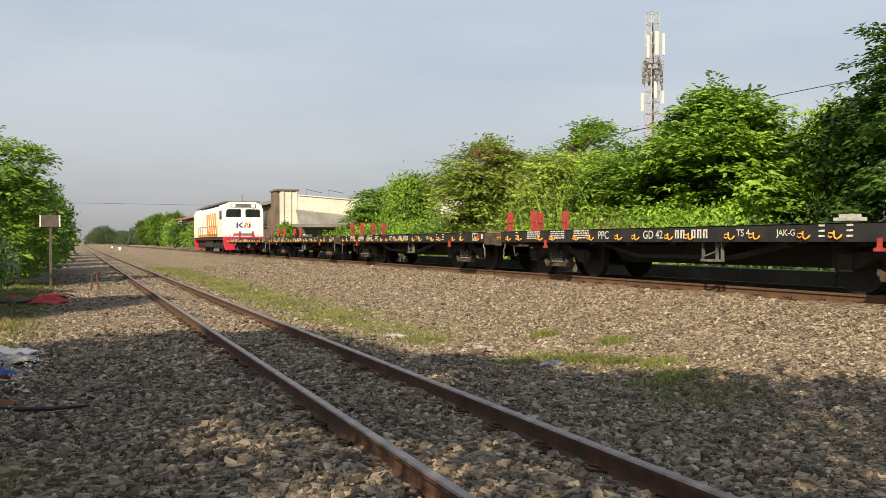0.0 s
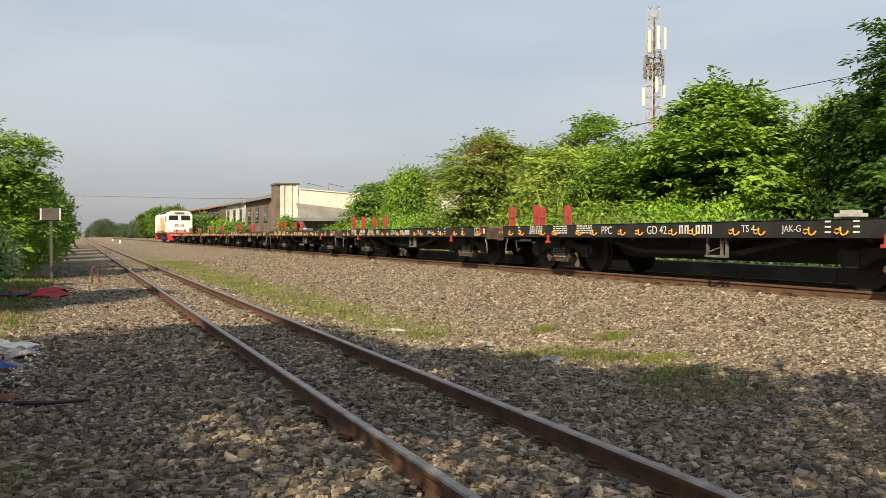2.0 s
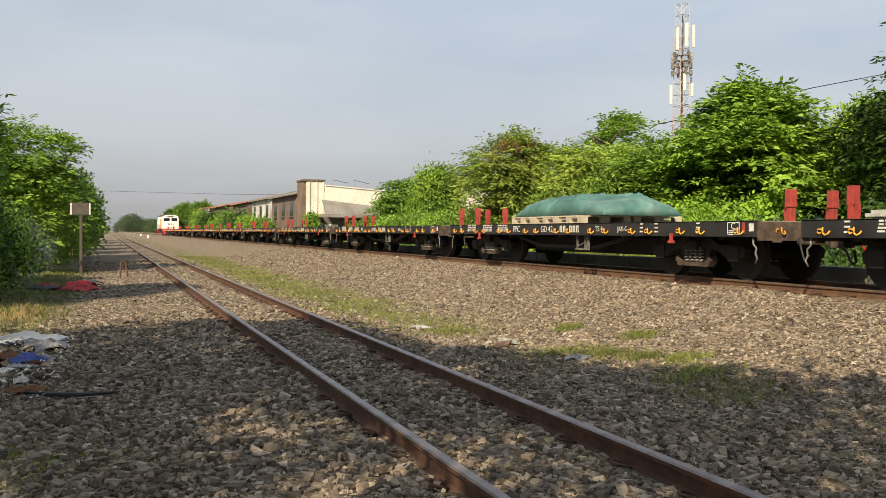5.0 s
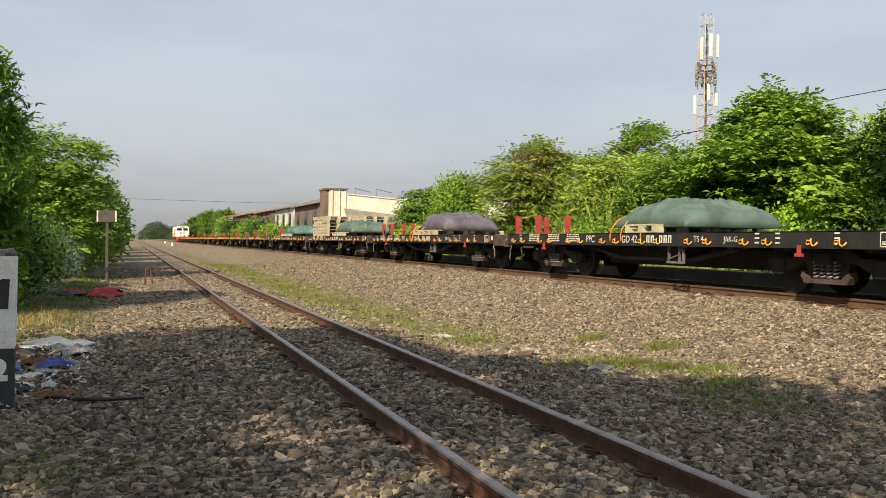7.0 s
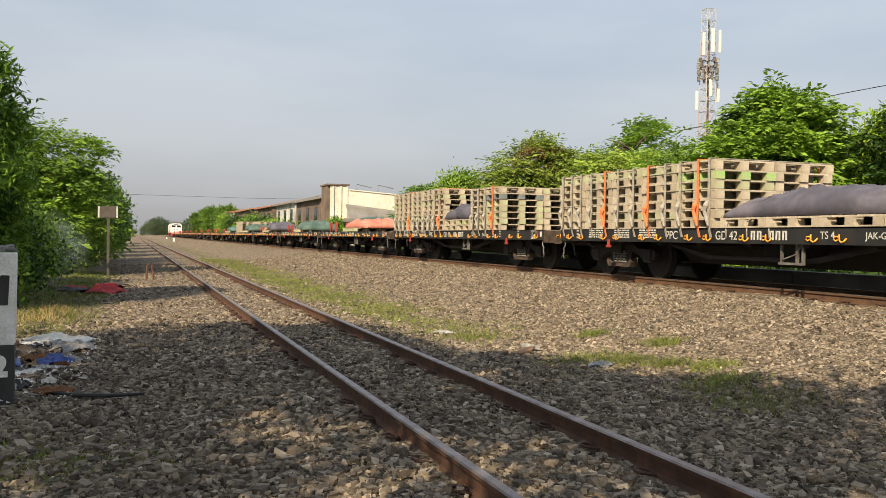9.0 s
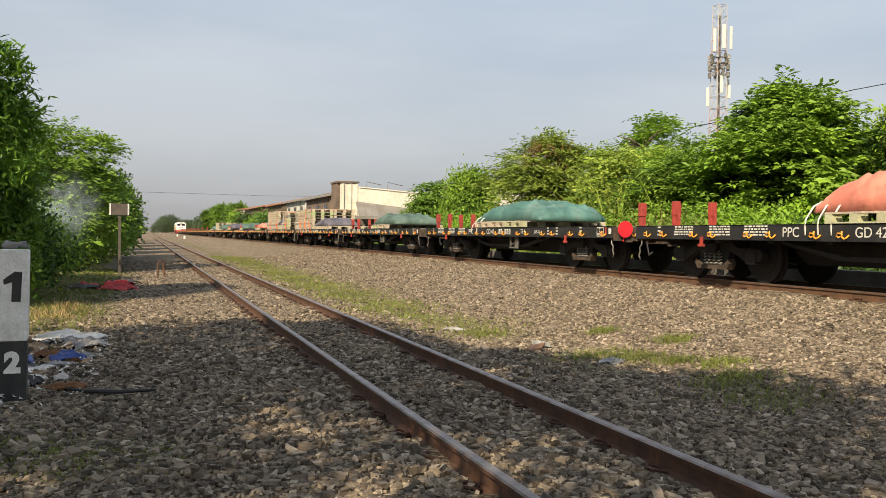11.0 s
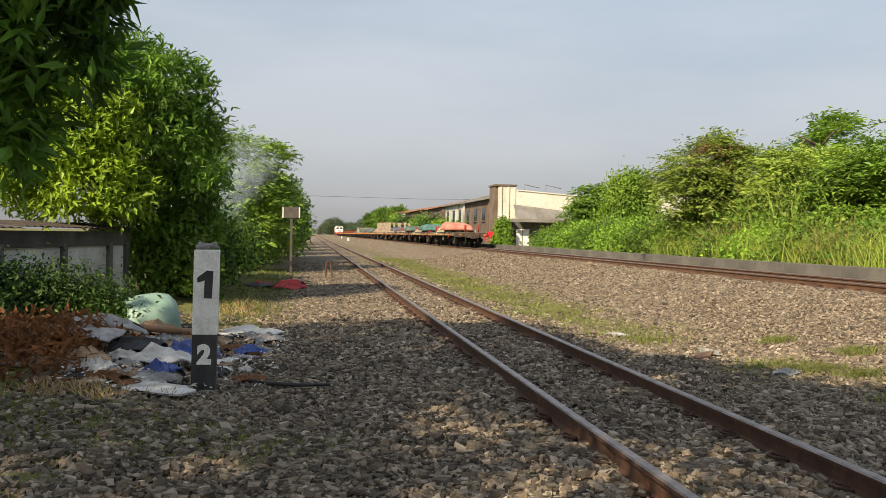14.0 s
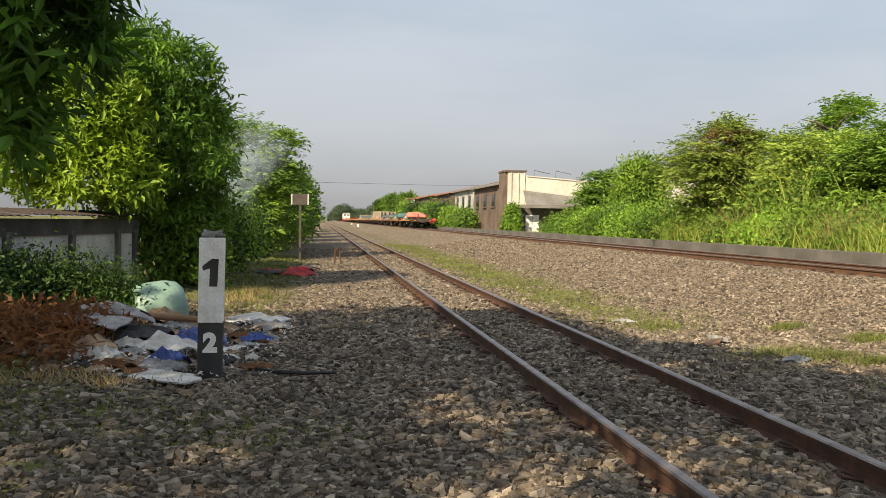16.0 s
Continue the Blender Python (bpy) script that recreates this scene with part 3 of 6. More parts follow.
# ---- tracks ----
RAIL_PROFILE = ((-0.055, 0.0), (0.055, 0.0), (0.055, 0.012), (0.012, 0.028), (0.010, 0.095), (0.033, 0.105), (0.034, 0.128), (0.026, 0.138), (-0.026, 0.138), (-0.034, 0.128), (-0.033, 0.105), (-0.010, 0.095), (-0.012, 0.028), (-0.055, 0.012))


def rail_build(y0, y1):
    b = Build()
    n = len(RAIL_PROFILE)
    ys = [y0 + (y1 - y0) * i / 60 for i in range(61)]
    vs = [(x, y, z) for y in ys for x, z in RAIL_PROFILE]
    fs, ks = [], []
    for i in range(60):
        for j in range(n):
            fs.append((i * n + j, i * n + (j + 1) % n, (i + 1) * n + (j + 1) % n, (i + 1) * n + j))
            ks.append(1 if j in (6, 7, 8) else 0)
    b.v, b.f, b.k = vs, fs, ks
    return b


def clip_build(side):
    """A spring clip: a loop of round bar over the rail's foot and a base plate."""
    b = Build()
    s = side
    b.tube([(s * 0.055, -0.055, 0.02), (s * 0.10, -0.06, 0.035), (s * 0.145, -0.03, 0.04), (s * 0.15, 0.02, 0.04), (s * 0.11, 0.055, 0.042), (s * 0.06, 0.045, 0.03), (s * 0.05, 0.0, 0.022)], 0.010, 6)
    b.box(min(s * 0.03, s * 0.17), max(s * 0.03, s * 0.17), -0.07, 0.07, -0.012, 0.006)
    return b


def sleeper_build():
    b = Build()
    b.prism([(-0.105, -0.12), (0.105, -0.12), (0.085, 0.0), (-0.085, 0.0)], -0.95, 0.95, "x")
    return b


def track(name, x_mid, top, label, y0, y1, rust, first, near_sleepers, pitch=0.62):
    t = thing(name, label, "railway track", pose(x_mid, 0, top - 0.138), kind="structure")
    rail = rail_build(y0, y1).mesh("rail", [rust, POLISHED])
    for s in (-1, 1):
        part("rail", rail, None, t, "rusty rail with a dull polished head", pose(s * 0.566, 0, 0))
    sm = sleeper_build().mesh("sleeper", SLEEPER)
    cm = {s: clip_build(s).mesh("clip", CLIP, True) for s in (-1, 1)}
    for i in range(near_sleepers):
        y = first + i * pitch
        part("sleeper", sm, None, t, m=pose(0, y, -0.014, 0, 0, random.uniform(-0.6, 0.6)))
        for s in (-1, 1):
            for c in (-1, 1):
                part("clip", cm[c], None, t, m=pose(s * 0.566, y + random.uniform(-0.01, 0.01), 0.004))
    far = Build()
    y = first + near_sleepers * pitch
    while y < 160:
        far.prism([(-0.105 + y, -0.12), (0.105 + y, -0.12), (0.085 + y, -0.004), (-0.085 + y, -0.004)], -0.95, 0.95, "x")
        y += pitch
    tagged(part("sleepers", far, SLEEPER, t), kind="stuff")
    return t


NEAR_X, FAR_X, FAR_TOP = 2.267, 10.35, 0.63
track("near_track", NEAR_X, 0.16, "single railway track with rusty rails on grey ballast", -12, 700, RUST, 2.9, 46)
track("far_track", FAR_X, FAR_TOP, "railway track with orange rusty rails on a raised bed", -60, 700, RUST_BRIGHT, 4.0, 20)


def platform_edge():
    """The low concrete kerb wall behind the far track, in cast lengths."""
    t = thing("platform_edge", "low stained concrete edge wall behind the far track", "wall", pose(12.05, 0, 0), kind="structure")
    rng = random.Random(4)
    b = Build()
    b.box(0, 0.28, 0.012, 2.388, 0.2, 0.82, bevel=0.012)
    me = b.mesh("segment", CONCRETE)
    for i in range(60):
        part("segment", me, None, t, m=pose(rng.uniform(-0.008, 0.008), -30 + i * 2.4, rng.uniform(-0.01, 0.01)))
    return t


platform_edge()


# ---- train ----
def train_s(t):
    """How far the train has gone at t seconds."""
    u = min(max((t - 9.0) / 2.5, 0.0), 1.0)
    v = min(max((t - 12.0) / 2.0, 0.0), 1.0)
    slack = float(np.interp(t, (0, 1, 2, 3, 4, 6.5, 7, 7.5, 8, 8.5, 9, 11.5, 12, 12.5, 13.5, 16), (0, -0.07, -0.2, -0.2, -0.24, -0.42, -0.42, -0.42, -0.2, -0.1, 0.02, 0.06, 0.2, 0.25, 0.0, 0.0)))
    return 20.1 * t - 0.1215 * t * t + 1.7 * u * u * (3 - 2 * u) + 1.2 * v * v * (3 - 2 * v) + slack


TIMES = [0, 0.1, 0.25] + [0.5 * i for i in range(1, 32)] + [15.75, 15.9, 16.0]
MOVING = []


def carried(ob, x, y, z, rz=0.0):
    """Note a thing that rides with the train, from its place at the start."""
    MOVING.append((ob, x, y, z, rz))
    ob.matrix_basis = pose(x, y, z, 0, 0, rz)
    return ob


def lettering(text, size, bold=0.0, align="LEFT"):
    """A flat mesh of built-in letters, read from the near side."""
    cu = bpy.data.curves.new("lettering", "FONT")
    cu.body, cu.size, cu.extrude, cu.align_x, cu.offset = text, size, 0.001, align, bold
    ob = bpy.data.objects.new("lettering", cu)
    scene.collection.objects.link(ob)
    bpy.context.view_layer.update()
    me = bpy.data.meshes.new_from_object(ob.evaluated_get(bpy.context.evaluated_depsgraph_get()))
    bpy.data.objects.remove(ob)
    me.materials.clear()
    me.materials.append(WHITE)
    return me


WAGON_L, HALF = 12.3, 1.22
DECK_Z, SILL_Z = 0.96, 0.725
WHEEL_R = 0.43


def wagon_meshes():
    d = {}
    b = Build()
    b.box(-1.19, 1.19, 0.0, WAGON_L, DECK_Z - 0.03, DECK_Z, bevel=0.008)
    for i in range(1, 12):
        b.box(-1.18, 1.18, i * 1.025 - 0.05, i * 1.025 + 0.05, DECK_Z - 0.028, DECK_Z + 0.006)
    d["deck"] = b.mesh("deck", DECK)
    b = Build()
    b.box(-0.016, 0.0, 0.0, WAGON_L, SILL_Z, DECK_Z + 0.005, bevel=0.004)
    b.box(-0.016, 0.07, 0.0, WAGON_L, SILL_Z - 0.012, SILL_Z + 0.006, bevel=0.003)
    b.box(-0.016, 0.07, 0.0, WAGON_L, DECK_Z - 0.012, DECK_Z + 0.004)
    for y in (1.55, 2.9, 9.4, 10.75):
        b.box(-0.022, -0.016, y - 0.01, y + 0.01, SILL_Z, DECK_Z)
    d["side_sill"] = b.mesh("side_sill", BLACK)
    b = Build()
    prof = [(0.0, 0.90), (0.0, 0.66), (3.1, 0.66), (3.6, 0.33), (8.7, 0.33), (9.2, 0.66), (WAGON_L, 0.66), (WAGON_L, 0.90)]
    for x in (-0.32, 0.20):
        b.prism(prof, x, x + 0.12, "x")
    for x in (-0.98, 0.90):
        b.prism([(3.4, 0.72), (4.9, 0.44), (7.4, 0.44), (8.9, 0.72), (8.6, 0.72), (7.3, 0.50), (5.0, 0.50), (3.7, 0.72)], x, x + 0.08, "x")
    d["underframe"] = b.mesh("underframe", UNDER)
    d["cross_bearer"] = Build().box(-1.15, 1.15, -0.06, 0.06, 0.66, 0.92).mesh("cross_bearer", UNDER)
    d["brake_cylinder"] = Build().box(-0.9, -0.33, 5.3, 6.1, 0.45, 0.74, bevel=0.03).mesh("brake_cylinder", UNDER)
    d["air_tank"] = Build().disc((7.0, 0.58), 0.17, 0.33, 0.85, "x", 14).mesh("air_tank", UNDER)
    b = Build()
    b.prism([(-HALF, 0.66), (HALF, 0.66), (HALF, 0.945), (-HALF, 0.945)], -0.02, 0.0, "y")
    b.box(-0.45, 0.45, -0.10, 0.0, 0.60, 0.86, bevel=0.02)
    for x in (-0.86, 0.86):
        b.box(x - 0.08, x + 0.08, -0.05, 0.0, 0.63, 0.80, bevel=0.01)
    d["end_beam"] = b.mesh("end_beam", BRACE)
    b = Build()
    b.box(-0.09, 0.09, -0.34, 0.1, 0.60, 0.76, bevel=0.02)
    b.prism([(-0.13, -0.50), (0.15, -0.50), (0.15, -0.36), (0.10, -0.30), (-0.10, -0.30), (-0.17, -0.40)], 0.56, 0.80, "z")
    d["coupler"] = b.mesh("coupler", BRACE)
    b = Build()
    b.tube([(0.30, -0.10, 0.66), (0.34, -0.22, 0.50), (0.36, -0.32, 0.30), (0.33, -0.42, 0.34), (0.24, -0.46, 0.52)], 0.022, 6)
    d["hose"] = b.mesh("hose", RUBBER, True)
    b = Build()
    b.tube([(-0.45, -0.05, 0.70), (-0.46, -0.12, 0.50), (-0.46, -0.18, 0.36), (-0.42, -0.24, 0.44)], 0.018, 6)
    d["chain"] = b.mesh("chain", RUBBER, True)
    b = Build()
    b.box(-0.055, 0.055, -0.045, 0.045, 0.0, 0.30, bevel=0.008)
    b.box(-0.075, 0.06, -0.06, 0.06, 0.22, 0.50, bevel=0.01)
    b.prism([(-0.045, 0.0), (0.11, 0.0), (0.13, 0.16), (0.11, 0.25), (-0.045, 0.28)], -0.02, 0.02, "x")
    d["stake"] = b.mesh("stake", RED)
    # hook: a round-bar cleat, an open J with a curled horn
    b = Build()
    b.tube([(0, -0.085, 0.005), (-0.03, -0.080, -0.03), (-0.04, -0.045, -0.05), (-0.04, -0.01, -0.03), (-0.04, 0.005, 0.01), (-0.035, 0.005, 0.06)], [0.013] * 5 + [0.011], 6)
    b.tube([(0, 0.055, -0.01), (-0.03, 0.075, -0.03), (-0.035, 0.10, -0.01), (-0.03, 0.09, 0.03), (-0.02, 0.05, 0.03), (-0.01, 0.02, 0.0)], [0.012] * 6, 6)
    d["hook"] = b.mesh("hook", YELLOW, True)
    b = Build()
    for y in (-0.22, -0.10, 0.22):
        b.box(-0.02, 0.02, y - 0.018, y + 0.018, -0.30, 0.0)
    b.box(-0.03, 0.02, -0.24, 0.26, -0.32, -0.285)
    b.tube([(0, -0.2, 0), (-0.02, -0.1, -0.16), (-0.02, 0.18, -0.24)], 0.012, 6)
    d["step"] = b.mesh("step", STEEL)
    b = Build()
    b.tube([(0, 0, 0), (0, 0, -0.10), (0, -0.07, -0.16), (0, -0.05, -0.24), (0, -0.09, -0.32), (0, -0.05, -0.40)], 0.016, 6)
    d["grab_iron"] = b.mesh("grab_iron", STEEL, True)
    b = Build()
    b.prism([(-0.08, -0.11), (0.08, -0.11), (0.08, -0.07), (0.03, -0.06), (0.03, 0.06), (-0.03, 0.06), (-0.03, -0.06), (-0.08, -0.07)], -0.03, 0.0, "x")
    d["load_lever"] = b.mesh("load_lever", RED)
    b = Build()
    for i in range(20):
        a0, a1 = 2 * math.pi * i / 20, 2 * math.pi * (i + 1) / 20
        b.tube([(0.22 * math.cos(a0), 0, 0.22 * math.sin(a0)), (0.22 * math.cos(a1), 0, 0.22 * math.sin(a1))], 0.014, 6)
    for a in (0.3, 1.87, 3.44, 5.01):
        b.tube([(0, 0, 0), (0.22 * math.cos(a), 0, 0.22 * math.sin(a))], 0.011, 6)
    b.tube([(0, 0, 0), (0, 0.10, 0)], 0.03, 8)
    d["brake_wheel"] = b.mesh("brake_wheel", SIGNAL_RED)
    # bogie
    b = Build()
    b.prism([(-1.24, 0.50), (-1.17, 0.56), (-0.62, 0.58), (-0.40, 0.70), (0.40, 0.70), (0.62, 0.58), (1.17, 0.56), (1.24, 0.50), (1.20, 0.36), (0.86, 0.34), (0.60, 0.46), (0.42, 0.52), (0.36, 0.30), (-0.36, 0.30), (-0.42, 0.52), (-0.60, 0.46), (-0.86, 0.34), (-1.20, 0.36)], -0.07, 0.07, "x")
    d["side_frame"] = b.mesh("side_frame", UNDER)
    b = Build()
    b.prism([(-0.48, 0.30), (-0.40, 0.20), (0.40, 0.20), (0.48, 0.30), (0.44, 0.38), (0.30, 0.27), (-0.30, 0.27), (-0.44, 0.38)], -0.10, 0.05, "x")
    d["spring_plank"] = b.mesh("spring_plank", BRACE)
    b = Build()
    for y in (-0.20, -0.07, 0.06, 0.19):
        pts = [(0.045 * math.cos(a * 1.3), y + 0.045 * math.sin(a * 1.3), 0.27 + 0.25 * a / 22) for a in range(23)]
        b.tube(pts, 0.016, 5)
    d["spring"] = b.mesh("spring", STEEL, True)
    b = Build()
    b.box(-0.95, 0.95, -0.16, 0.16, 0.48, 0.66, bevel=0.02)
    d["bolster"] = b.mesh("bolster", UNDER)
    b = Build()
    for s in (-1, 1):
        b.disc((0, 0), WHEEL_R, s * 0.535 - 0.055, s * 0.535 + 0.055, "x", 40)
        b.disc((0, 0), WHEEL_R + 0.028, s * 0.50 - 0.018, s * 0.50 + 0.018, "x", 40)
        b.disc((0, 0), 0.12, s * 0.60 - 0.04, s * 0.60 + 0.04, "x", 16)
        b.disc((0, 0), 0.30, s * 0.575 - 0.03, s * 0.575 + 0.02, "x", 32)
        for i in range(3):
            a = i * 2.094
            b.disc((0.045 * math.cos(a), 0.045 * math.sin(a)), 0.014, s * 0.80, s * 0.815, "x", 6, 1)
    b.disc((0, 0), 0.075, -0.80, 0.80, "x", 14)
    d["wheelset"] = b.mesh("wheelset", [UNDER, STEEL])
    b = Build()
    b.box(-0.10, 0.10, -0.13, 0.13, -0.12, 0.13, bevel=0.03)
    d["axle_box"] = b.mesh("axle_box", UNDER)
    # painted panels
    b = Build()
    b.box(-0.002, 0, -0.14, 0.14, -0.10, -0.085), b.box(-0.002, 0, -0.14, 0.14, 0.085, 0.10)
    b.box(-0.002, 0, -0.14, -0.127, -0.10, 0.10), b.box(-0.002, 0, 0.127, 0.14, -0.10, 0.10)
    b.box(-0.002, 0, -0.11, 0.11, -0.07, -0.05), b.box(-0.002, 0, -0.11, 0.11, -0.04, -0.025)
    d["frame_panel"] = b.mesh("frame_panel", WHITE)
    b = Build()
    rng = random.Random(7)
    for r in range(4):
        y = -0.28
        while y < 0.26:
            w = rng.uniform(0.03, 0.14)
            b.box(-0.002, 0, y, y + w, 0.065 - r * 0.045, 0.09 - r * 0.045)
            y += w + 0.025
    d["data_panel"] = b.mesh("data_panel", WHITE)
    b = Build()
    for i in range(3):
        b.box(-0.002, 0, -0.05, 0.05, 0.06 - i * 0.07, 0.085 - i * 0.07)
    d["small_panel"] = b.mesh("small_panel", WHITE)
    b = Build()
    y = 0.0
    b.box(-0.002, 0, -0.035, 0, -0.07, 0.07)
    b.box(-0.002, 0, -0.10, -0.065, -0.07, 0.07)
    b.box(-0.002, 0, -0.066, -0.034, 0.045, 0.07)
    d["number_bar"] = b.mesh("number_bar", WHITE)
    b = Build()
    b.box(-0.004, 0, -0.05, 0.05, -0.06, 0.06)
    d["white_plate"] = b.mesh("white_plate", WHITE)
    d["red_plate"] = Build().box(-0.004, 0, -0.03, 0.03, -0.08, 0.08).mesh("red_plate", RED)
    for key, text, size in (("type_letters", "PPC", 0.21), ("class_letters", "GD 42", 0.20), ("depot_letters", "JAK-G", 0.13), ("gear_letters", "TS 4", 0.15), ("mark_letter", "C", 0.15)):
        d[key] = lettering(text, size)
    return d


WM = wagon_meshes()
# letters lie in the side's plane: text runs towards the rear, as read from the near side
SIDE_TEXT = Matrix(((0, 0, -1, 0), (-1, 0, 0, 0), (0, 1, 0, 0), (0, 0, 0, 1)))


def wagon():
    w = thing("flat_wagon", "black empty flat wagon with yellow lashing hooks and red stakes", "railway wagon", group="wagons of the train")
    part("deck", WM["deck"], None, w, "worn grey deck plate")
    part("side_sill", WM["side_sill"], None, w, m=pose(-HALF, 0, 0))
    part("side_sill", WM["side_sill"], None, w, m=pose(HALF, WAGON_L, 0, 0, 0, 180))
    part("underframe", WM["underframe"], None, w)
    for y in (0.9, 2.4, 3.7, 4.9, 6.15, 7.4, 8.6, 9.9, 11.4):
        part("cross_bearer", WM["cross_bearer"], None, w, m=pose(0, y, 0))
    part("brake_cylinder", WM["brake_cylinder"], None, w)
    part("air_tank", WM["air_tank"], None, w)
    part("end_beam", WM["end_beam"], None, w, "grimy brown end beam", pose(0, -0.004, 0))
    part("end_beam", WM["end_beam"], None, w, "grimy brown end beam", pose(0, WAGON_L + 0.004, 0, 0, 0, 180))
    part("coupler", WM["coupler"], None, w, "rusty knuckle coupler")
    part("coupler", WM["coupler"], None, w, "rusty knuckle coupler", pose(0, WAGON_L, 0, 0, 0, 180))
    part("hose", WM["hose"], None, w)
    part("chain", WM["chain"], None, w)
    for y, r in ((0.14, 0), (WAGON_L - 0.14, 180)):
        for x in (-0.43, 0.43):
            part("stake", WM["stake"], None, w, "red steel corner stake", pose(x, y, DECK_Z, 0, 0, r))
    for i in range(17):
        y = 0.42 + 0.72 * i + (0.14 if i % 2 else -0.06)
        part("hook", WM["hook"], None, w, "yellow lashing hook", pose(-HALF - 0.016, y, SILL_Z + 0.075))
    for x in (-0.80, 0.80):
        part("hook", WM["hook"], None, w, "yellow lashing hook", pose(x, -0.026, SILL_Z + 0.08, 0, 0, 90))
    part("step", WM["step"], None, w, "grey steel step", pose(-1.12, 5.2, SILL_Z))
    part("grab_iron", WM["grab_iron"], None, w, "", pose(-1.18, 0.12, SILL_Z - 0.02))
    part("grab_iron", WM["grab_iron"], None, w, "", pose(-1.18, WAGON_L - 0.12, SILL_Z - 0.02, 0, 0, 180))
    for y in (2.05, 10.2):
        part("load_lever", WM["load_lever"], None, w, "red load lever", pose(-HALF - 0.02, y, SILL_Z - 0.02))
    part("brake_wheel", WM["brake_wheel"], None, w, "red hand brake wheel", pose(0.98, -0.14, 0.66))
    for key, y, z in (("type_letters", 8.25, 0.775), ("class_letters", 6.85, 0.775), ("depot_letters", 3.75, 0.80), ("gear_letters", 4.55, 0.80), ("mark_letter", 0.56, 0.83)):
        part(key, WM[key], None, w, "white painted letters", pose(-HALF - 0.0175, y, z) @ SIDE_TEXT)
    for y in (0.0, 0.14, 0.41, 0.55, 0.69):
        part("number_bar", WM["number_bar"], None, w, "white painted number", pose(-HALF - 0.017, 5.98 - y, 0.845))
    part("frame_panel", WM["frame_panel"], None, w, "", pose(-HALF - 0.017, 0.5, 0.845))
    for y in (8.85, 9.75, 10.75):
        part("data_panel", WM["data_panel"], None, w, "white painted data lines", pose(-HALF - 0.017, y, 0.86))
    for y in (1.35, 2.5, 2.95, 11.5):
        part("small_panel", WM["small_panel"], None, w, "", pose(-HALF - 0.023, y, 0.86))
    part("white_plate", WM["white_plate"], None, w, "", pose(-HALF - 0.018, 0.10, 0.86))
    part("red_plate", WM["red_plate"], None, w, "", pose(-HALF - 0.018, 0.27, 0.86))
    for yb in (1.92, WAGON_L - 1.92):
        bg = part("bogie", WM["bolster"], None, w, "sooty cast steel bogie", pose(0, yb, 0))
        for s in (-1, 1):
            part("side_frame", WM["side_frame"], None, bg, m=pose(s * 0.78, 0, 0))
            part("spring_plank", WM["spring_plank"], None, bg, "brown spring plank", pose(s * 0.80, 0, 0, 0, 0, 0 if s < 0 else 180))
            part("spring", WM["spring"], None, bg, "grey coil springs", pose(s * 0.86, 0, 0))
            for a in (-0.98, 0.98):
                part("axle_box", WM["axle_box"], None, bg, m=pose(s * 0.78, a, WHEEL_R))
        for a in (-0.98, 0.98):
            part("wheelset", WM["wheelset"], None, bg, "dark steel wheels on an axle", pose(0, a, WHEEL_R))
    return w


wagon_0 = wagon()
WAGON_Y = {j: 18.64 + 13.2 * j for j in range(-17, 3)}
for j, y in WAGON_Y.items():
    w = wagon_0 if j == -17 else copy_thing(wagon_0, pose(0, 0, 0))
    carried(w, FAR_X, y, FAR_TOP)


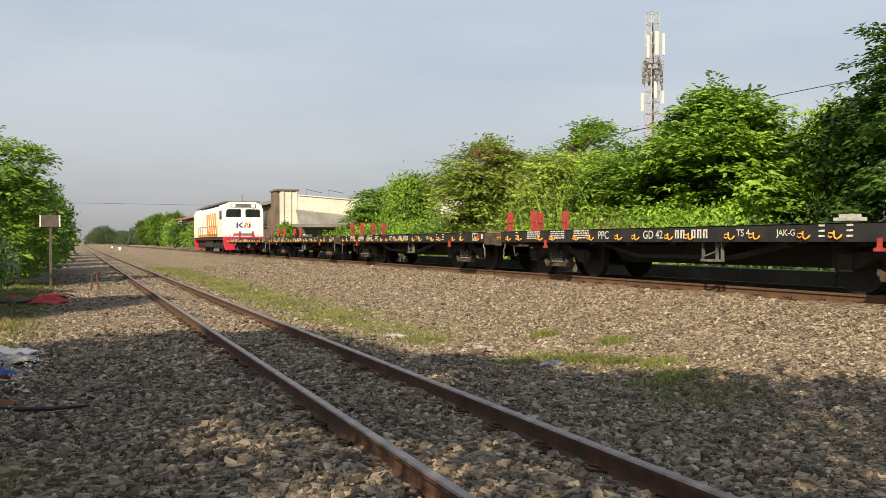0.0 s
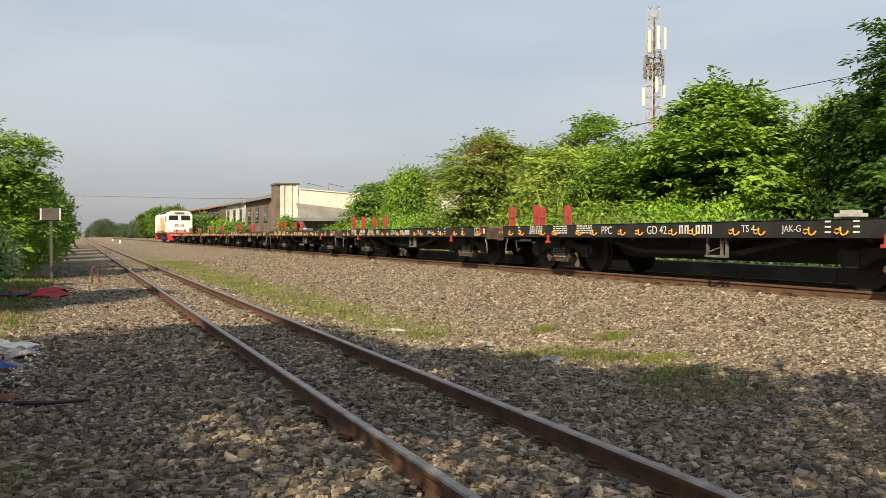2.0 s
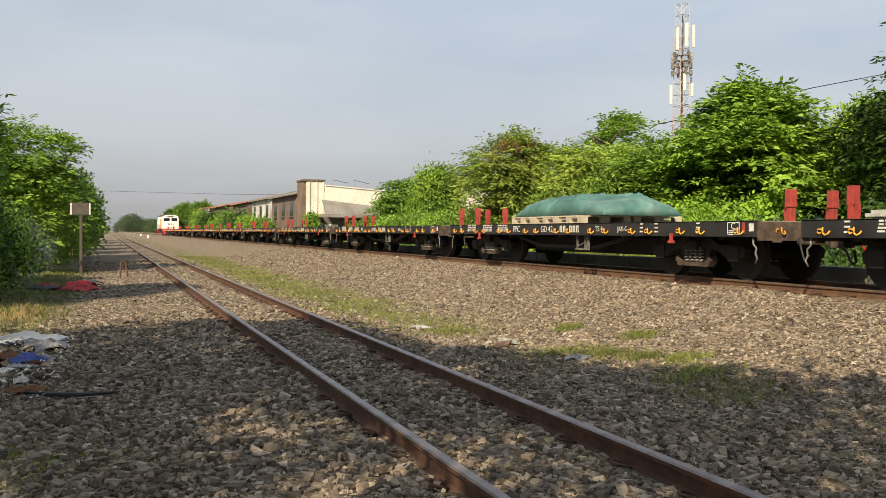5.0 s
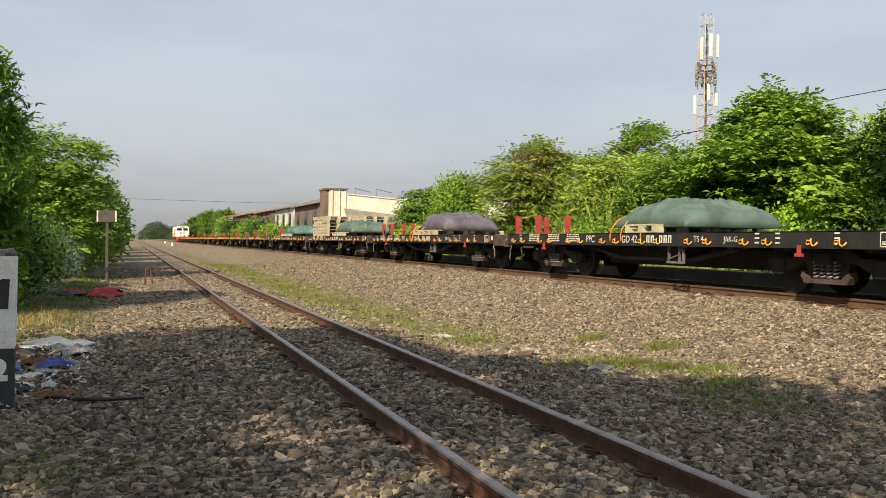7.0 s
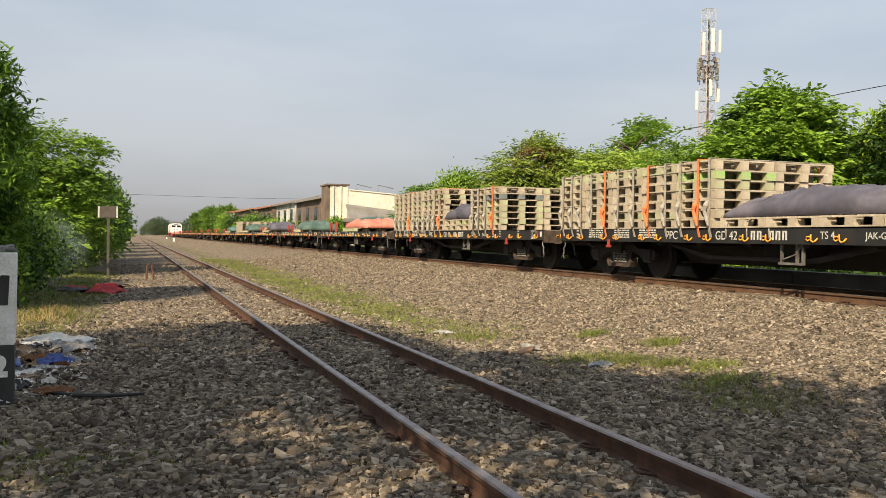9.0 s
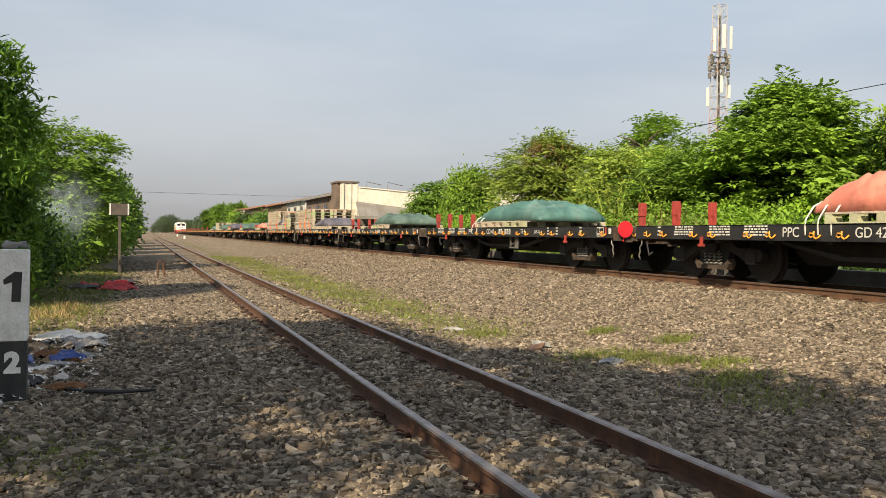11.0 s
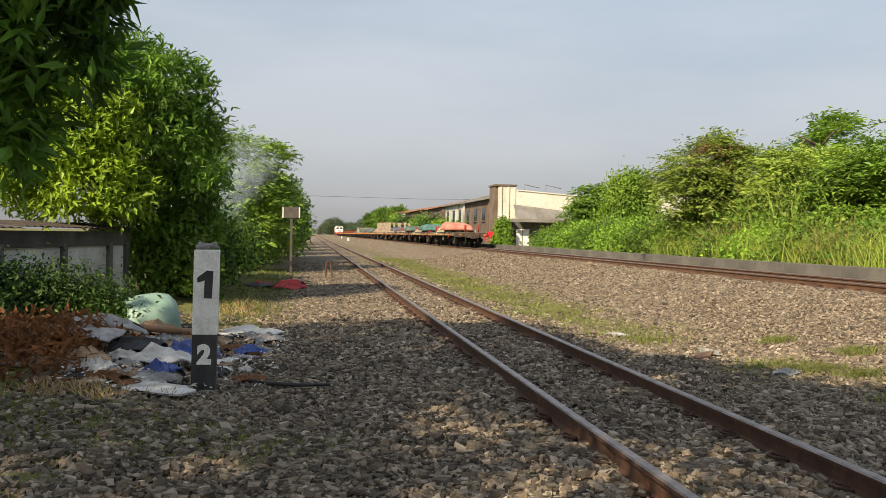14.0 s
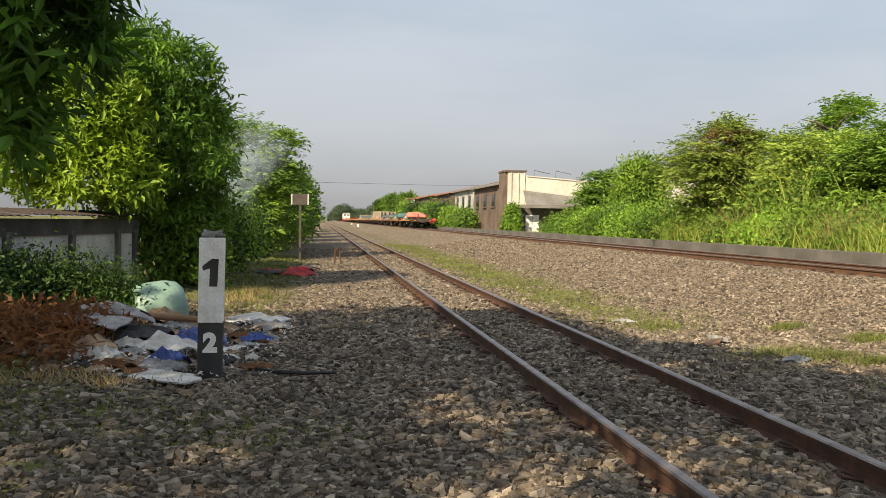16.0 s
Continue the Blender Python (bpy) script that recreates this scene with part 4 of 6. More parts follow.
def locomotive():
    w = thing("locomotive", "white and orange diesel locomotive with a crimson pilot", "locomotive")
    L = 15.2
    b = Build()
    prof = [(-1.37, 1.12), (1.37, 1.12), (1.37, 2.95), (1.22, 3.30), (0.85, 3.46), (-0.85, 3.46), (-1.22, 3.30), (-1.37, 2.95)]
    b.prism(prof, 0.0, 2.3, "y")
    b.prism([(x * 0.985, z) for x, z in prof], -0.06, 0.0, "y")
    part("cab", b, LOCO_WHITE, w, "white driver's cab")
    part("cab", b, LOCO_WHITE, w, "white driver's cab", pose(0, L, 0, 0, 0, 180))
    b = Build()
    hood = [(-1.30, 1.12), (1.30, 1.12), (1.30, 2.9), (1.1, 3.28), (-1.1, 3.28), (-1.30, 2.9)]
    b.prism(hood, 2.3, L - 2.3, "y")
    for i in range(12):
        b.box(-1.325, -1.30, 2.7 + i * 0.82, 3.35 + i * 0.82, 1.35, 2.75)
    part("hood", b, LOCO_WHITE, w, "white engine hood with doors")
    b = Build()
    for i in range(5):
        b.prism([(2.6 + i * 1.0, 1.2), (3.15 + i * 1.0, 1.2), (4.0 + i * 1.0, 2.8), (3.45 + i * 1.0, 2.8)], -1.345, -1.326, "x")
    b.box(-1.345, -1.326, 2.35, L - 2.3, 1.13, 1.32)
    part("stripe", b, LOCO_ORANGE, w, "orange slanted stripes")
    b = Build()
    b.box(-1.15, 1.15, 0.05, L - 0.05, 3.44, 3.54, bevel=0.03)
    for y in (3.4, 5.2, 9.0, 11.0):
        b.disc((0.0, y), 0.55, 3.5, 3.64, "z", 20)
    b.tube([(0.1, 0.9, 3.5), (0.1, 0.9, 4.05)], 0.03, 6)
    part("roof", b, LOCO_GREY, w, "dark grey roof with fans")
    for s in (-1, 1):
        b = Build()
        b.prism([(s * 0.16, 2.44), (s * 1.16, 2.44), (s * 1.12, 2.90), (s * 1.0, 2.98), (s * 0.20, 2.98), (s * 0.14, 2.9)], -0.072, -0.055, "y")
        part("window", b, DARK_GLASS, w, "dark windscreen")
        b = Build()
        b.disc((s * 0.66, 3.22), 0.15, -0.12, 0.0, "y", 20)
        part("headlight", b, LAMP, w, "round white headlight")
        b = Build()
        b.disc((s * 0.95, 1.28), 0.10, -0.10, -0.05, "y", 16)
        part("marker_light", b, LAMP, w, "round white marker light")
        b = Build()
        b.prism([(0.35, 2.30), (1.35, 2.30), (1.35, 2.90), (0.35, 2.90)], s * 1.355 , s * 1.378, "x")
        part("window", b, DARK_GLASS, w, "dark side window")
    b = Build()
    b.box(-0.85, 0.85, -0.085, -0.055, 3.10, 3.34)
    part("number_board", b, LOCO_GREY, w)
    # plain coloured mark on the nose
    b = Build()
    b.box(-0.46, -0.34, -0.075, -0.055, 1.72, 2.08)
    b.prism([(-0.34, 1.90), (-0.12, 2.08), (0.0, 2.08), (-0.22, 1.90), (0.0, 1.72), (-0.12, 1.72)], -0.075, -0.055, "y")
    b.box(0.38, 0.48, -0.075, -0.055, 1.72, 1.98)
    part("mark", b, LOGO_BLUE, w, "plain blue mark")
    b = Build()
    b.prism([(0.02, 1.72), (0.14, 1.72), (0.22, 2.0), (0.28, 1.72), (0.36, 1.72), (0.28, 2.08), (0.16, 2.08)], -0.078, -0.055, "y")
    b.disc((0.43, 2.05), 0.05, -0.075, -0.055, "y", 10)
    part("mark", b, LOGO_ORANGE, w, "plain orange mark")
    b = Build()
    b.box(-0.65, 0.65, -0.11, -0.05, 1.22, 1.34)
    part("number_plate", b, LOCO_GREY, w)
    b = Build()
    b.prism([(-1.35, 1.12), (1.35, 1.12), (1.35, 0.85), (1.20, 0.22), (-1.20, 0.22), (-1.35, 0.85)], -0.30, 0.15, "y")
    for x in (-1.2, -0.7, 0.7, 1.2):
        b.tube([(x, -0.32, 1.1), (x, -0.34, 1.3)], 0.02, 6)
    part("pilot", b, PINK_RED, w, "crimson pilot")
    part("pilot", b, PINK_RED, w, "crimson pilot", pose(0, L, 0, 0, 0, 180))
    b = Build()
    b.box(-1.3, 1.3, 0.2, L - 0.2, 0.9, 1.14)
    b.box(-1.2, 1.2, 5.6, 9.6, 0.35, 0.95, bevel=0.15)
    part("underframe", b, UNDER, w)
    for yb in (3.1, L - 3.1):
        b = Build()
        b.box(-1.10, 1.10, -1.9, 1.9, 0.45, 0.85, bevel=0.08)
        for a in (-1.5, 0, 1.5):
            b.disc((a, 0.48), 0.48, -0.62, -0.50, "x", 28)
            b.disc((a, 0.48), 0.48, 0.50, 0.62, "x", 28)
            b.box(-1.2, -1.05, a - 0.2, a + 0.2, 0.30, 0.66, bevel=0.03)
        part("bogie", b, UNDER, w, "three-axle bogie", pose(0, yb, 0))
    b = Build()
    for y in range(9):
        b.tube([(-1.34, 2.6 + y * 1.25, 1.14), (-1.34, 2.6 + y * 1.25, 1.9)], 0.018, 5)
    b.tube([(-1.34, 2.6, 1.9), (-1.34, 12.6, 1.9)], 0.018, 5)
    part("handrail", b, STEEL, w)
    return w


carried(locomotive(), FAR_X, 58.35, FAR_TOP)


def tarp_build(length, width, height, seed, peak=0.5, ragged=0.30):
    """A crumpled tarpaulin over a load: a humped sheet with folds, closed below."""
    rng = np.random.default_rng(seed)
    nu, nv = 72, 44
    u, v = np.meshgrid(np.linspace(-1, 1, nu), np.linspace(-1, 1, nv), indexing="ij")
    x, y = v * width / 2, u * length / 2
    hump = np.clip(1 - np.abs(v) ** 5.0, 0, 1) ** 0.45 * np.clip(1 - np.abs(u) ** 5.0, 0, 1) ** 0.45
    crest = 0.78 + 0.24 * np.exp(-((u - (peak * 2 - 1)) / 0.7) ** 2)
    z = height * hump * crest
    for k in range(14):
        a, f, p = rng.uniform(0, 6.3), rng.uniform(3, 11), rng.uniform(0, 6.3)
        z += hump * ragged * 0.30 * height * np.abs(np.sin(f * (u * math.cos(a) + v * 0.6 * math.sin(a)) + p)) * rng.uniform(0.2, 0.7)
    for k in range(16):
        a, p, q = rng.uniform(0, 6.3), rng.uniform(-0.7, 0.7), rng.uniform(14, 34)
        z += hump * height * rng.uniform(0.10, 0.24) * np.exp(-q * np.abs(u * math.cos(a) + v * 0.8 * math.sin(a) - p))
    for k in range(9):
        cu, cv, r = rng.uniform(-0.8, 0.8), rng.uniform(-0.8, 0.8), rng.uniform(0.1, 0.3)
        z += hump * rng.uniform(-0.12, 0.16) * height * np.exp(-((u - cu) ** 2 + (v - cv) ** 2) / r ** 2)
    z = np.minimum(z * height / np.percentile(z[hump > 0.6], 80), height * 1.18)
    z += 0.005 * rng.normal(size=z.shape) * (hump > 0.15)
    x += 0.05 * np.sin(5 * u + seed) * (np.abs(v) > 0.85)
    b = Build()
    pts = np.stack([x, y, np.maximum(z, 0.0) + 0.004], -1).reshape(-1, 3)
    fs = [(i * nv + j, (i + 1) * nv + j, (i + 1) * nv + j + 1, i * nv + j + 1) for i in range(nu - 1) for j in range(nv - 1)]
    rim = [j for j in range(nv)] + [i * nv + nv - 1 for i in range(1, nu)] + [(nu - 1) * nv + j for j in range(nv - 2, -1, -1)] + [i * nv for i in range(nu - 2, 0, -1)]
    b.add(pts, fs + [tuple(rim)])
    return b


PALLET_H, PALLET_X, PALLET_Y = 0.165, 1.26, 1.08


def pallet_parts():
    """A runner (bottom board with three blocks under a top rail) and the boards of a pallet's deck."""
    d = {}
    hx, hy = PALLET_X / 2 - 0.012, PALLET_Y / 2 - 0.012
    comb = [(-hy, 0.0), (hy, 0.0), (hy, 0.132), (hy - 0.14, 0.132), (hy - 0.14, 0.022), (0.075, 0.022), (0.075, 0.132), (-0.075, 0.132), (-0.075, 0.022), (-hy + 0.14, 0.022), (-hy + 0.14, 0.132), (-hy, 0.132)]
    for key, paint in (("runner", PALLET), ("green_runner", GREEN_PAINT), ("moss_runner", MOSSY_WOOD), ("blue_runner", BLUE_WOOD)):
        d[key] = Build().prism(comb, -0.09, 0.09, "x").mesh("runner", paint)
    d["board"] = Build().box(-hx, hx, -0.085, 0.085, 0.133, 0.160).mesh("board", PALLET)
    return d


def pallet(kind="runner"):
    t = thing("pallet", PALLET_LABELS[kind], "pallet", group="stacked pallets")
    for x in (-0.525, 0.0, 0.525):
        part("runner", PALLET_PARTS[kind], None, t, m=pose(x, 0, 0))
    for i, y in enumerate((-0.44, -0.22, 0.0, 0.22, 0.44)):
        part("board", PALLET_PARTS["board"], None, t, m=pose(0, y, 0.001 * (i % 2)))
    return t


PALLET_LABELS = {"runner": "weathered grey wooden pallet in a stack on a wagon", "green_runner": "wooden pallet with bright green painted blocks in a stack",
                 "moss_runner": "weathered pallet tinged pale green in a stack on a wagon", "blue_runner": "wooden pallet with faded blue blocks in a stack"}
PALLET_PARTS = pallet_parts()
PALLET_KINDS = {k: pallet(k) for k in PALLET_LABELS}
UNUSED_KINDS = set(PALLET_KINDS)
load_rng = random.Random(11)


def pallets(j, y0, rows, layers, cols=(-1, 1), painted={}):
    """Stacks of pallets two abreast on a wagon, from y0 over its rear end forwards."""
    for r in range(rows):
        for c in cols:
            for h in range(layers):
                kind = painted.get((r, h) if c < 0 else None, "moss_runner" if load_rng.random() < 0.22 else "runner")
                if kind in UNUSED_KINDS:
                    p = PALLET_KINDS[kind]
                    UNUSED_KINDS.discard(kind)
                else:
                    p = copy_thing(PALLET_KINDS[kind], pose(0, 0, 0))
                carried(p, FAR_X + c * 0.636 + load_rng.uniform(-0.022, 0.022), WAGON_Y[j] + y0 + 0.54 + r * 1.09 + load_rng.uniform(-0.025, 0.025), FAR_TOP + DECK_Z + 0.008 + h * PALLET_H, load_rng.uniform(-0.9, 0.9))


def strap(j, y, height, material, label):
    """A webbing strap over a stack, hooked at the side, with its loose end in a knot."""
    b = Build()
    w = 0.025
    o = [(-1.25, -0.16), (-1.295, 0.0), (-1.305, 0.02), (-1.305, height), (1.305, height), (1.305, 0.0)]
    for (xa, za), (xb, zb) in zip(o, o[1:]):
        d = Vector((xb - xa, 0, zb - za)).normalized()
        nx, nz = d.z * 0.006, -d.x * 0.006
        b.add([(xa - nx, -w, za - nz), (xa - nx, w, za - nz), (xb - nx, w, zb - nz), (xb - nx, -w, zb - nz), (xa + nx, -w, za + nz), (xa + nx, w, za + nz), (xb + nx, w, zb + nz), (xb + nx, -w, zb + nz)],
              [(3, 2, 1, 0), (4, 5, 6, 7), (0, 1, 5, 4), (1, 2, 6, 5), (2, 3, 7, 6), (3, 0, 4, 7)])
    b.tube([(-1.32, 0, 0.46), (-1.34, 0.03, 0.38), (-1.35, 0.05, 0.28), (-1.33, 0.01, 0.16), (-1.34, -0.04, 0.03)], [0.025, 0.05, 0.03, 0.04, 0.015], 7)
    s = thing("ratchet_strap", label, "strap", group="load straps", data=b, material=material)
    carried(s, FAR_X, WAGON_Y[j] + y, FAR_TOP + DECK_Z + 0.010)


def tarp(j, y0, y1, height, material, seed, label, peak=0.5, width=1.95, lift=0.16, x=0.0, bed=True):
    """A tarpaulin load between y0 and y1 over the rear end, on a layer of pallets."""
    t = thing("tarpaulin", label, "tarpaulin", group="covered loads", data=tarp_build(y1 - y0, width, height, seed, peak), material=material, smooth=True)
    carried(t, FAR_X + x, WAGON_Y[j] + (y0 + y1) / 2, FAR_TOP + DECK_Z + 0.008 + lift)
    if bed:
        n = max(1, int((y1 - y0) / 1.3))
        pallets(j, (y0 + y1) / 2 - n * 0.545, n, 1)


GREEN_LABEL, TEAL_LABEL = "crumpled faded green tarpaulin over a load", "crumpled teal tarpaulin over a load"
tarp(-8, 4.6, 8.8, 0.45, TARP_TEAL, 21, TEAL_LABEL)
tarp(-9, 3.4, 7.2, 0.50, TARP_GREEN, 22, GREEN_LABEL, 0.6)
tarp(-10, 4.5, 7.3, 0.54, TARP_BLUE, 23, "crumpled grey-blue tarpaulin over a load on pallets", 0.55)
tarp(-11, 5.0, 7.35, 0.52, TARP_GREEN, 24, GREEN_LABEL, 0.6, 2.2, 0.10)
tarp(-12, 4.6, 7.8, 0.40, TARP_RED, 25, "salmon tarpaulin over a load, under a green sheet", 0.6)
tarp(-12, 5.3, 7.75, 0.30, TARP_GREEN, 26, GREEN_LABEL, 0.45, 1.75, 0.34, 0.12, False)
tarp(-15, 3.6, 7.4, 0.42, TARP_GREEN, 27, GREEN_LABEL, 0.5)
tarp(-16, 3.9, 8.4, 0.50, TARP_TEAL, 28, TEAL_LABEL, 0.6)
tarp(-17, 4.8, 7.9, 0.50, TARP_RED, 29, "salmon tarpaulin tied over a load with white ropes", 0.62, 2.1)
pallets(-9, 7.6, 3, 6)
pallets(-9, 5.4, 2, 6, (1,))
pallets(-13, 2.4, 2, 7, painted={(0, 5): "blue_runner", (0, 3): "moss_runner", (0, 2): "moss_runner", (0, 1): "moss_runner"})
pallets(-13, 4.58, 2, 2, (-1,))
pallets(-13, 4.58, 2, 7, (1,))
pallets(-13, 6.76, 5, 8)
pallets(-14, 6.85, 5, 7, painted={(0, 5): "green_runner"})
pallets(-14, 2.4, 4, 1)
tarp(-14, 2.9, 6.8, 0.40, TARP_BLUE, 30, "rolled grey-blue tarpaulin strapped on pallets", 0.4, 1.7, 0.170, -0.30, False)
tarp(-13, 4.6, 6.7, 0.42, TARP_BLUE, 31, "bundled grey-blue tarpaulin between stacked pallets", 0.4, 1.15, 0.335, -0.66, False)
for i, y in enumerate((6.95, 7.25, 7.75, 8.2, 8.75, 9.25, 9.8, 10.3, 10.85, 11.3, 11.7, 12.1)):
    strap(-14, y, 1.17, STRAP_ORANGE if i in (1, 4, 7) else STRAP, "orange webbing strap tied over stacked pallets" if i in (1, 4, 7) else "grey webbing strap tied over stacked pallets")
for i, y in enumerate((2.9, 3.4, 3.9, 4.3, 7.1, 7.6, 8.1, 8.6, 9.2, 9.7, 10.2, 10.8, 11.3, 11.8)):
    h = 1.17 if y < 6 else 1.335
    strap(-13, y, h, STRAP_ORANGE if i in (0, 4, 10) else STRAP, "orange webbing strap tied over stacked pallets" if i in (0, 4, 10) else "grey webbing strap tied over stacked pallets")


def tie(j, y, z, material, label):
    """A loose band from a load's edge over the deck's edge down to a hook."""
    b = Build()
    b.tube([(-0.80, 0.10, z), (-1.0, 0.07, z * 0.75), (-1.20, 0.0, 0.06), (-1.25, -0.03, -0.05), (-1.255, -0.05, -0.17)], [0.014, 0.015, 0.015, 0.014, 0.012], 6)
    s = thing("load_tie", label, "strap", group="load straps", data=b, material=material, smooth=True)
    carried(s, FAR_X, WAGON_Y[j] + y, FAR_TOP + DECK_Z + 0.010)


for j, ys, mt, lb in ((-10, (7.0, 7.3, 6.4), YELLOW, "yellow band tying a tarpaulin to a wagon hook"), (-11, (6.9, 7.3, 6.2), STRAP_ORANGE, "orange band tying a tarpaulin to a wagon hook"),
                      (-17, (7.3, 7.55, 7.8), WHITE_RAG, "white rope tying a tarpaulin to a wagon hook"), (-14, (6.6, 6.1, 5.6), STRAP, "grey band tying a tarpaulin to a wagon hook"), (-16, (7.6, 8.0), WHITE_RAG, "white rope tying a tarpaulin to a wagon hook")):
    for y in ys:
        tie(j, y, 0.34, mt, lb)


def tail_disc(j, x):
    b = Build()
    b.disc((0, 0), 0.17, -0.02, 0.0, "y", 24)
    b.tube([(0, 0, 0), (0, 0.06, -0.25)], 0.015, 6)
    d = thing("tail_disc", "bright red round tail marker at a wagon end", "tail marker", data=b, material=SIGNAL_RED)
    carried(d, FAR_X + x, WAGON_Y[j] - 0.10, FAR_TOP + 0.90)


tail_disc(-17, 1.20)
tail_disc(-16, -1.0)


# ---- trees and bushes, far side ----
def bush(name, label, blobs, crowns, category="bush", group=""):
    """A shrub: short stems and its foliage, from blobs given in the world."""
    x, y = blobs[0][0], blobs[0][1]
    base = (x, y, 0.55 if x > 8 else 0.08)
    tall = max(b[2] for b in blobs)
    return tree(name, label, base, (x, y, tall * 0.8), 0.02 + 0.03 * min(blobs[0][3], 1.6), 9, 0.7 * min(blobs[0][3], 1.6), [((c[0] or blobs), *c[1:]) for c in crowns], category, group)


def layered(cx, cy, z0, z1, r, n, seed):
    """Flat tiers of foliage, offset round a trunk."""
    rng = random.Random(seed)
    out = []
    for i in range(n):
        s = i / (n - 1)
        a = i * 2.4 + rng.uniform(-0.4, 0.4)
        rr = r * (0.95 - 0.55 * s)
        out.append((cx + math.cos(a) * r * 0.42 * (1 - 0.5 * s), cy + math.sin(a) * r * 0.42 * (1 - 0.5 * s), z0 + (z1 - z0) * s, rr * 0.8, rr * 0.8, 0.38))
    return out


tree("large_tree", "tall leafy green tree behind the far track", (19.8, 22.3, 0.6), (19.8, 22.3, 4.8), 0.2, 14, 1.7, [
    (((19.8, 22.2, 4.75, 2.0, 2.0, 1.7), (18.3, 21.2, 3.5, 2.0, 2.0, 1.6), (21.1, 22.9, 3.7, 1.9, 1.8, 1.6), (19.6, 21.4, 2.2, 2.6, 1.9, 1.4)), 1650, 26, 0.26, LEAF_BRIGHT, "spray", 0.44, 0.46),
    # darker inner leaves paint the shade in the crown's gaps
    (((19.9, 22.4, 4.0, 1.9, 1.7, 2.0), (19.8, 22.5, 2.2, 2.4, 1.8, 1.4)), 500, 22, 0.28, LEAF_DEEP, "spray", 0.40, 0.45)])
tree("dark_tree", "tall dark green tree behind the far track", (22.4, 15.5, 0.6), (22.4, 15.5, 6.0), 0.25, 14, 2.8, [
    (((22.4, 15.6, 6.0, 2.5, 2.4, 2.2), (20.6, 14.4, 3.8, 2.1, 2.0, 1.8), (23.5, 15.0, 5.0, 2.6, 2.4, 2.4), (22.4, 18.4, 4.4, 1.8, 1.6, 1.7), (22, 14.5, 2.4, 3.0, 2.0, 1.5)), 1700, 24, 0.25, LEAF_DARK, "spray", 0.42, 0.42),
    # inner and lower leaves coloured darker for the shade within the crown
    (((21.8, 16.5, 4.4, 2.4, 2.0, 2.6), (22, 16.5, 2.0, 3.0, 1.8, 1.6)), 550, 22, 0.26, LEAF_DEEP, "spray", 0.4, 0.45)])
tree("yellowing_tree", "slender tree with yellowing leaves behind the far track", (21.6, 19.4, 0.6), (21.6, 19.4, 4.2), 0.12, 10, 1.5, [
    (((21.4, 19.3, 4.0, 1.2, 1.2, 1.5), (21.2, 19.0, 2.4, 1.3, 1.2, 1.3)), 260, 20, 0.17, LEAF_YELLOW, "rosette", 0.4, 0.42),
    # dark leaves inside and below, shade put into their colour
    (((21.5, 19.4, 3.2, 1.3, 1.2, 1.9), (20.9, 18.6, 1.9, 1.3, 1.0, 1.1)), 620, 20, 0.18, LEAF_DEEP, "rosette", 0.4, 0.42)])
tree("flat_topped_tree", "spreading tree with flat tiers of feathery leaves", (18.4, 29.0, 0.6), (18.5, 29.0, 5.0), 0.14, 10, 1.2, [
    (tuple(layered(18.9, 29.0, 2.6, 6.0, 2.5, 8, 3)), 900, 26, 0.20, LEAF_BRIGHT, "spray", 0.45, 0.4)])
tree("flat_topped_tree", "spreading tree with flat tiers of feathery leaves", (16.6, 24.0, 0.6), (16.6, 24.0, 3.4), 0.12, 10, 1.2, [
    (tuple(layered(16.8, 23.6, 1.7, 4.4, 2.5, 9, 5)), 1150, 26, 0.18, LEAF_BRIGHT, "spray", 0.42, 0.4),
    # dark core: crown shade painted by leaf colour
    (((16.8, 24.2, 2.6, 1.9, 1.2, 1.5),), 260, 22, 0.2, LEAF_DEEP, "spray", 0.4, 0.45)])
tree("rounded_tree", "bushy tree with rusty flower heads behind the far track", (14.9, 30.5, 0.6), (14.9, 30.5, 4.2), 0.13, 10, 1.3, [
    (((14.9, 30.4, 4.0, 1.8, 1.6, 1.4), (14.0, 30.0, 3.1, 1.4, 1.5, 1.4), (16.4, 30.2, 3.4, 1.8, 1.5, 1.5), (14.9, 29.6, 2.0, 2.0, 1.4, 1.2)), 1300, 22, 0.18, LEAF_PALE, "spray", 0.34, 0.38),
    (((14.5, 29.4, 4.2, 1.1, 0.7, 0.8),), 70, 18, 0.13, LEAF_RUST, "rosette", 0.3, 0.4)])
tree("rounded_tree", "low bushy green tree behind the far track", (18.2, 27.0, 0.6), (18.2, 27.0, 3.6), 0.12, 10, 1.6, [
    (((18.0, 26.8, 3.5, 1.8, 1.4, 1.2), (16.6, 27.2, 3.6, 1.5, 1.2, 1.2)), 700, 22, 0.18, LEAF_PALE, "spray", 0.36, 0.42)])
bush("vine_bush", "bush overgrown with lime green vines", [(18.1, 19.6, 1.3, 1.0, 0.7, 1.0), (18.6, 19.9, 0.9, 1.2, 0.8, 0.8)], [(None, 420, 16, 0.13, LEAF_VINE, "loose", 0.22, 0.9)])
bush("vine_bush", "bush overgrown with lime green vines", [(16.4, 21.0, 1.2, 1.5, 0.8, 0.9), (15.2, 21.6, 1.0, 1.2, 0.8, 0.7)], [(None, 480, 16, 0.13, LEAF_VINE, "loose", 0.22, 0.9)])
verge_rng = random.Random(8)
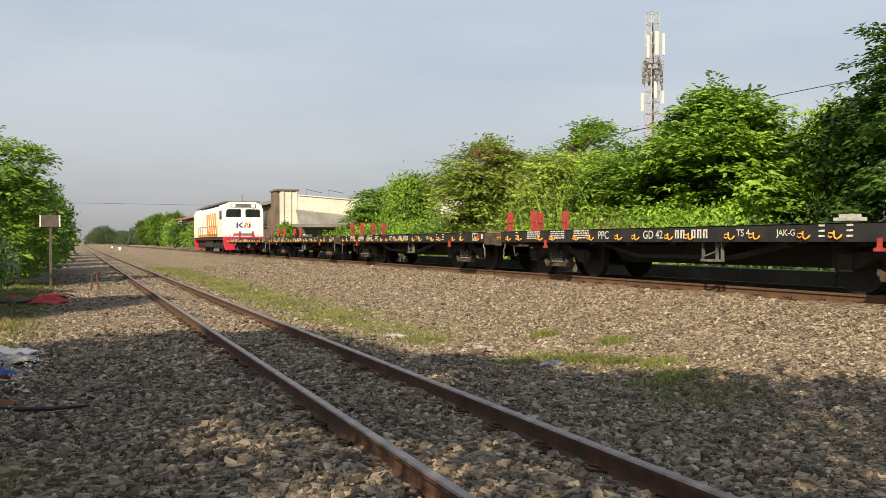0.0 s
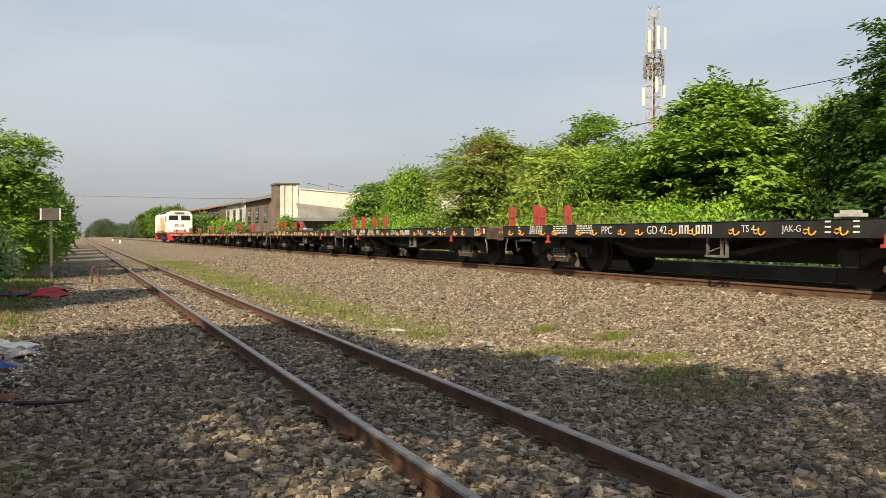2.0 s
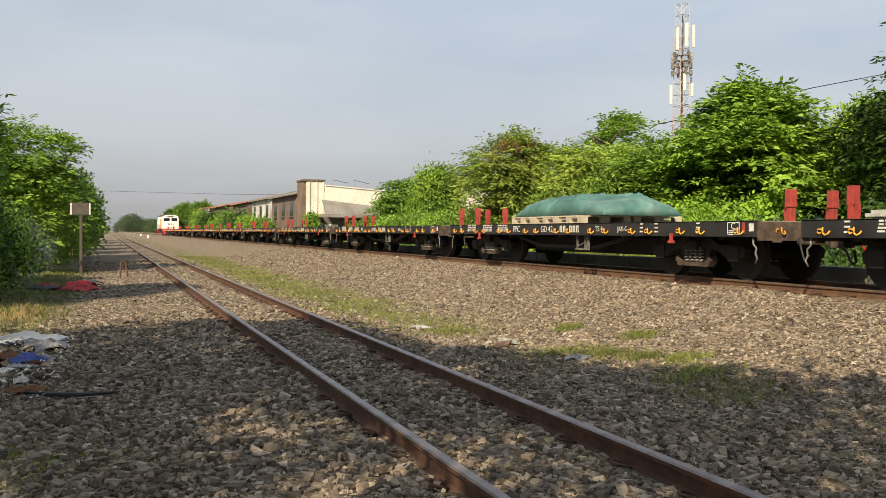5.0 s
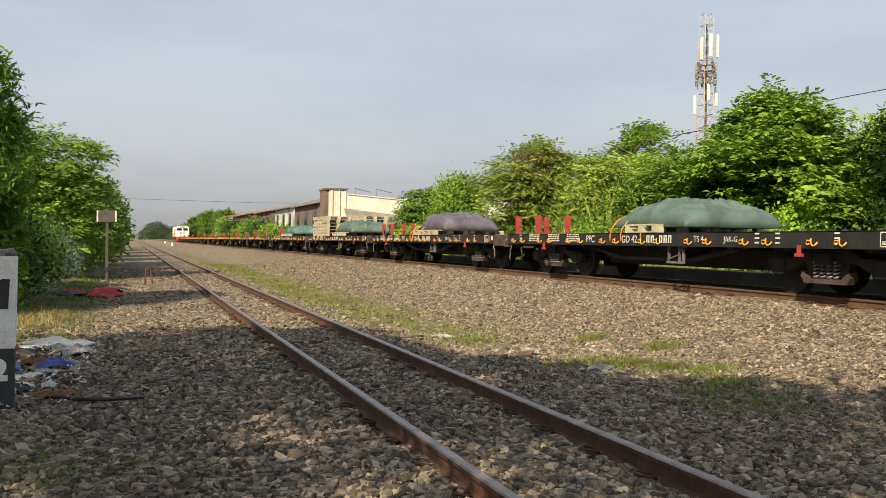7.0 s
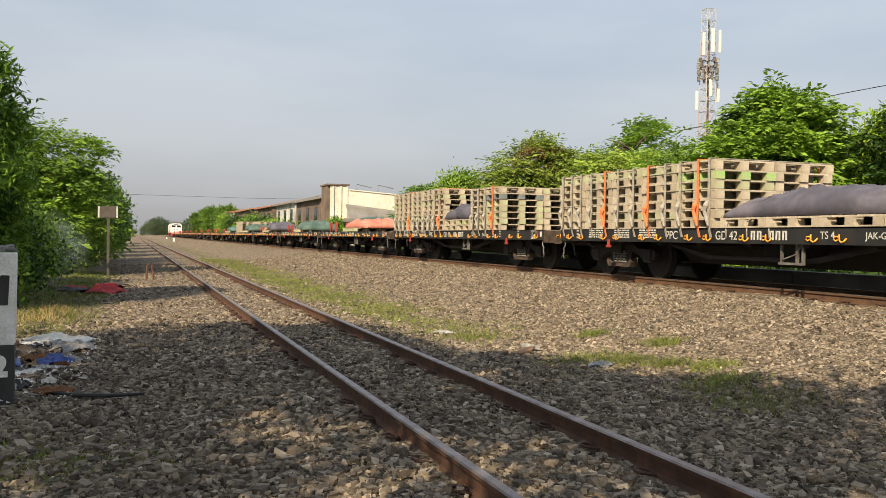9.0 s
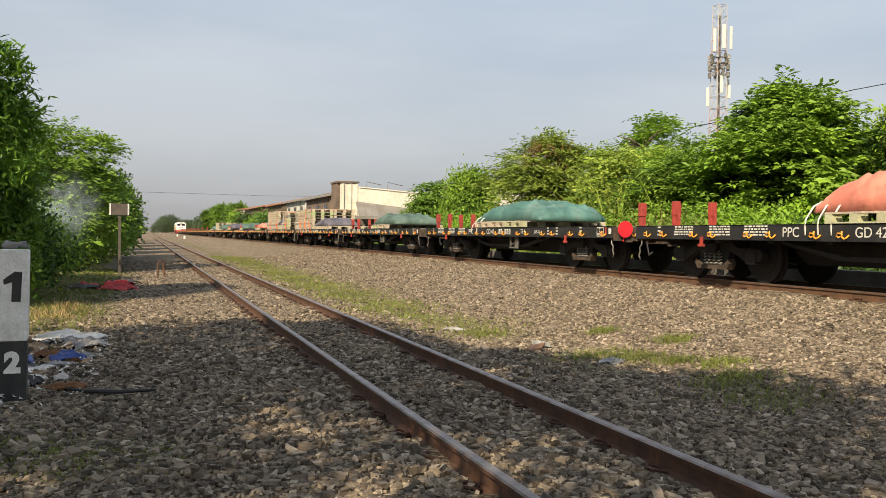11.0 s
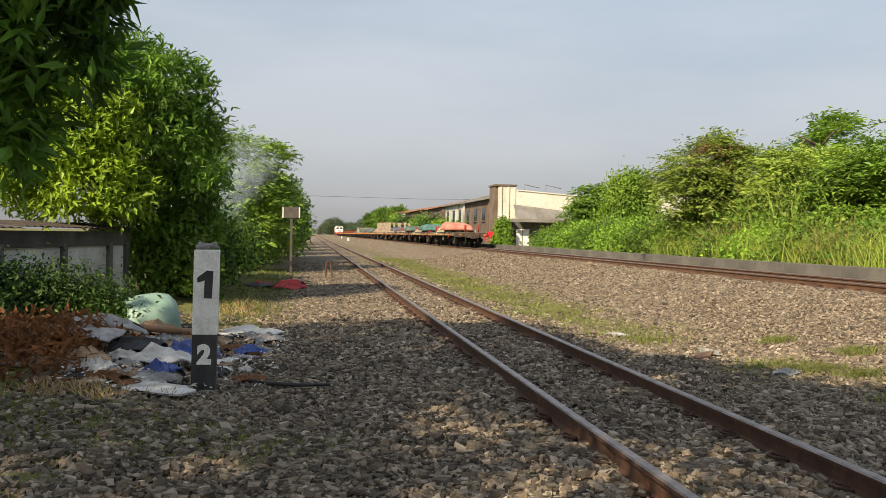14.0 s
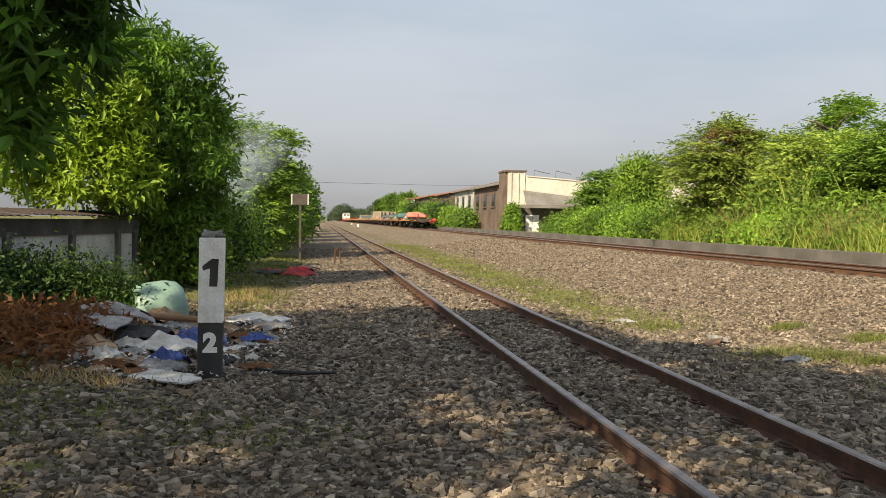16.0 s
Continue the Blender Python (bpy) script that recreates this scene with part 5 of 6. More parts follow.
for i in range(19):
    y = 8.5 + i * 2.3
    x = 13.9 + verge_rng.uniform(-0.3, 0.5)
    h = verge_rng.uniform(0.55, 0.95) * (0.3 if y < 13.5 else 0.75 if y < 16 else 1.0)
    # the nearest bushes get dark leaves to paint in the shade under the trees
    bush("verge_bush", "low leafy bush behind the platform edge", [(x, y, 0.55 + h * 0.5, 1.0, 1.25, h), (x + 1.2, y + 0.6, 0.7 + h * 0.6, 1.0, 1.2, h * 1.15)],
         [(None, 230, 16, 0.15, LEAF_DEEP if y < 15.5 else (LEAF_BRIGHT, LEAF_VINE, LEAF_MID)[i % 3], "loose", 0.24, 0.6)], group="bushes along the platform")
for i in range(8):
    y = 27.0 + i * 4.2
    x = 15.6 + verge_rng.uniform(-0.5, 0.9)
    h = verge_rng.uniform(1.2, 1.8) if y < 33 else verge_rng.uniform(0.55, 0.85)
    bush("hedge_bush", "dense green bush along the far track", [(x, y, 0.6 + h * 0.55, 1.4, 2.0, h * 0.8), (x + 1.6, y + 1.0, 0.8 + h * 0.6, 1.4, 1.9, h)],
         [(None, 330, 14, 0.22, (LEAF_MID, LEAF_BRIGHT)[i % 2], "loose", 0.3, 0.6)], group="bushes along the platform")
tree("rounded_tree", "small bright green tree beside the buildings", (19.3, 50.0, 0.6), (19.3, 50.0, 4.2), 0.14, 10, 1.6, [
    (((19.3, 49.8, 4.0, 1.5, 1.5, 1.3), (19.0, 49.5, 2.4, 1.8, 1.6, 1.5)), 620, 18, 0.24, LEAF_BRIGHT, "loose", 0.32, 0.5)])
tree("flat_topped_tree", "dark green spreading tree beside the buildings", (19.6, 57.0, 0.6), (19.6, 57.0, 4.6), 0.16, 10, 2.0, [
    (((19.4, 56.8, 4.0, 1.4, 1.4, 1.3), (19.7, 56.5, 2.6, 1.7, 1.5, 1.5), (18.8, 57.2, 3.1, 1.1, 1.2, 1.2)), 800, 18, 0.24, LEAF_MID, "spray", 0.40, 0.42)])


def tall_grass(points, height, label, material, seed, n):
    rng = np.random.default_rng(seed)
    c = np.array([points[i % len(points)] for i in range(n)], float)
    p = np.stack([c[:, 0] + rng.normal(size=n) * c[:, 2], c[:, 1] + rng.normal(size=n) * c[:, 2] * 1.6, np.full(n, 0.62)], 1)
    return thing("tall_grass", label, "grass", kind="stuff", data=blades("tall_grass", rng, p, height, 0.012, material))


tall_grass([(13.6, 18.5 + i * 1.1, 0.35) for i in range(12)], 1.15, "tall yellow-green grass behind the platform edge", GRASS_TALL, 31, 5200)
tall_grass([(15.4, 26.0, 0.5), (15.8, 27.0, 0.5), (16.6, 26.5, 0.4), (15.0, 24.6, 0.4)], 3.4, "tall reeds among the bushes", GRASS_TALL, 32, 900)
tall_grass([(14.0, 20.5, 0.4), (14.6, 22.5, 0.5), (15.0, 24.0, 0.5), (17.6, 20.0, 0.4), (13.9, 27.0, 0.3)], 1.4, "dry straw-coloured grass stems", STRAW, 33, 2800)


# ---- buildings on the far side ----
def wall_box(t, name, x0, x1, y0, y1, z0, z1, material, label="", openings=()):
    """A wall of four leaves with thickness; openings (u0, u1, w0, w1) go through the leaf that faces the track's near end."""
    b = Build()
    th = 0.2
    b.box(x0, x0 + th, y0, y1, z0, z1), b.box(x1 - th, x1, y0, y1, z0, z1), b.box(x0 + th, x1 - th, y1 - th, y1, z0, z1)
    us = sorted({x0 + th, x1 - th, *(o[0] for o in openings), *(o[1] for o in openings)})
    for a, c in zip(us, us[1:]):
        cuts = sorted((o[2], o[3]) for o in openings if o[0] <= a and o[1] >= c)
        z = z0
        for lo, hi in cuts:
            if lo > z:
                b.box(a, c, y0, y0 + th, z, lo)
            z = hi
        if z < z1:
            b.box(a, c, y0, y0 + th, z, z1)
    return part(name, b, material, t, label)


def cream_house():
    t = thing("warehouse", "two-storey weathered cream building with a zinc lean-to roof", "building")
    wall_box(t, "wall", 16.2, 21.6, 66.5, 80, 0.5, 4.55, CREAM)
    part("parapet", Build().prism([(16.2, 4.55), (21.6, 4.55), (21.6, 4.68), (16.2, 5.06)], 66.5, 66.75, "y"), CREAM, t, "sloping cream parapet")
    wall_box(t, "wall", 14.75, 16.2, 66.9, 69.2, 0.5, 5.40, CREAM, "cream side bay")
    b = Build()
    b.box(14.52, 14.75, 67.0, 69.2, 0.5, 5.42)
    b.box(14.45, 16.3, 66.8, 69.4, 5.43, 5.56)
    part("gable_wall", b, BROWN_WALL, t, "bare brown side wall")
    b = Build()
    b.prism([(16.2, 5.06), (21.7, 4.68), (21.7, 4.76), (16.2, 5.14)], 66.42, 66.8, "y")
    for x in (15.0, 15.6, 16.1):
        b.box(x - 0.05, x + 0.05, 66.80, 66.9, 1.0, 5.38)
    part("trim", b, CREAM, t)
    # lean-to roof in front: zinc sheets under a sloping flashing, over a low eave
    for i in range(11):
        x0, x1 = 15.9 + i * 0.545, 15.9 + (i + 1) * 0.545 - 0.006
        top = 3.95 - 0.105 * (x0 - 15.9)
        sh = Build()
        sh.add([(x0 - 0.5, 63.1, 2.72), (x1 - 0.5, 63.1, 2.72), (x1, 66.4, top - 0.055), (x0, 66.4, top), (x0 - 0.5, 63.1, 2.66), (x1 - 0.5, 63.1, 2.66), (x1, 66.4, top - 0.12), (x0, 66.4, top - 0.06)],
               [(0, 1, 2, 3), (7, 6, 5, 4), (0, 4, 5, 1), (1, 5, 6, 2), (2, 6, 7, 3), (3, 7, 4, 0)])
        sh.tube([(x0 - 0.25, 64.7, (2.72 + top) / 2), (x0 - 0.48, 63.12, 2.735)], 0.02, 5)
        part("roof_sheet", sh, ZINC, t, "weathered zinc roof sheet")
    part("fascia", Build().box(14.95, 22.1, 62.85, 63.06, 2.48, 2.74, bevel=0.01).box(14.95, 15.15, 63.06, 66.4, 2.5, 2.7), ZINC, t, "weathered zinc fascia board")
    wall_box(t, "lean_to_wall", 15.3, 21.5, 64.0, 66.4, 0.5, 2.6, CONCRETE, "grimy lower wall with a doorway", ((18.2, 19.1, 0.5, 2.3),))
    part("door", Build().box(15.55, 16.05, 63.93, 63.99, 0.5, 1.95, bevel=0.01).box(16.1, 16.6, 63.93, 63.99, 0.5, 1.95, bevel=0.01), POST_WHITE, t, "white double door")
    b = Build()
    for x in (17.2, 19.0):
        b.tube([(x, 68, 5.0), (x, 68, 5.65), (x + 1.3, 68, 5.4)], 0.03, 5)
    part("antenna", b, STEEL, t)
    return t


cream_house()


def row_house(x0, x1, y0, y1, z, wall, roof, label, seed):
    rng = random.Random(seed)
    t = thing("row_house", label, "house", group="houses beside the line")
    n = max(2, int((y1 - y0) / 3))
    wall_box(t, "wall", x0, x1, y0, y1, 0.5, z, wall, "", ((x0 + 0.7, x0 + 1.7, z - 1.9, z - 0.7),))
    b = Build()
    b.prism([(x0 - 0.4, z - 0.1), ((x0 + x1) / 2, z + 0.65), (x1 + 0.4, z - 0.1), (x1 + 0.4, z + 0.03), ((x0 + x1) / 2, z + 0.8), (x0 - 0.4, z + 0.03)], y0 - 0.3, y1 + 0.3, "y")
    part("roof", b, roof, t)
    for i in range(n):
        y = y0 + (i + 0.5) * (y1 - y0) / n
        win = part("window", Build().box(x0 - 0.03, x0 + 0.02, y - 0.6, y + 0.6, z - 1.8, z - 0.7), DARK_GLASS, t, "dark window opening")
        part("frame", Build().box(x0 - 0.06, x0 - 0.03, y - 0.68, y + 0.68, z - 0.72, z - 0.62).box(x0 - 0.12, x0 - 0.03, y - 0.7, y + 0.7, z - 1.9, z - 1.8), BROWN_WALL, win)
    return t


for i, (x, y, h) in enumerate(((13.0, 78, 1.5), (12.9, 86, 1.9), (12.9, 93, 2.2), (12.8, 101, 2.6), (12.8, 110, 2.2), (12.9, 119, 2.8), (12.9, 129, 3.0), (13.2, 139, 3.4), (13.4, 150, 3.6))):
    bush("house_bush", "leafy garden bush before the houses", [(x, y, 0.5 + h * 0.5, 1.0, 2.6, h * 0.6), (x + 0.6, y + 2, 0.5 + h * 0.62, 0.9, 2.0, h * 0.6)],
         [(None, 190, 12, 0.34, (LEAF_MID, LEAF_BRIGHT, LEAF_DEEP)[i % 3], "loose", 0.35, 0.5)], group="bushes before the houses")
bush("vine_bush", "lime green vines grown up before a house corner", [(14.35, 63.4, 1.45, 0.5, 0.7, 1.15), (14.1, 62.6, 0.9, 0.6, 0.8, 0.7)], [(None, 420, 14, 0.2, LEAF_VINE, "loose", 0.2, 0.8)])
row_house(14.5, 20, 69.6, 80.5, 4.5, BROWN_WALL, ZINC, "brown two-storey house with a zinc roof", 1)
row_house(14.6, 20, 81.8, 93, 4.6, PALE_CONCRETE, ZINC, "pale grey house with a zinc roof", 2)
row_house(14.4, 20, 95, 106, 4.6, BROWN_WALL, TERRACOTTA, "brown house with a terracotta roof", 3)
row_house(14.2, 22, 109, 130, 4.7, BROWN_WALL, TERRACOTTA, "long house with a terracotta roof", 4)
row_house(14.5, 22, 140, 156, 5.0, PALE_CONCRETE, TERRACOTTA, "pale house with a terracotta roof", 5)
white = thing("white_house", "small white house glimpsed among the trees", "house")
wall_box(white, "wall", 26.5, 33, 58, 64, 0.5, 5.6, CREAM)
part("roof", Build().box(26.2, 33.3, 57.6, 64.4, 5.6, 5.75), ZINC, white)


def tower():
    """A lattice mast with antenna panels, dishes and painted bands."""
    t = thing("radio_mast", "tall lattice radio mast with white antenna panels", "mast", pose(56.9, 75, 0.6))
    H, n = 25.2, 21
    half = lambda z: 0.75 - 0.25 * z / H
    corners = ((-1, -1), (1, -1), (1, 1), (-1, 1))
    for k in range(7):
        b = Build()
        for i in range(k * 3, k * 3 + 3):
            z0, z1 = H * i / n, H * (i + 1) / n
            a, c = half(z0), half(z1)
            for q in range(4):
                (sx, sy), (tx, ty) = corners[q], corners[(q + 1) % 4]
                b.tube([(sx * a, sy * a, z0), (sx * c, sy * c, z1)], 0.045, 5)
                b.tube([(sx * a, sy * a, z0), (tx * c, ty * c, z1)], 0.022, 4)
                b.tube([(tx * a, ty * a, z0), (sx * c, sy * c, z1)], 0.022, 4)
                b.tube([(sx * c, sy * c, z1), (tx * c, ty * c, z1)], 0.03, 4)
        tagged(part("mast_section", b, (TOWER_RED, TOWER_WHITE)[(k + 1) % 2], t, "painted lattice section"), kind="stuff")
    b = Build()
    b.box(-0.05, 0.05, -0.05, 0.05, 0, H - 1)
    part("cable_tray", b, STEEL, t)
    for x, y, z0, z1, w in ((-0.95, -0.5, 20.2, 22.6, 0.13), (-0.15, -0.95, 20.5, 23.0, 0.17), (1.0, -0.6, 20.6, 23.0, 0.12), (-1.05, 0.4, 14.6, 16.6, 0.13), (-0.3, -0.9, 15.9, 17.7, 0.15), (1.15, 0.0, 15.8, 17.6, 0.15), (0.8, -0.7, 15.4, 16.8, 0.13)):
        b = Build()
        b.box(x - w, x + w, y - 0.1, y + 0.1, z0, z1, bevel=0.03)
        part("antenna_panel", b, ANTENNA, t, "white antenna panel")
    unit_mesh = Build().box(0.86, 1.14, -0.10, 0.10, -0.22, 0.22).tube([(0, 0, 0), (0.9, 0, 0)], 0.03, 4).mesh("radio_unit", STEEL)
    for z in (17.9, 18.6, 19.2, 19.8):
        for a in range(8):
            part("radio_unit", unit_mesh, None, t, "grey radio unit on a bracket", pose(0, 0, z, 0, 0, a * 45 + z * 57))
    b = Build()
    b.disc((1.25, 12.6), 0.32, -0.8, -0.6, "y", 18)
    b.tube([(0.5, 0, 12.4), (1.25, -0.6, 12.6)], 0.04, 5)
    part("dish", b, ANTENNA, t, "white microwave dish")
    return t


tower()

# ---- left side ----
tree("mango_tree", "large mango tree with dark glossy leaves over the wall", (-4.2, 17.4, 0.1), (-4.0, 17.4, 3.6), 0.26, 14, 2.2, [
    (((-3.7, 17.0, 3.6, 1.85, 1.8, 1.3), (-2.9, 17.0, 2.7, 1.25, 1.5, 1.35), (-5.2, 16.4, 4.0, 1.9, 1.7, 1.35), (-3.2, 17.6, 1.7, 1.3, 1.5, 1.0)), 2600, 13, 0.175, LEAF_MANGO, "rosette", 0.26, 0.30),
    # yellower leaves low in front: sunlight on the crown put into their colour
    (((-4.3, 15.2, 2.8, 1.3, 0.9, 1.15), (-3.9, 15.1, 2.0, 1.15, 0.8, 0.8), (-5.5, 14.9, 2.3, 1.1, 0.9, 1.0)), 1300, 16, 0.16, LEAF_YELLOW, "rosette", 0.26, 0.36)])
tree("roadside_tree", "rounded dense green tree on the bank beside the track", (-3.2, 31.0, 0.1), (-3.1, 31.0, 3.8), 0.18, 12, 1.8, [
    (((-2.7, 30.8, 3.75, 1.8, 1.7, 1.45), (-4.0, 30.4, 3.4, 1.7, 1.6, 1.5), (-1.9, 31.2, 2.6, 1.35, 1.8, 1.4), (-2.9, 30.0, 1.6, 1.8, 1.5, 1.3)), 1500, 16, 0.19, LEAF_BRIGHT, "spray", 0.3, 0.4)])
for i, (x, y, h, r) in enumerate(((-2.9, 36.5, 3.6, 1.6), (-3.0, 41, 3.6, 1.7), (-2.5, 46, 3.6, 1.6), (-3.2, 55, 4.0, 2.0), (-3.0, 66, 4.2, 2.1), (-3.4, 80, 4.6, 2.5), (-3.8, 98, 4.8, 2.8), (-4.5, 120, 5.2, 3.2))):
    tree("roadside_tree", "dense green tree on the bank beside the track", (x, y, 0.1), (x, y, h * 0.7), 0.15, 8, r, [
        (((x + 0.3, y, h - r * 0.6, r, r * 1.4, r * 0.75), (x + 0.4, y - 0.5, h * 0.4, r * 1.05, r * 1.4, h * 0.36)), 520, 15, 0.22 + 0.02 * i, (LEAF_MID, LEAF_DEEP)[i % 2], "loose", 0.32, 0.5)], group="trees on the bank")
for i, (x, y, z, r) in enumerate(((-2.45, 16.6, 0.5, 0.6), (-2.5, 17.4, 0.9, 0.8), (-2.3, 18.6, 0.8, 0.8), (-2.3, 20.4, 0.8, 0.8), (-2.3, 22.4, 0.8, 0.85), (-2.2, 24.6, 0.9, 0.8), (-2.1, 29.5, 0.8, 0.8), (-1.9, 36, 0.9, 0.9), (-3.35, 11.6, 0.26, 0.34), (-3.9, 11.0, 0.32, 0.38), (-2.95, 11.9, 0.20, 0.30), (-4.0, 10.2, 0.26, 0.34), (-2.62, 11.5, 0.10, 0.22))):
    bush("bank_bush", "leafy green bush on the bank", [(x, y, z, r * 0.8, r, r), (x - 0.6, y + 0.4, z * 1.2, r, r, r)],
         [(None, 330 if i < 8 else 480, 14, 0.13 if i < 8 else 0.075, (LEAF_BRIGHT, LEAF_MID, LEAF_DEEP)[i % 3] if i < 8 else LEAF_DEEP, "loose", 0.2, 0.5)], group="bushes on the bank")
tree("overhanging_tree", "near tree with long dark drooping leaves overhead", (-6.2, 2.2, 0.1), (-5.4, 3.2, 4.6), 0.24, 14, 2.8, [
    (((-1.80, 5.25, 2.55, 0.56, 0.5, 0.62), (-2.05, 5.2, 2.0, 0.52, 0.45, 0.55), (-1.62, 5.3, 2.8, 0.42, 0.4, 0.42), (-2.9, 4.9, 3.2, 0.9, 0.8, 0.7)), 760, 14, 0.17, LEAF_NEAR, "rosette", 0.16, 0.30),
    (((-4.9, 4.4, 5.9, 2.6, 2.5, 1.0), (-2.4, 1.8, 5.7, 1.8, 1.8, 0.8), (-6.6, 2.2, 5.9, 2.2, 2.1, 1.0), (-2.5, -0.6, 5.7, 1.7, 1.6, 0.8), (-1.2, 0.2, 5.7, 1.3, 1.3, 0.7), (-0.6, -1.4, 5.7, 2.1, 1.9, 0.7), (-4.2, 2.0, 6.0, 1.6, 1.5, 0.9), (-6.5, -1.1, 5.8, 1.8, 1.6, 0.9)), 1500, 15, 0.30, LEAF_MANGO, "rosette", 0.4, 0.40)])
limb = Build()
limb.tube([(-5.6, 3.0, 3.6), (-4.2, 4.2, 3.7), (-2.9, 4.9, 3.3), (-2.0, 5.2, 2.7)], [0.10, 0.07, 0.045, 0.015], 7)
part("limb", limb, BARK, bpy.data.objects["overhanging_tree"], m=pose(6.2, -2.2, -0.1), smooth=True)


def left_wall():
    """A concrete panel wall with posts and a rusty sheet roof."""
    t = thing("panel_wall", "stained concrete panel wall with posts under rusty roof sheets", "wall", kind="structure")
    a, c = Vector((-4.75, 9.0, 0)), Vector((-3.45, 16.0, 0))
    d = (c - a)
    L = d.length
    m = Matrix.Translation(a) @ Matrix.Rotation(math.atan2(d.y, d.x), 4, "Z")
    stops = (0.0, 1.25, 2.95, 4.75, 6.4, L)
    for x, x2 in zip(stops, stops[1:]):
        for r in range(3):
            part("panel", Build().box(x + 0.07, x2 - 0.07, -0.03, 0.03, 0.05 + r * 0.36, 0.405 + r * 0.36), PALE_CONCRETE, t, m=m)
        part("post", Build().box(x - 0.07, x + 0.07, -0.09, 0.07, 0, 1.16, bevel=0.01), CONCRETE, t, m=m)
    part("post", Build().box(L - 0.07, L + 0.07, -0.09, 0.07, 0, 1.16, bevel=0.01), CONCRETE, t, m=m)
    part("beam", Build().box(-0.1, L + 0.12, -0.08, 0.08, 1.10, 1.34), SOOTY_CONCRETE, t, "black-stained top beam", m)
    b = Build()
    rng = random.Random(2)
    for i in range(9):
        x = L * i / 9
        b.prism([(x + 0.0, 0.0), (x + 0.10, 0.018), (x + 0.20, 0.0), (x + 0.30, 0.018), (x + 0.40, 0.0), (x + 0.50, 0.018), (x + 0.60, 0.0), (x + 0.70, 0.018), (x + 0.84, 0.0), (x + 0.84, 0.006), (x + 0.70, 0.024), (x + 0.60, 0.006), (x + 0.50, 0.024), (x + 0.40, 0.006), (x + 0.30, 0.024), (x + 0.20, 0.006), (x + 0.10, 0.024), (x + 0.0, 0.006)], -0.26, 0.7, "y",
                m=Matrix.Translation((0, 0, 1.40 + rng.uniform(-0.012, 0.02))) @ Matrix.Rotation(0.09, 4, "X"))
    part("roof_sheet", b, BRACE, t, "rusty corrugated roof sheets", m)
    b = Build()
    for i, (u, w, h) in enumerate(((0.0, 0.02, 0.22), (0.10, 0.02, 0.22), (0.18, 0.02, 0.18), (0.30, 0.02, 0.20), (0.42, 0.02, 0.22), (0.52, 0.02, 0.22))):
        b.box(L * 0.80 + u, L * 0.80 + u + w, -0.036, -0.031, 0.52, 0.52 + h)
    part("graffiti", b, WHITE, t, "faint painted marks", m)
    return t


left_wall()


def marker_post():
    t = thing("marker_post", "white and black concrete marker post with numerals", "marker post", pose(-1.01, 7.58, 0, 0, 0.8, 4))
    part("upper", Build().box(-0.106, 0.106, -0.11, 0.11, 0.485, 1.215, bevel=0.012), POST_WHITE, t, "grubby white upper half")
    part("lower", Build().box(-0.104, 0.104, -0.108, 0.108, -0.1, 0.484, bevel=0.008), POST_BLACK, t, "black lower half")
    one = Build()
    one.prism([(-0.015, 0.80), (0.052, 0.80), (0.060, 1.035), (0.005, 1.04), (-0.075, 0.975), (-0.070, 0.935), (-0.012, 0.955)], -0.1135, -0.108, "y")
    part("numeral", one, POST_BLACK, t, "black painted numeral one")
    me = lettering("2", 0.215, 0.014, "CENTER")
    me.materials.clear()
    me.materials.append(POST_WHITE)
    part("numeral", me, None, t, "white painted numeral two", pose(0.0, -0.1105, 0.245, 90))
    b = Build()
    for k in range(3):
        pts = [(0.09 * math.cos(a * 0.7 + k) * (1 - 0.1 * k), 0.08 * math.sin(a * 0.7 + k), 1.235 + 0.012 * k + 0.012 * math.sin(a * 1.4)) for a in range(8)]
        b.tube(pts, 0.016, 6)
    part("rope", b, GREY_RAG, t, "grey rag tied on top", smooth=True)
    return t


marker_post()


def sign():
    t = thing("track_sign", "weathered board sign on a slim post beside the track", "sign", pose(-0.75, 28.5, 0))
    part("post", Build().box(-0.04, 0.04, -0.04, 0.04, -0.2, 2.20), BOARD_GREY, t)
    part("board", Build().box(-0.29, 0.27, -0.065, -0.042, 1.86, 2.22, bevel=0.005), BOARD_GREY, t, "grey weathered board")
    part("edge_strip", Build().box(-0.30, -0.255, -0.07, -0.066, 1.86, 2.22).box(0.235, 0.28, -0.07, -0.066, 1.86, 2.22), WHITE, t)
    return t


sign()


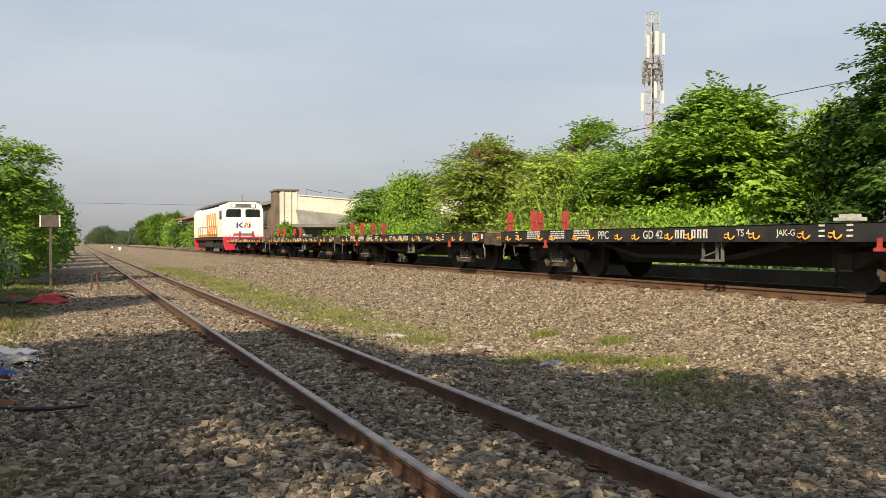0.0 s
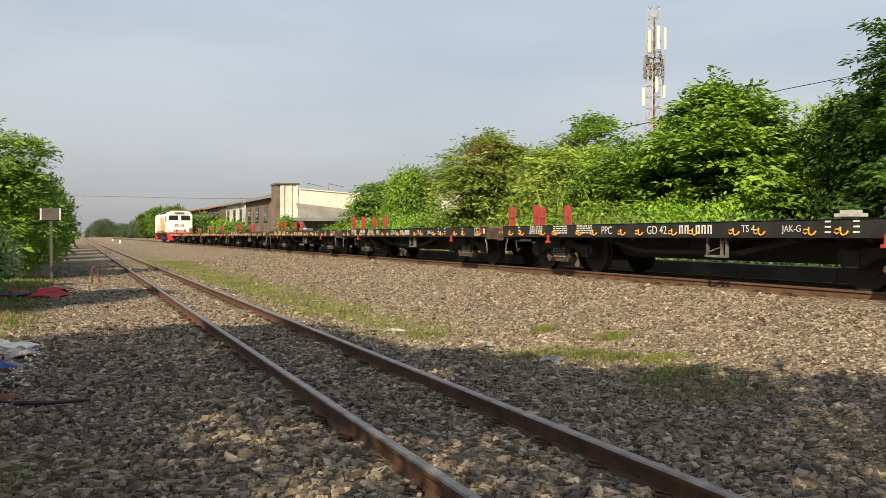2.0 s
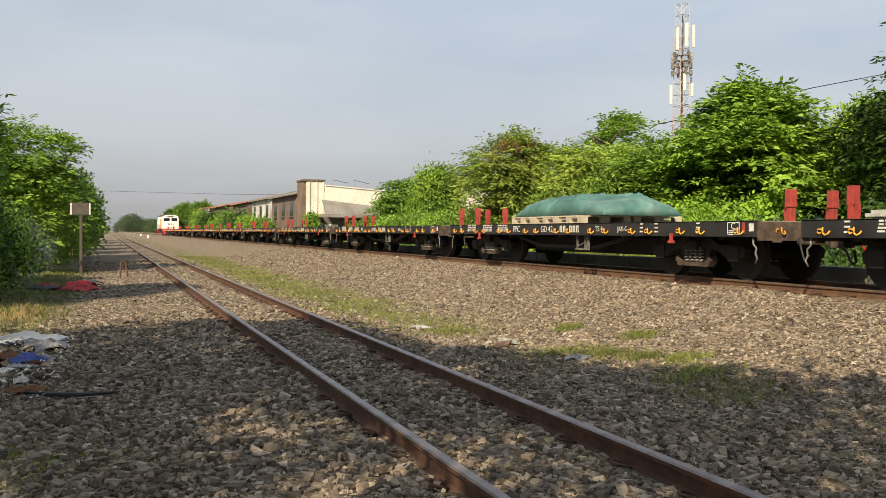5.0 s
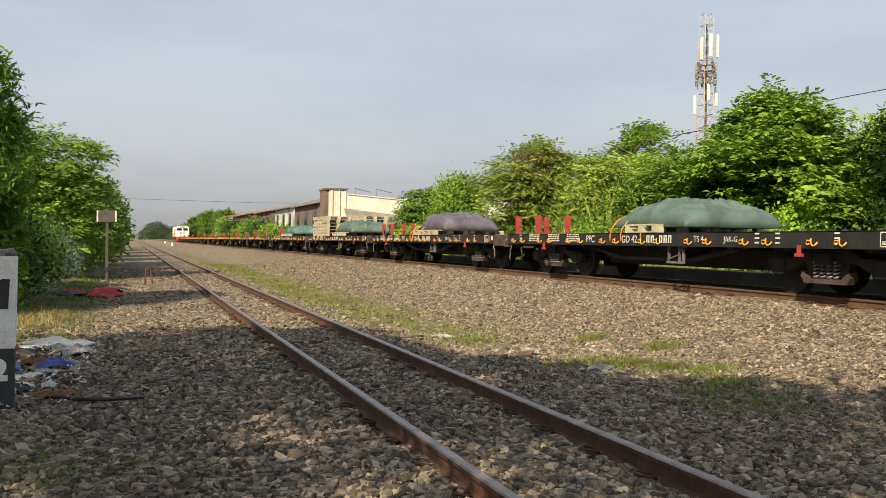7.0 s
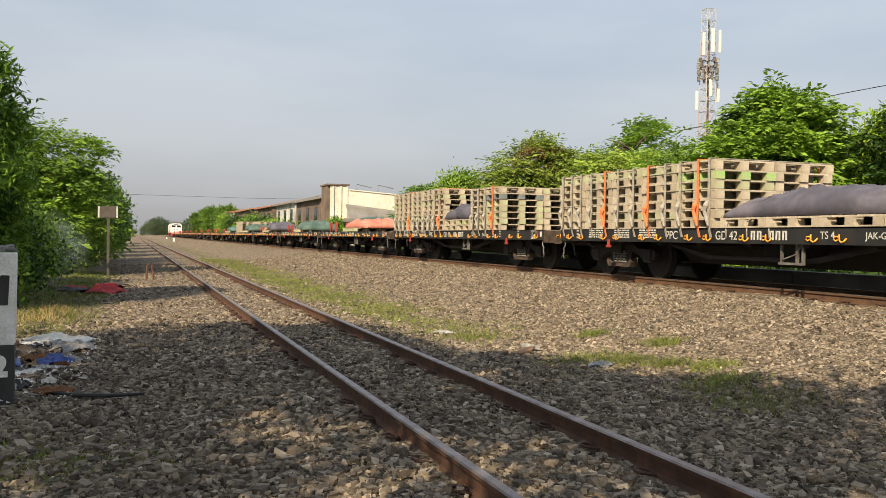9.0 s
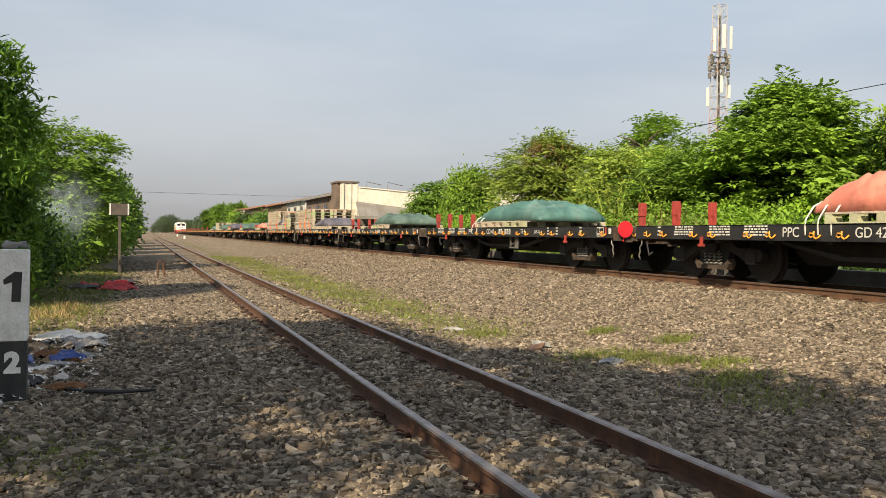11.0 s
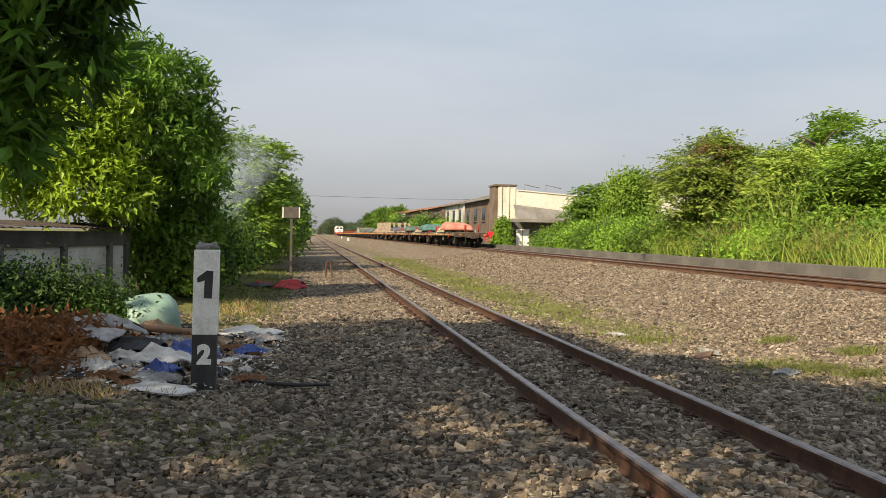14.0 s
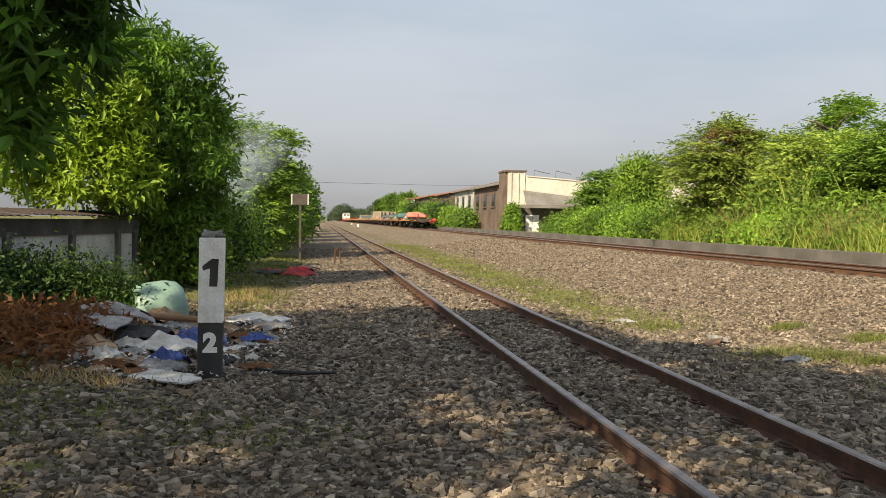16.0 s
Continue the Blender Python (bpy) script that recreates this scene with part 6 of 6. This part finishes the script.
def rag(name, label, x, y, sx, sy, h, material, seed, rz=0.0, category="rubbish", z=None):
    """A crumpled sheet lying on the ground."""
    rng = np.random.default_rng(seed)
    n = 11
    u, v = np.meshgrid(np.linspace(-1, 1, n), np.linspace(-1, 1, n), indexing="ij")
    px = u * sx * (1 + 0.18 * np.sin(3 * v + seed)) / 2
    py = v * sy * (1 + 0.18 * np.sin(3.4 * u + 2 * seed)) / 2
    r = np.clip(1.05 - (u ** 2 + v ** 2) * 0.5, 0.03, 1)
    fold = 0.10 * rng.random(u.shape)
    for k in range(5):
        a, f = rng.uniform(0, 6.28), rng.uniform(2.0, 7.0)
        fold += rng.uniform(0.06, 0.22) * (1 - np.abs(np.sin(f * (u * math.cos(a) + v * math.sin(a)) + rng.uniform(0, 6.28))))
    pz = 1.3 * h * r * (0.25 + fold)
    bt = Build()
    top = np.stack([px, py, pz], -1).reshape(-1, 3)
    bot = top.copy()
    bot[:, 2] -= 0.012
    N = n * n
    fs = []
    for i in range(n - 1):
        for j in range(n - 1):
            q = (i * n + j, (i + 1) * n + j, (i + 1) * n + j + 1, i * n + j + 1)
            fs += [q, tuple(N + k for k in reversed(q))]
    bt.add(np.concatenate([top, bot]), fs)
    gz = float(ground_z(x, y)) if z is None else z
    return thing(name, label, category, pose(x, y, gz + 0.01, 0, 0, rz), "rubbish heap", data=bt, material=material)


rub = random.Random(12)
KINDS = ((GREY_RAG, "crumpled grey cloth in a rubbish heap"), (WHITE_RAG, "dirty white plastic sheet in a rubbish heap"), (TAN_RAG, "tan sacking in a rubbish heap"), (DARK_RAG, "dark cloth in a rubbish heap"), (DEAD_LEAF, "brown rotting litter in a rubbish heap"))
for i in range(260):
    x = rub.uniform(-3.9, -1.25) if i < 190 else rub.uniform(-1.9, -0.55)
    y = rub.uniform(7.3, 10.6) if i < 190 else rub.uniform(8.0, 11.6)
    mt, lb = KINDS[rub.choice((0, 0, 1, 2, 2, 3, 4))]
    s = rub.uniform(0.10, 0.36)
    rag("rubbish", lb, x, y, s, s * rub.uniform(0.5, 1.1), rub.uniform(0.03, 0.10), mt, 100 + i, rub.uniform(0, 360))
rag("plastic_sheet", "bright blue plastic sheet in a rubbish heap", -1.62, 8.9, 0.62, 0.42, 0.10, BLUE_CLOTH, 5, 20)
rag("plastic_sheet", "bright blue plastic sheet in a rubbish heap", -1.42, 7.85, 0.24, 0.34, 0.16, BLUE_CLOTH, 6, 60)
rag("plastic_sheet", "white plastic sheet in a rubbish heap", -1.75, 8.35, 0.70, 0.22, 0.12, WHITE_RAG, 7, -20)
rag("plastic_sheet", "pale grey plastic sheet in a rubbish heap", -2.4, 8.6, 0.9, 0.45, 0.20, GREY_RAG, 8, 10)
for x, y, sx, sy, h, mt, lb, sd, rz in ((-2.35, 9.5, 0.85, 0.5, 0.26, GREY_RAG, "striped grey cloth bundle in a rubbish heap", 11, 15), (-1.5, 8.35, 0.55, 0.36, 0.22, WHITE_RAG, "folded white sheet in a rubbish heap", 12, -35),
                                        (-1.86, 8.7, 0.62, 0.4, 0.18, DARK_RAG, "dark grey cloth in a rubbish heap", 13, 10), (-0.85, 11.3, 0.75, 0.3, 0.14, WHITE_RAG, "dirty white sheet in a rubbish heap", 14, -20),
                                        (-1.35, 9.2, 0.5, 0.4, 0.20, BLUE_CLOTH, "bright blue plastic sheet in a rubbish heap", 15, 40), (-2.1, 8.0, 0.4, 0.35, 0.16, TAN_RAG, "tan sacking in a rubbish heap", 16, 5),
                                        (-1.95, 7.75, 0.32, 0.26, 0.14, WHITE_RAG, "crumpled white bag in a rubbish heap", 17, 60), (-0.62, 10.6, 0.45, 0.3, 0.14, GREY_RAG, "crumpled grey cloth in a rubbish heap", 18, 30),
                                        (-2.0, 10.6, 0.6, 0.5, 0.24, TAN_RAG, "torn brown cardboard in a rubbish heap", 19, 25), (-0.75, 9.5, 0.35, 0.3, 0.12, BLUE_CLOTH, "dark blue cloth in a rubbish heap", 20, 0)):
    rag("rubbish", lb, x, y, sx, sy, h, mt, sd, rz)
rag("plastic_sheet", "speckled pale sheet on the ground", -1.45, 7.2, 0.8, 0.34, 0.05, WHITE_RAG, 9, -12)
for i in range(9):
    rag("red_cloth", "crumpled red cloth on the bank", -0.95 + rub.uniform(-0.55, 0.55), 22.3 + rub.uniform(-1.3, 1.3), rub.uniform(0.4, 0.9), rub.uniform(0.3, 0.7), 0.14, RED_CLOTH if i < 6 else DARK_RAG, 300 + i, rub.uniform(0, 360))


def tank():
    """A domed mint plastic tub lying on its side."""
    b = Build()
    n, rings = 20, ((0.0, 0.32), (0.04, 0.36), (0.2, 0.37), (0.42, 0.35), (0.55, 0.30), (0.62, 0.20), (0.64, 0.0))
    vs = [(r * math.cos(2 * math.pi * i / n), r * math.sin(2 * math.pi * i / n), h) for h, r in rings for i in range(n)]
    fs = [(k * n + i, k * n + (i + 1) % n, (k + 1) * n + (i + 1) % n, (k + 1) * n + i) for k in range(len(rings) - 1) for i in range(n)] + [tuple(range(n - 1, -1, -1))]
    b.add(vs, fs)
    return thing("plastic_tub", "mint green plastic tub lying on its side in the rubbish", "tub", pose(-2.42, 11.5, 0.13, 0, 78, 12), data=b, material=MINT, smooth=True)


tank()
pole = Build()
pole.tube([(-2.75, 10.1, 0.34), (-2.1, 10.05, 0.27), (-1.15, 10.0, 0.20)], [0.045, 0.042, 0.036], 8)
thing("bamboo_pole", "dry brown bamboo pole across the rubbish heap", "pole", data=pole, material=BAMBOO, smooth=True)
hose = Build()
hose.tube([(-0.62, 7.70, 0.05), (-0.45, 7.55, 0.05), (-0.2, 7.48, 0.045), (0.08, 7.52, 0.04)], [0.012, 0.018, 0.018, 0.012], 7)
thing("rubber_strip", "curved black rubber strip on the gravel", "rubber strip", data=hose, material=RUBBER, smooth=True)
iron = Build()
iron.tube([(0.36, 26.5, 0), (0.38, 26.5, 0.45), (0.50, 26.6, 0.52), (0.56, 26.5, 0.0)], 0.03, 6)
thing("iron_stake", "bent rusty iron bar in the ballast", "iron bar", data=iron, material=RUST)
b = Build()
b.prism([(-0.13, -0.07), (0.05, -0.10), (0.15, 0.0), (0.04, 0.09), (-0.12, 0.06)], 0.0, 0.055, "z", m=Matrix.Rotation(0.22, 4, "Y"))
thing("concrete_piece", "broken pale concrete piece on the gravel", "concrete piece", pose(4.75, 9.75, float(ground_z(4.75, 9.75)) + 0.03, 0, 0, 30), data=b, material=PALE_CONCRETE)
b = Build()
b.prism([(-0.17, -0.05), (0.02, -0.07), (0.19, 0.01), (0.05, 0.06), (-0.13, 0.04)], 0.0, 0.025, "z", m=Matrix.Rotation(-0.15, 4, "Y"))
thing("wooden_chip", "flat splintered wooden board piece on the gravel", "board piece", pose(4.52, 9.42, float(ground_z(4.52, 9.42)) + 0.04, 8, 0, 25), data=b, material=BAMBOO)
rag("plastic_bag", "crumpled pale plastic bag on the gravel", 4.25, 11.7, 0.34, 0.24, 0.06, GREY_RAG, 41, 10)
rag("plastic_bag", "crumpled pale plastic bag on the gravel", 4.9, 8.25, 0.38, 0.22, 0.05, GREY_RAG, 42, 40)
for i, (x, y) in enumerate(((18.3, 18.9), (19.4, 18.9), (20.6, 18.6), (21.8, 18.2))):
    rag("blue_sheet", "dark blue plastic sheet over a heap under the trees", x, y, 1.9, 1.2, 1.25 + 0.1 * (i % 2), BLUE_CLOTH, 50 + i, 40 * i, z=0.6)
b = Build()
b.box(-0.10, 0.10, -0.10, 0.10, 0, 0.95), b.box(-0.25, 0.25, -0.2, 0.2, 0.95, 1.02, bevel=0.01), b.box(-0.16, 0.16, -0.14, 0.14, 1.02, 1.09, bevel=0.01)
thing("concrete_post", "short capped concrete post behind the platform edge", "post", pose(14.4, 12.55, 0.80), data=b, material=PALE_CONCRETE)
shed = thing("shed", "low dark shed with a pale sheet roof among the trees", "shed")
part("wall", Build().box(21.5, 26, 19.8, 23, 0.5, 1.9), BROWN_WALL, shed)
part("roof", Build().box(19.9, 26.3, 19.2, 23.3, 1.95, 2.03, m=Matrix.Rotation(0.01, 4, "Y")), ZINC, shed)


def smoke_material():
    """Thin blue-grey smoke, thicker in the middle of a puff and wispy towards its rim."""
    m = bpy.data.materials.new("thin_smoke")
    m.use_nodes = True
    n, l = m.node_tree.nodes, m.node_tree.links
    b = n["Principled BSDF"]
    b.inputs["Base Color"].default_value = (0.42, 0.52, 0.66, 1)
    b.inputs["Roughness"].default_value = 1.0
    tc = n.new("ShaderNodeTexCoord")
    ln = n.new("ShaderNodeVectorMath")
    ln.operation = "LENGTH"
    l.new(tc.outputs["Object"], ln.inputs[0])
    fade = n.new("ShaderNodeMapRange")
    fade.interpolation_type = "SMOOTHSTEP"
    fade.inputs["From Min"].default_value, fade.inputs["From Max"].default_value = 0.98, 0.1
    fade.inputs["To Min"].default_value, fade.inputs["To Max"].default_value = 0.0, 0.24
    l.new(ln.outputs["Value"], fade.inputs["Value"])
    no = n.new("ShaderNodeTexNoise")
    no.inputs["Scale"].default_value, no.inputs["Detail"].default_value = 2.2, 5.0
    l.new(tc.outputs["Object"], no.inputs["Vector"])
    mr = n.new("ShaderNodeMapRange")
    mr.inputs["From Min"].default_value, mr.inputs["From Max"].default_value = 0.35, 0.65
    l.new(no.outputs["Fac"], mr.inputs["Value"])
    mu = n.new("ShaderNodeMath")
    mu.operation = "MULTIPLY"
    l.new(fade.outputs["Result"], mu.inputs[0])
    l.new(mr.outputs["Result"], mu.inputs[1])
    l.new(mu.outputs[0], b.inputs["Alpha"])
    return m


SMOKE = smoke_material()
PUFFS = []
for i, (x, y, z, sx, sz) in enumerate(((-2.55, 21.6, 2.0, 1.0, 1.1), (-2.15, 22.0, 2.6, 1.15, 1.2), (-1.75, 22.4, 3.1, 0.95, 1.0))):
    b = Build()
    nn, rings = 20, 6
    vs = [(0, -0.06, 0), (0, 0.06, 0)]
    for s in (-1, 1):
        for r in range(1, rings + 1):
            q = r / rings
            vs += [(sx * q * math.cos(2 * math.pi * k / nn), s * 0.06 * math.sqrt(max(1 - q * q, 0.0)), sz * q * math.sin(2 * math.pi * k / nn)) for k in range(nn)]
    fs = []
    for s in (0, 1):
        o = 2 + s * rings * nn
        fs += [(s, o + k, o + (k + 1) % nn) for k in range(nn)]
        fs += [(o + r * nn + k, o + r * nn + (k + 1) % nn, o + (r + 1) * nn + (k + 1) % nn, o + (r + 1) * nn + k) for r in range(rings - 1) for k in range(nn)]
    b.add(vs, fs)
    p = thing("smoke_puff", "thin blue-grey smoke drifting before the trees", "smoke", pose(x, y, z), "drifting smoke", data=b, material=SMOKE, smooth=True)
    PUFFS.append((p, x, y, z))

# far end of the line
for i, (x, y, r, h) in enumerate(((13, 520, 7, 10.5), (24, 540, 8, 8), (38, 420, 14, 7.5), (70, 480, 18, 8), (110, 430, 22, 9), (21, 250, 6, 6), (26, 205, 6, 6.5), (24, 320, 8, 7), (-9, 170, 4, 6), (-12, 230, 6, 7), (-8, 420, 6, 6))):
    tree("distant_tree", "distant tree along the line, its green leaves greyed for haze", (x, y, 0), (x, y, h * 0.6), 0.3, 6, r * 0.4, [
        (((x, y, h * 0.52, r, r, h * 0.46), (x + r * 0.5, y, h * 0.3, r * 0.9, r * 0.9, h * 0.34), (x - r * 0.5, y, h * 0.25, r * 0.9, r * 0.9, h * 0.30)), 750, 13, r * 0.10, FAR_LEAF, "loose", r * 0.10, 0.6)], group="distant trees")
for i, (x, y) in enumerate(((15.5, 176), (16.5, 188), (17.5, 205), (15.0, 150), (13.4, 163), (14.2, 200))):
    tree("palm_tree", "palm and banana clump beside the houses", (x, y, 0.4), (x, y, 4.4), 0.2, 4, 1, [
        (((x, y, 4.6, 2.2, 2.2, 1.4), (x + 1, y - 1, 2.6, 2.6, 2.6, 1.6)), 420, 14, 0.7, LEAF_MID, "rosette", 0.8, 0.25)])
cable = Build()
cable.tube([(-60, 150, 8.8), (-20, 150, 7.95), (20, 150, 7.75), (70, 150, 8.6)], 0.022, 5)
thing("overhead_cable", "thin cable strung across the line", "cable", data=cable, material=RUBBER)
cable = Build()
cable.tube([(46, 75, 11.2), (56.9, 75, 13.6), (75, 75, 18.2), (100, 75, 23.6)], 0.05, 5)
thing("overhead_cable", "thin cable strung to the mast", "cable", data=cable, material=RUBBER)
for x, y, h in ((46, 75, 11.4), (100, 75, 23.8), (-60, 150, 9.0), (70, 150, 8.8)):
    b = Build()
    b.tube([(0, 0, -0.2), (0, 0, h)], [0.2, 0.12], 8)
    thing("utility_pole", "grey concrete utility pole behind the trees", "utility pole", pose(x, y, 0), data=b, material=CONCRETE)
for x, y in ((6.4, 150), (7.0, 200)):
    b = Build()
    b.box(-0.15, 0.15, -0.15, 0.15, 0, 0.55, bevel=0.02)
    thing("marker_block", "small white painted block beside the line", "marker block", pose(x, y, 0.1), data=b, material=POST_WHITE)

# ---- grass and stones ----
grng = np.random.default_rng(77)


def grass_patches(name, label, spots, n, height, material, width=0.006):
    s = np.array(spots, float)
    k = grng.integers(0, len(s), n)
    x = s[k, 0] + grng.normal(size=n) * s[k, 2]
    y = s[k, 1] + grng.normal(size=n) * s[k, 3]
    p = np.stack([x, y, ground_z(x, y) - 0.005], 1)
    return thing(name, label, "grass", kind="stuff", data=blades(name, grng, p, height, width, material, 0.6))


strip = [(4.3 + 0.5 * math.sin(i * 1.7), 11.5 + i * 0.95, 0.42, 0.6) for i in range(40)]
grass_patches("grass", "short yellow-green grass strip between the tracks", strip, 22000, 0.095, GRASS, 0.008)
tufts = [(5.25, 8.3, 0.16, 0.14), (5.5, 7.9, 0.12, 0.10), (5.35, 6.75, 0.22, 0.18), (5.0, 8.8, 0.25, 0.2), (5.7, 7.4, 0.12, 0.12), (6.2, 9.0, 0.12, 0.12), (5.9, 10.2, 0.1, 0.12), (5.1, 6.0, 0.3, 0.25), (4.6, 11.2, 0.2, 0.2)]
grass_patches("grass", "green weed tufts on the ballast slope", tufts, 3600, 0.11, GRASS)
grass_patches("grass", "low mossy grass in the foreground verge", [(-1.6, 6.0, 0.5, 0.35), (-0.9, 5.7, 0.3, 0.3), (-2.1, 6.5, 0.4, 0.3), (-0.3, 5.5, 0.3, 0.25)], 5200, 0.045, GRASS, 0.006)
grass_patches("grass", "weedy grass on the left bank", [(-1.2, 12.5 + i * 1.4, 0.35, 0.6) for i in range(14)], 5200, 0.12, GRASS, 0.008)
grass_patches("dry_grass", "dry straw-coloured stalks on the bank and heap", [(-1.35, 14.4, 0.2, 0.4), (-1.3, 16.0, 0.2, 0.5), (-1.9, 6.95, 0.35, 0.12)], 700, 0.16, STRAW, 0.006)
n = 2600
dx, dy = grng.uniform(-3.7, -2.15, n) + 0.1 * grng.normal(size=n), grng.normal(size=n) * 0.6 + 8.3
dead = leaf_mesh("dead_leaves", np.stack([dx, dy, ground_z(dx, dy) + grng.random(n) * 0.22], 1), grng.normal(size=(n, 3)), grng.normal(size=(n, 3)) * 0.5 + np.array([0, 0, 1.0]), grng.uniform(0.08, 0.17, n), grng.uniform(0.03, 0.05, n), DEAD_LEAF)
thing("dead_leaves", "heap of dead brown leaves", "leaves", kind="stuff", data=dead)

ICO_V = unit(np.array([(0, 0, 1)] + [(0.894 * math.cos(a * 1.2566), 0.894 * math.sin(a * 1.2566), 0.447) for a in range(5)] + [(0.894 * math.cos(a * 1.2566 + 0.628), 0.894 * math.sin(a * 1.2566 + 0.628), -0.447) for a in range(5)] + [(0, 0, -1)]))
ICO_F = np.array([(0, 1 + a, 1 + (a + 1) % 5) for a in range(5)] + [(1 + a, 6 + a, 1 + (a + 1) % 5) for a in range(5)] + [(6 + a, 6 + (a + 1) % 5, 1 + (a + 1) % 5) for a in range(5)] + [(11, 6 + (a + 1) % 5, 6 + a) for a in range(5)])


BLOCK_V = unit(np.array([(x, y, z) for z in (-1, 1) for y in (-1, 1) for x in (-1, 1)], float)) * np.array([1.1, 1.0, 0.9])
BLOCK_F = np.array([(0, 2, 3), (0, 3, 1), (4, 5, 7), (4, 7, 6), (0, 1, 5), (0, 5, 4), (2, 6, 7), (2, 7, 3), (0, 4, 6), (0, 6, 2), (1, 3, 7), (1, 7, 5)])


def stones(x, y, size, shape, faces):
    """Crushed stones, each an uneven faceted lump half bedded in the ground."""
    n = len(x)
    v = shape[None] * (1 + 0.28 * grng.normal(size=(n, len(shape), 1)).clip(-1.5, 1.5))
    v = v * (size[:, None, None] * np.stack([grng.uniform(0.8, 1.3, n), grng.uniform(0.7, 1.05, n), grng.uniform(0.6, 0.95, n)], 1)[:, None, :])
    a = grng.uniform(0, 6.283, n)
    tl = grng.normal(size=n) * 0.35
    c, s, ct, st = np.cos(a)[:, None], np.sin(a)[:, None], np.cos(tl)[:, None], np.sin(tl)[:, None]
    vx, vz = v[..., 0] * ct - v[..., 2] * st, v[..., 0] * st + v[..., 2] * ct
    vy = v[..., 1]
    w = np.stack([vx * c - vy * s + x[:, None], vx * s + vy * c + y[:, None], vz + (ground_z(x, y) + size * 0.30)[:, None]], -1)
    t = (np.arange(n)[:, None, None] * len(shape) + faces[None]).reshape(-1, 3)
    return w.reshape(-1, 3), t


def scatter(n, x0, x1, y0, y1, power):
    """Places thicker towards the near end, off the rails, thinner where the ground is weedy."""
    y = y0 + (y1 - y0) * grng.random(n) ** power
    x = grng.uniform(x0, x1, n)
    ok = (np.abs(x - (NEAR_X - 0.566)) > 0.085) & (np.abs(x - (NEAR_X + 0.566)) > 0.085)
    return x[ok], y[ok]


sx1, sy1 = scatter(66000, -2.4, 8.9, 3.2, 14.0, 1.4)
ss1 = np.clip(grng.lognormal(np.log(0.0225), 0.34, len(sx1)), 0.010, 0.048)
ss1 = ss1 * np.where(sx1 > 4.2, 0.74, 1.0)
v1, t1 = stones(sx1, sy1, ss1, BLOCK_V, BLOCK_F)
sx2, sy2 = scatter(36000, 2.9, 9.4, 9.0, 46.0, 1.6)
sx3, sy3 = scatter(9000, -0.9, 3.6, 14.0, 40.0, 1.3)
sx, sy = np.concatenate([sx2, sx3]), np.concatenate([sy2, sy3])
ss2 = np.clip(grng.lognormal(np.log(0.0175), 0.36, len(sx)), 0.010, 0.05) * (1 + 0.012 * np.maximum(sy - 12, 0))
v2, t2 = stones(sx, sy, ss2, BLOCK_V, BLOCK_F)
ballast = thing("ballast", "loose grey-brown crushed ballast stones on the track beds", "ballast", kind="stuff", data=fast_mesh("ballast", np.concatenate([v1, v2]), np.concatenate([t1, t2 + len(v1)]), STONE))


def single_stones():
    """The largest loose stones, one by one, on the ground near the tracks."""
    rng = random.Random(21)
    shapes = []
    for k in range(6):
        vs = ICO_V * (1 + 0.25 * np.random.default_rng(k + 60).normal(size=(12, 1)).clip(-1.4, 1.4)) * np.array([1.1, 0.85, 0.6])
        shapes.append(fast_mesh("stone", vs, ICO_F, STONE))
    for k in range(260):
        x, y = rng.uniform(-1.6, 7.5), 3.6 + 9.5 * rng.random() ** 1.4
        if abs(x - (NEAR_X - 0.566)) < 0.12 or abs(x - (NEAR_X + 0.566)) < 0.12:
            continue
        r = rng.uniform(0.026, 0.045)
        ob = part("stone", shapes[k % 6], None, ballast, m=pose(x, y, float(ground_z(x, y)) + r * 0.3, rng.uniform(-15, 15), rng.uniform(-15, 15), rng.uniform(0, 360)))
        ob.scale = (r, r, r)


single_stones()
n = 900
lx, ly = grng.uniform(-3.6, -0.4, n), grng.uniform(7.0, 11.8, n)
litter = leaf_mesh("litter", np.stack([lx, ly, ground_z(lx, ly) + 0.03 + grng.random(n) * 0.05], 1), grng.normal(size=(n, 3)) * np.array([1, 1, 0.3]), grng.normal(size=(n, 3)) * 0.4 + np.array([0, 0, 1.0]), grng.uniform(0.02, 0.07, n), grng.uniform(0.02, 0.05, n), WHITE_RAG)
thing("litter", "scraps of pale paper and plastic litter", "litter", kind="stuff", data=litter)


# ---- what moves ----
def motions():
    for ob, x, y, z, rz in MOVING:
        walk(ob, [(t, pose(x, y + train_s(t), z, 0, 0, rz)) for t in TIMES])
    # smoke drifts up from a fire behind the bushes
    def rise(t):
        u = min(max((t - 8.0) / 6.0, 0.0), 1.0)
        return 1 - u * u * (3 - 2 * u)
    for p, x, y, z in PUFFS:
        walk(p, [(t, pose(x - 0.02 * (16 - t), y, z - 2.3 * rise(t), 0, 2.0 * math.sin(t))) for t in range(0, 17, 2)])
    # wheels roll with the train: a row for each thirtieth of a second, alike on all wagons
    steps = [i / FPS for i in range(16 * FPS + 1)]
    rolled = {}
    for ob, x, y, z, rz in MOVING:
        for wheels in [o for o in ob.children_recursive if o.name.startswith("wheelset")]:
            p = wheels.matrix_basis.translation.copy()
            if round(p.y, 2) not in rolled:
                walk(wheels, [(t, pose(p.x, p.y, p.z, -math.degrees(train_s(t) / WHEEL_R))) for t in steps])
                rolled[round(p.y, 2)] = wheels.animation_data
            else:
                wheels.rotation_mode = "QUATERNION"
                keys = wheels.animation_data_create()
                keys.action = rolled[round(p.y, 2)].action
                keys.action_slot = rolled[round(p.y, 2)].action_slot


motions()
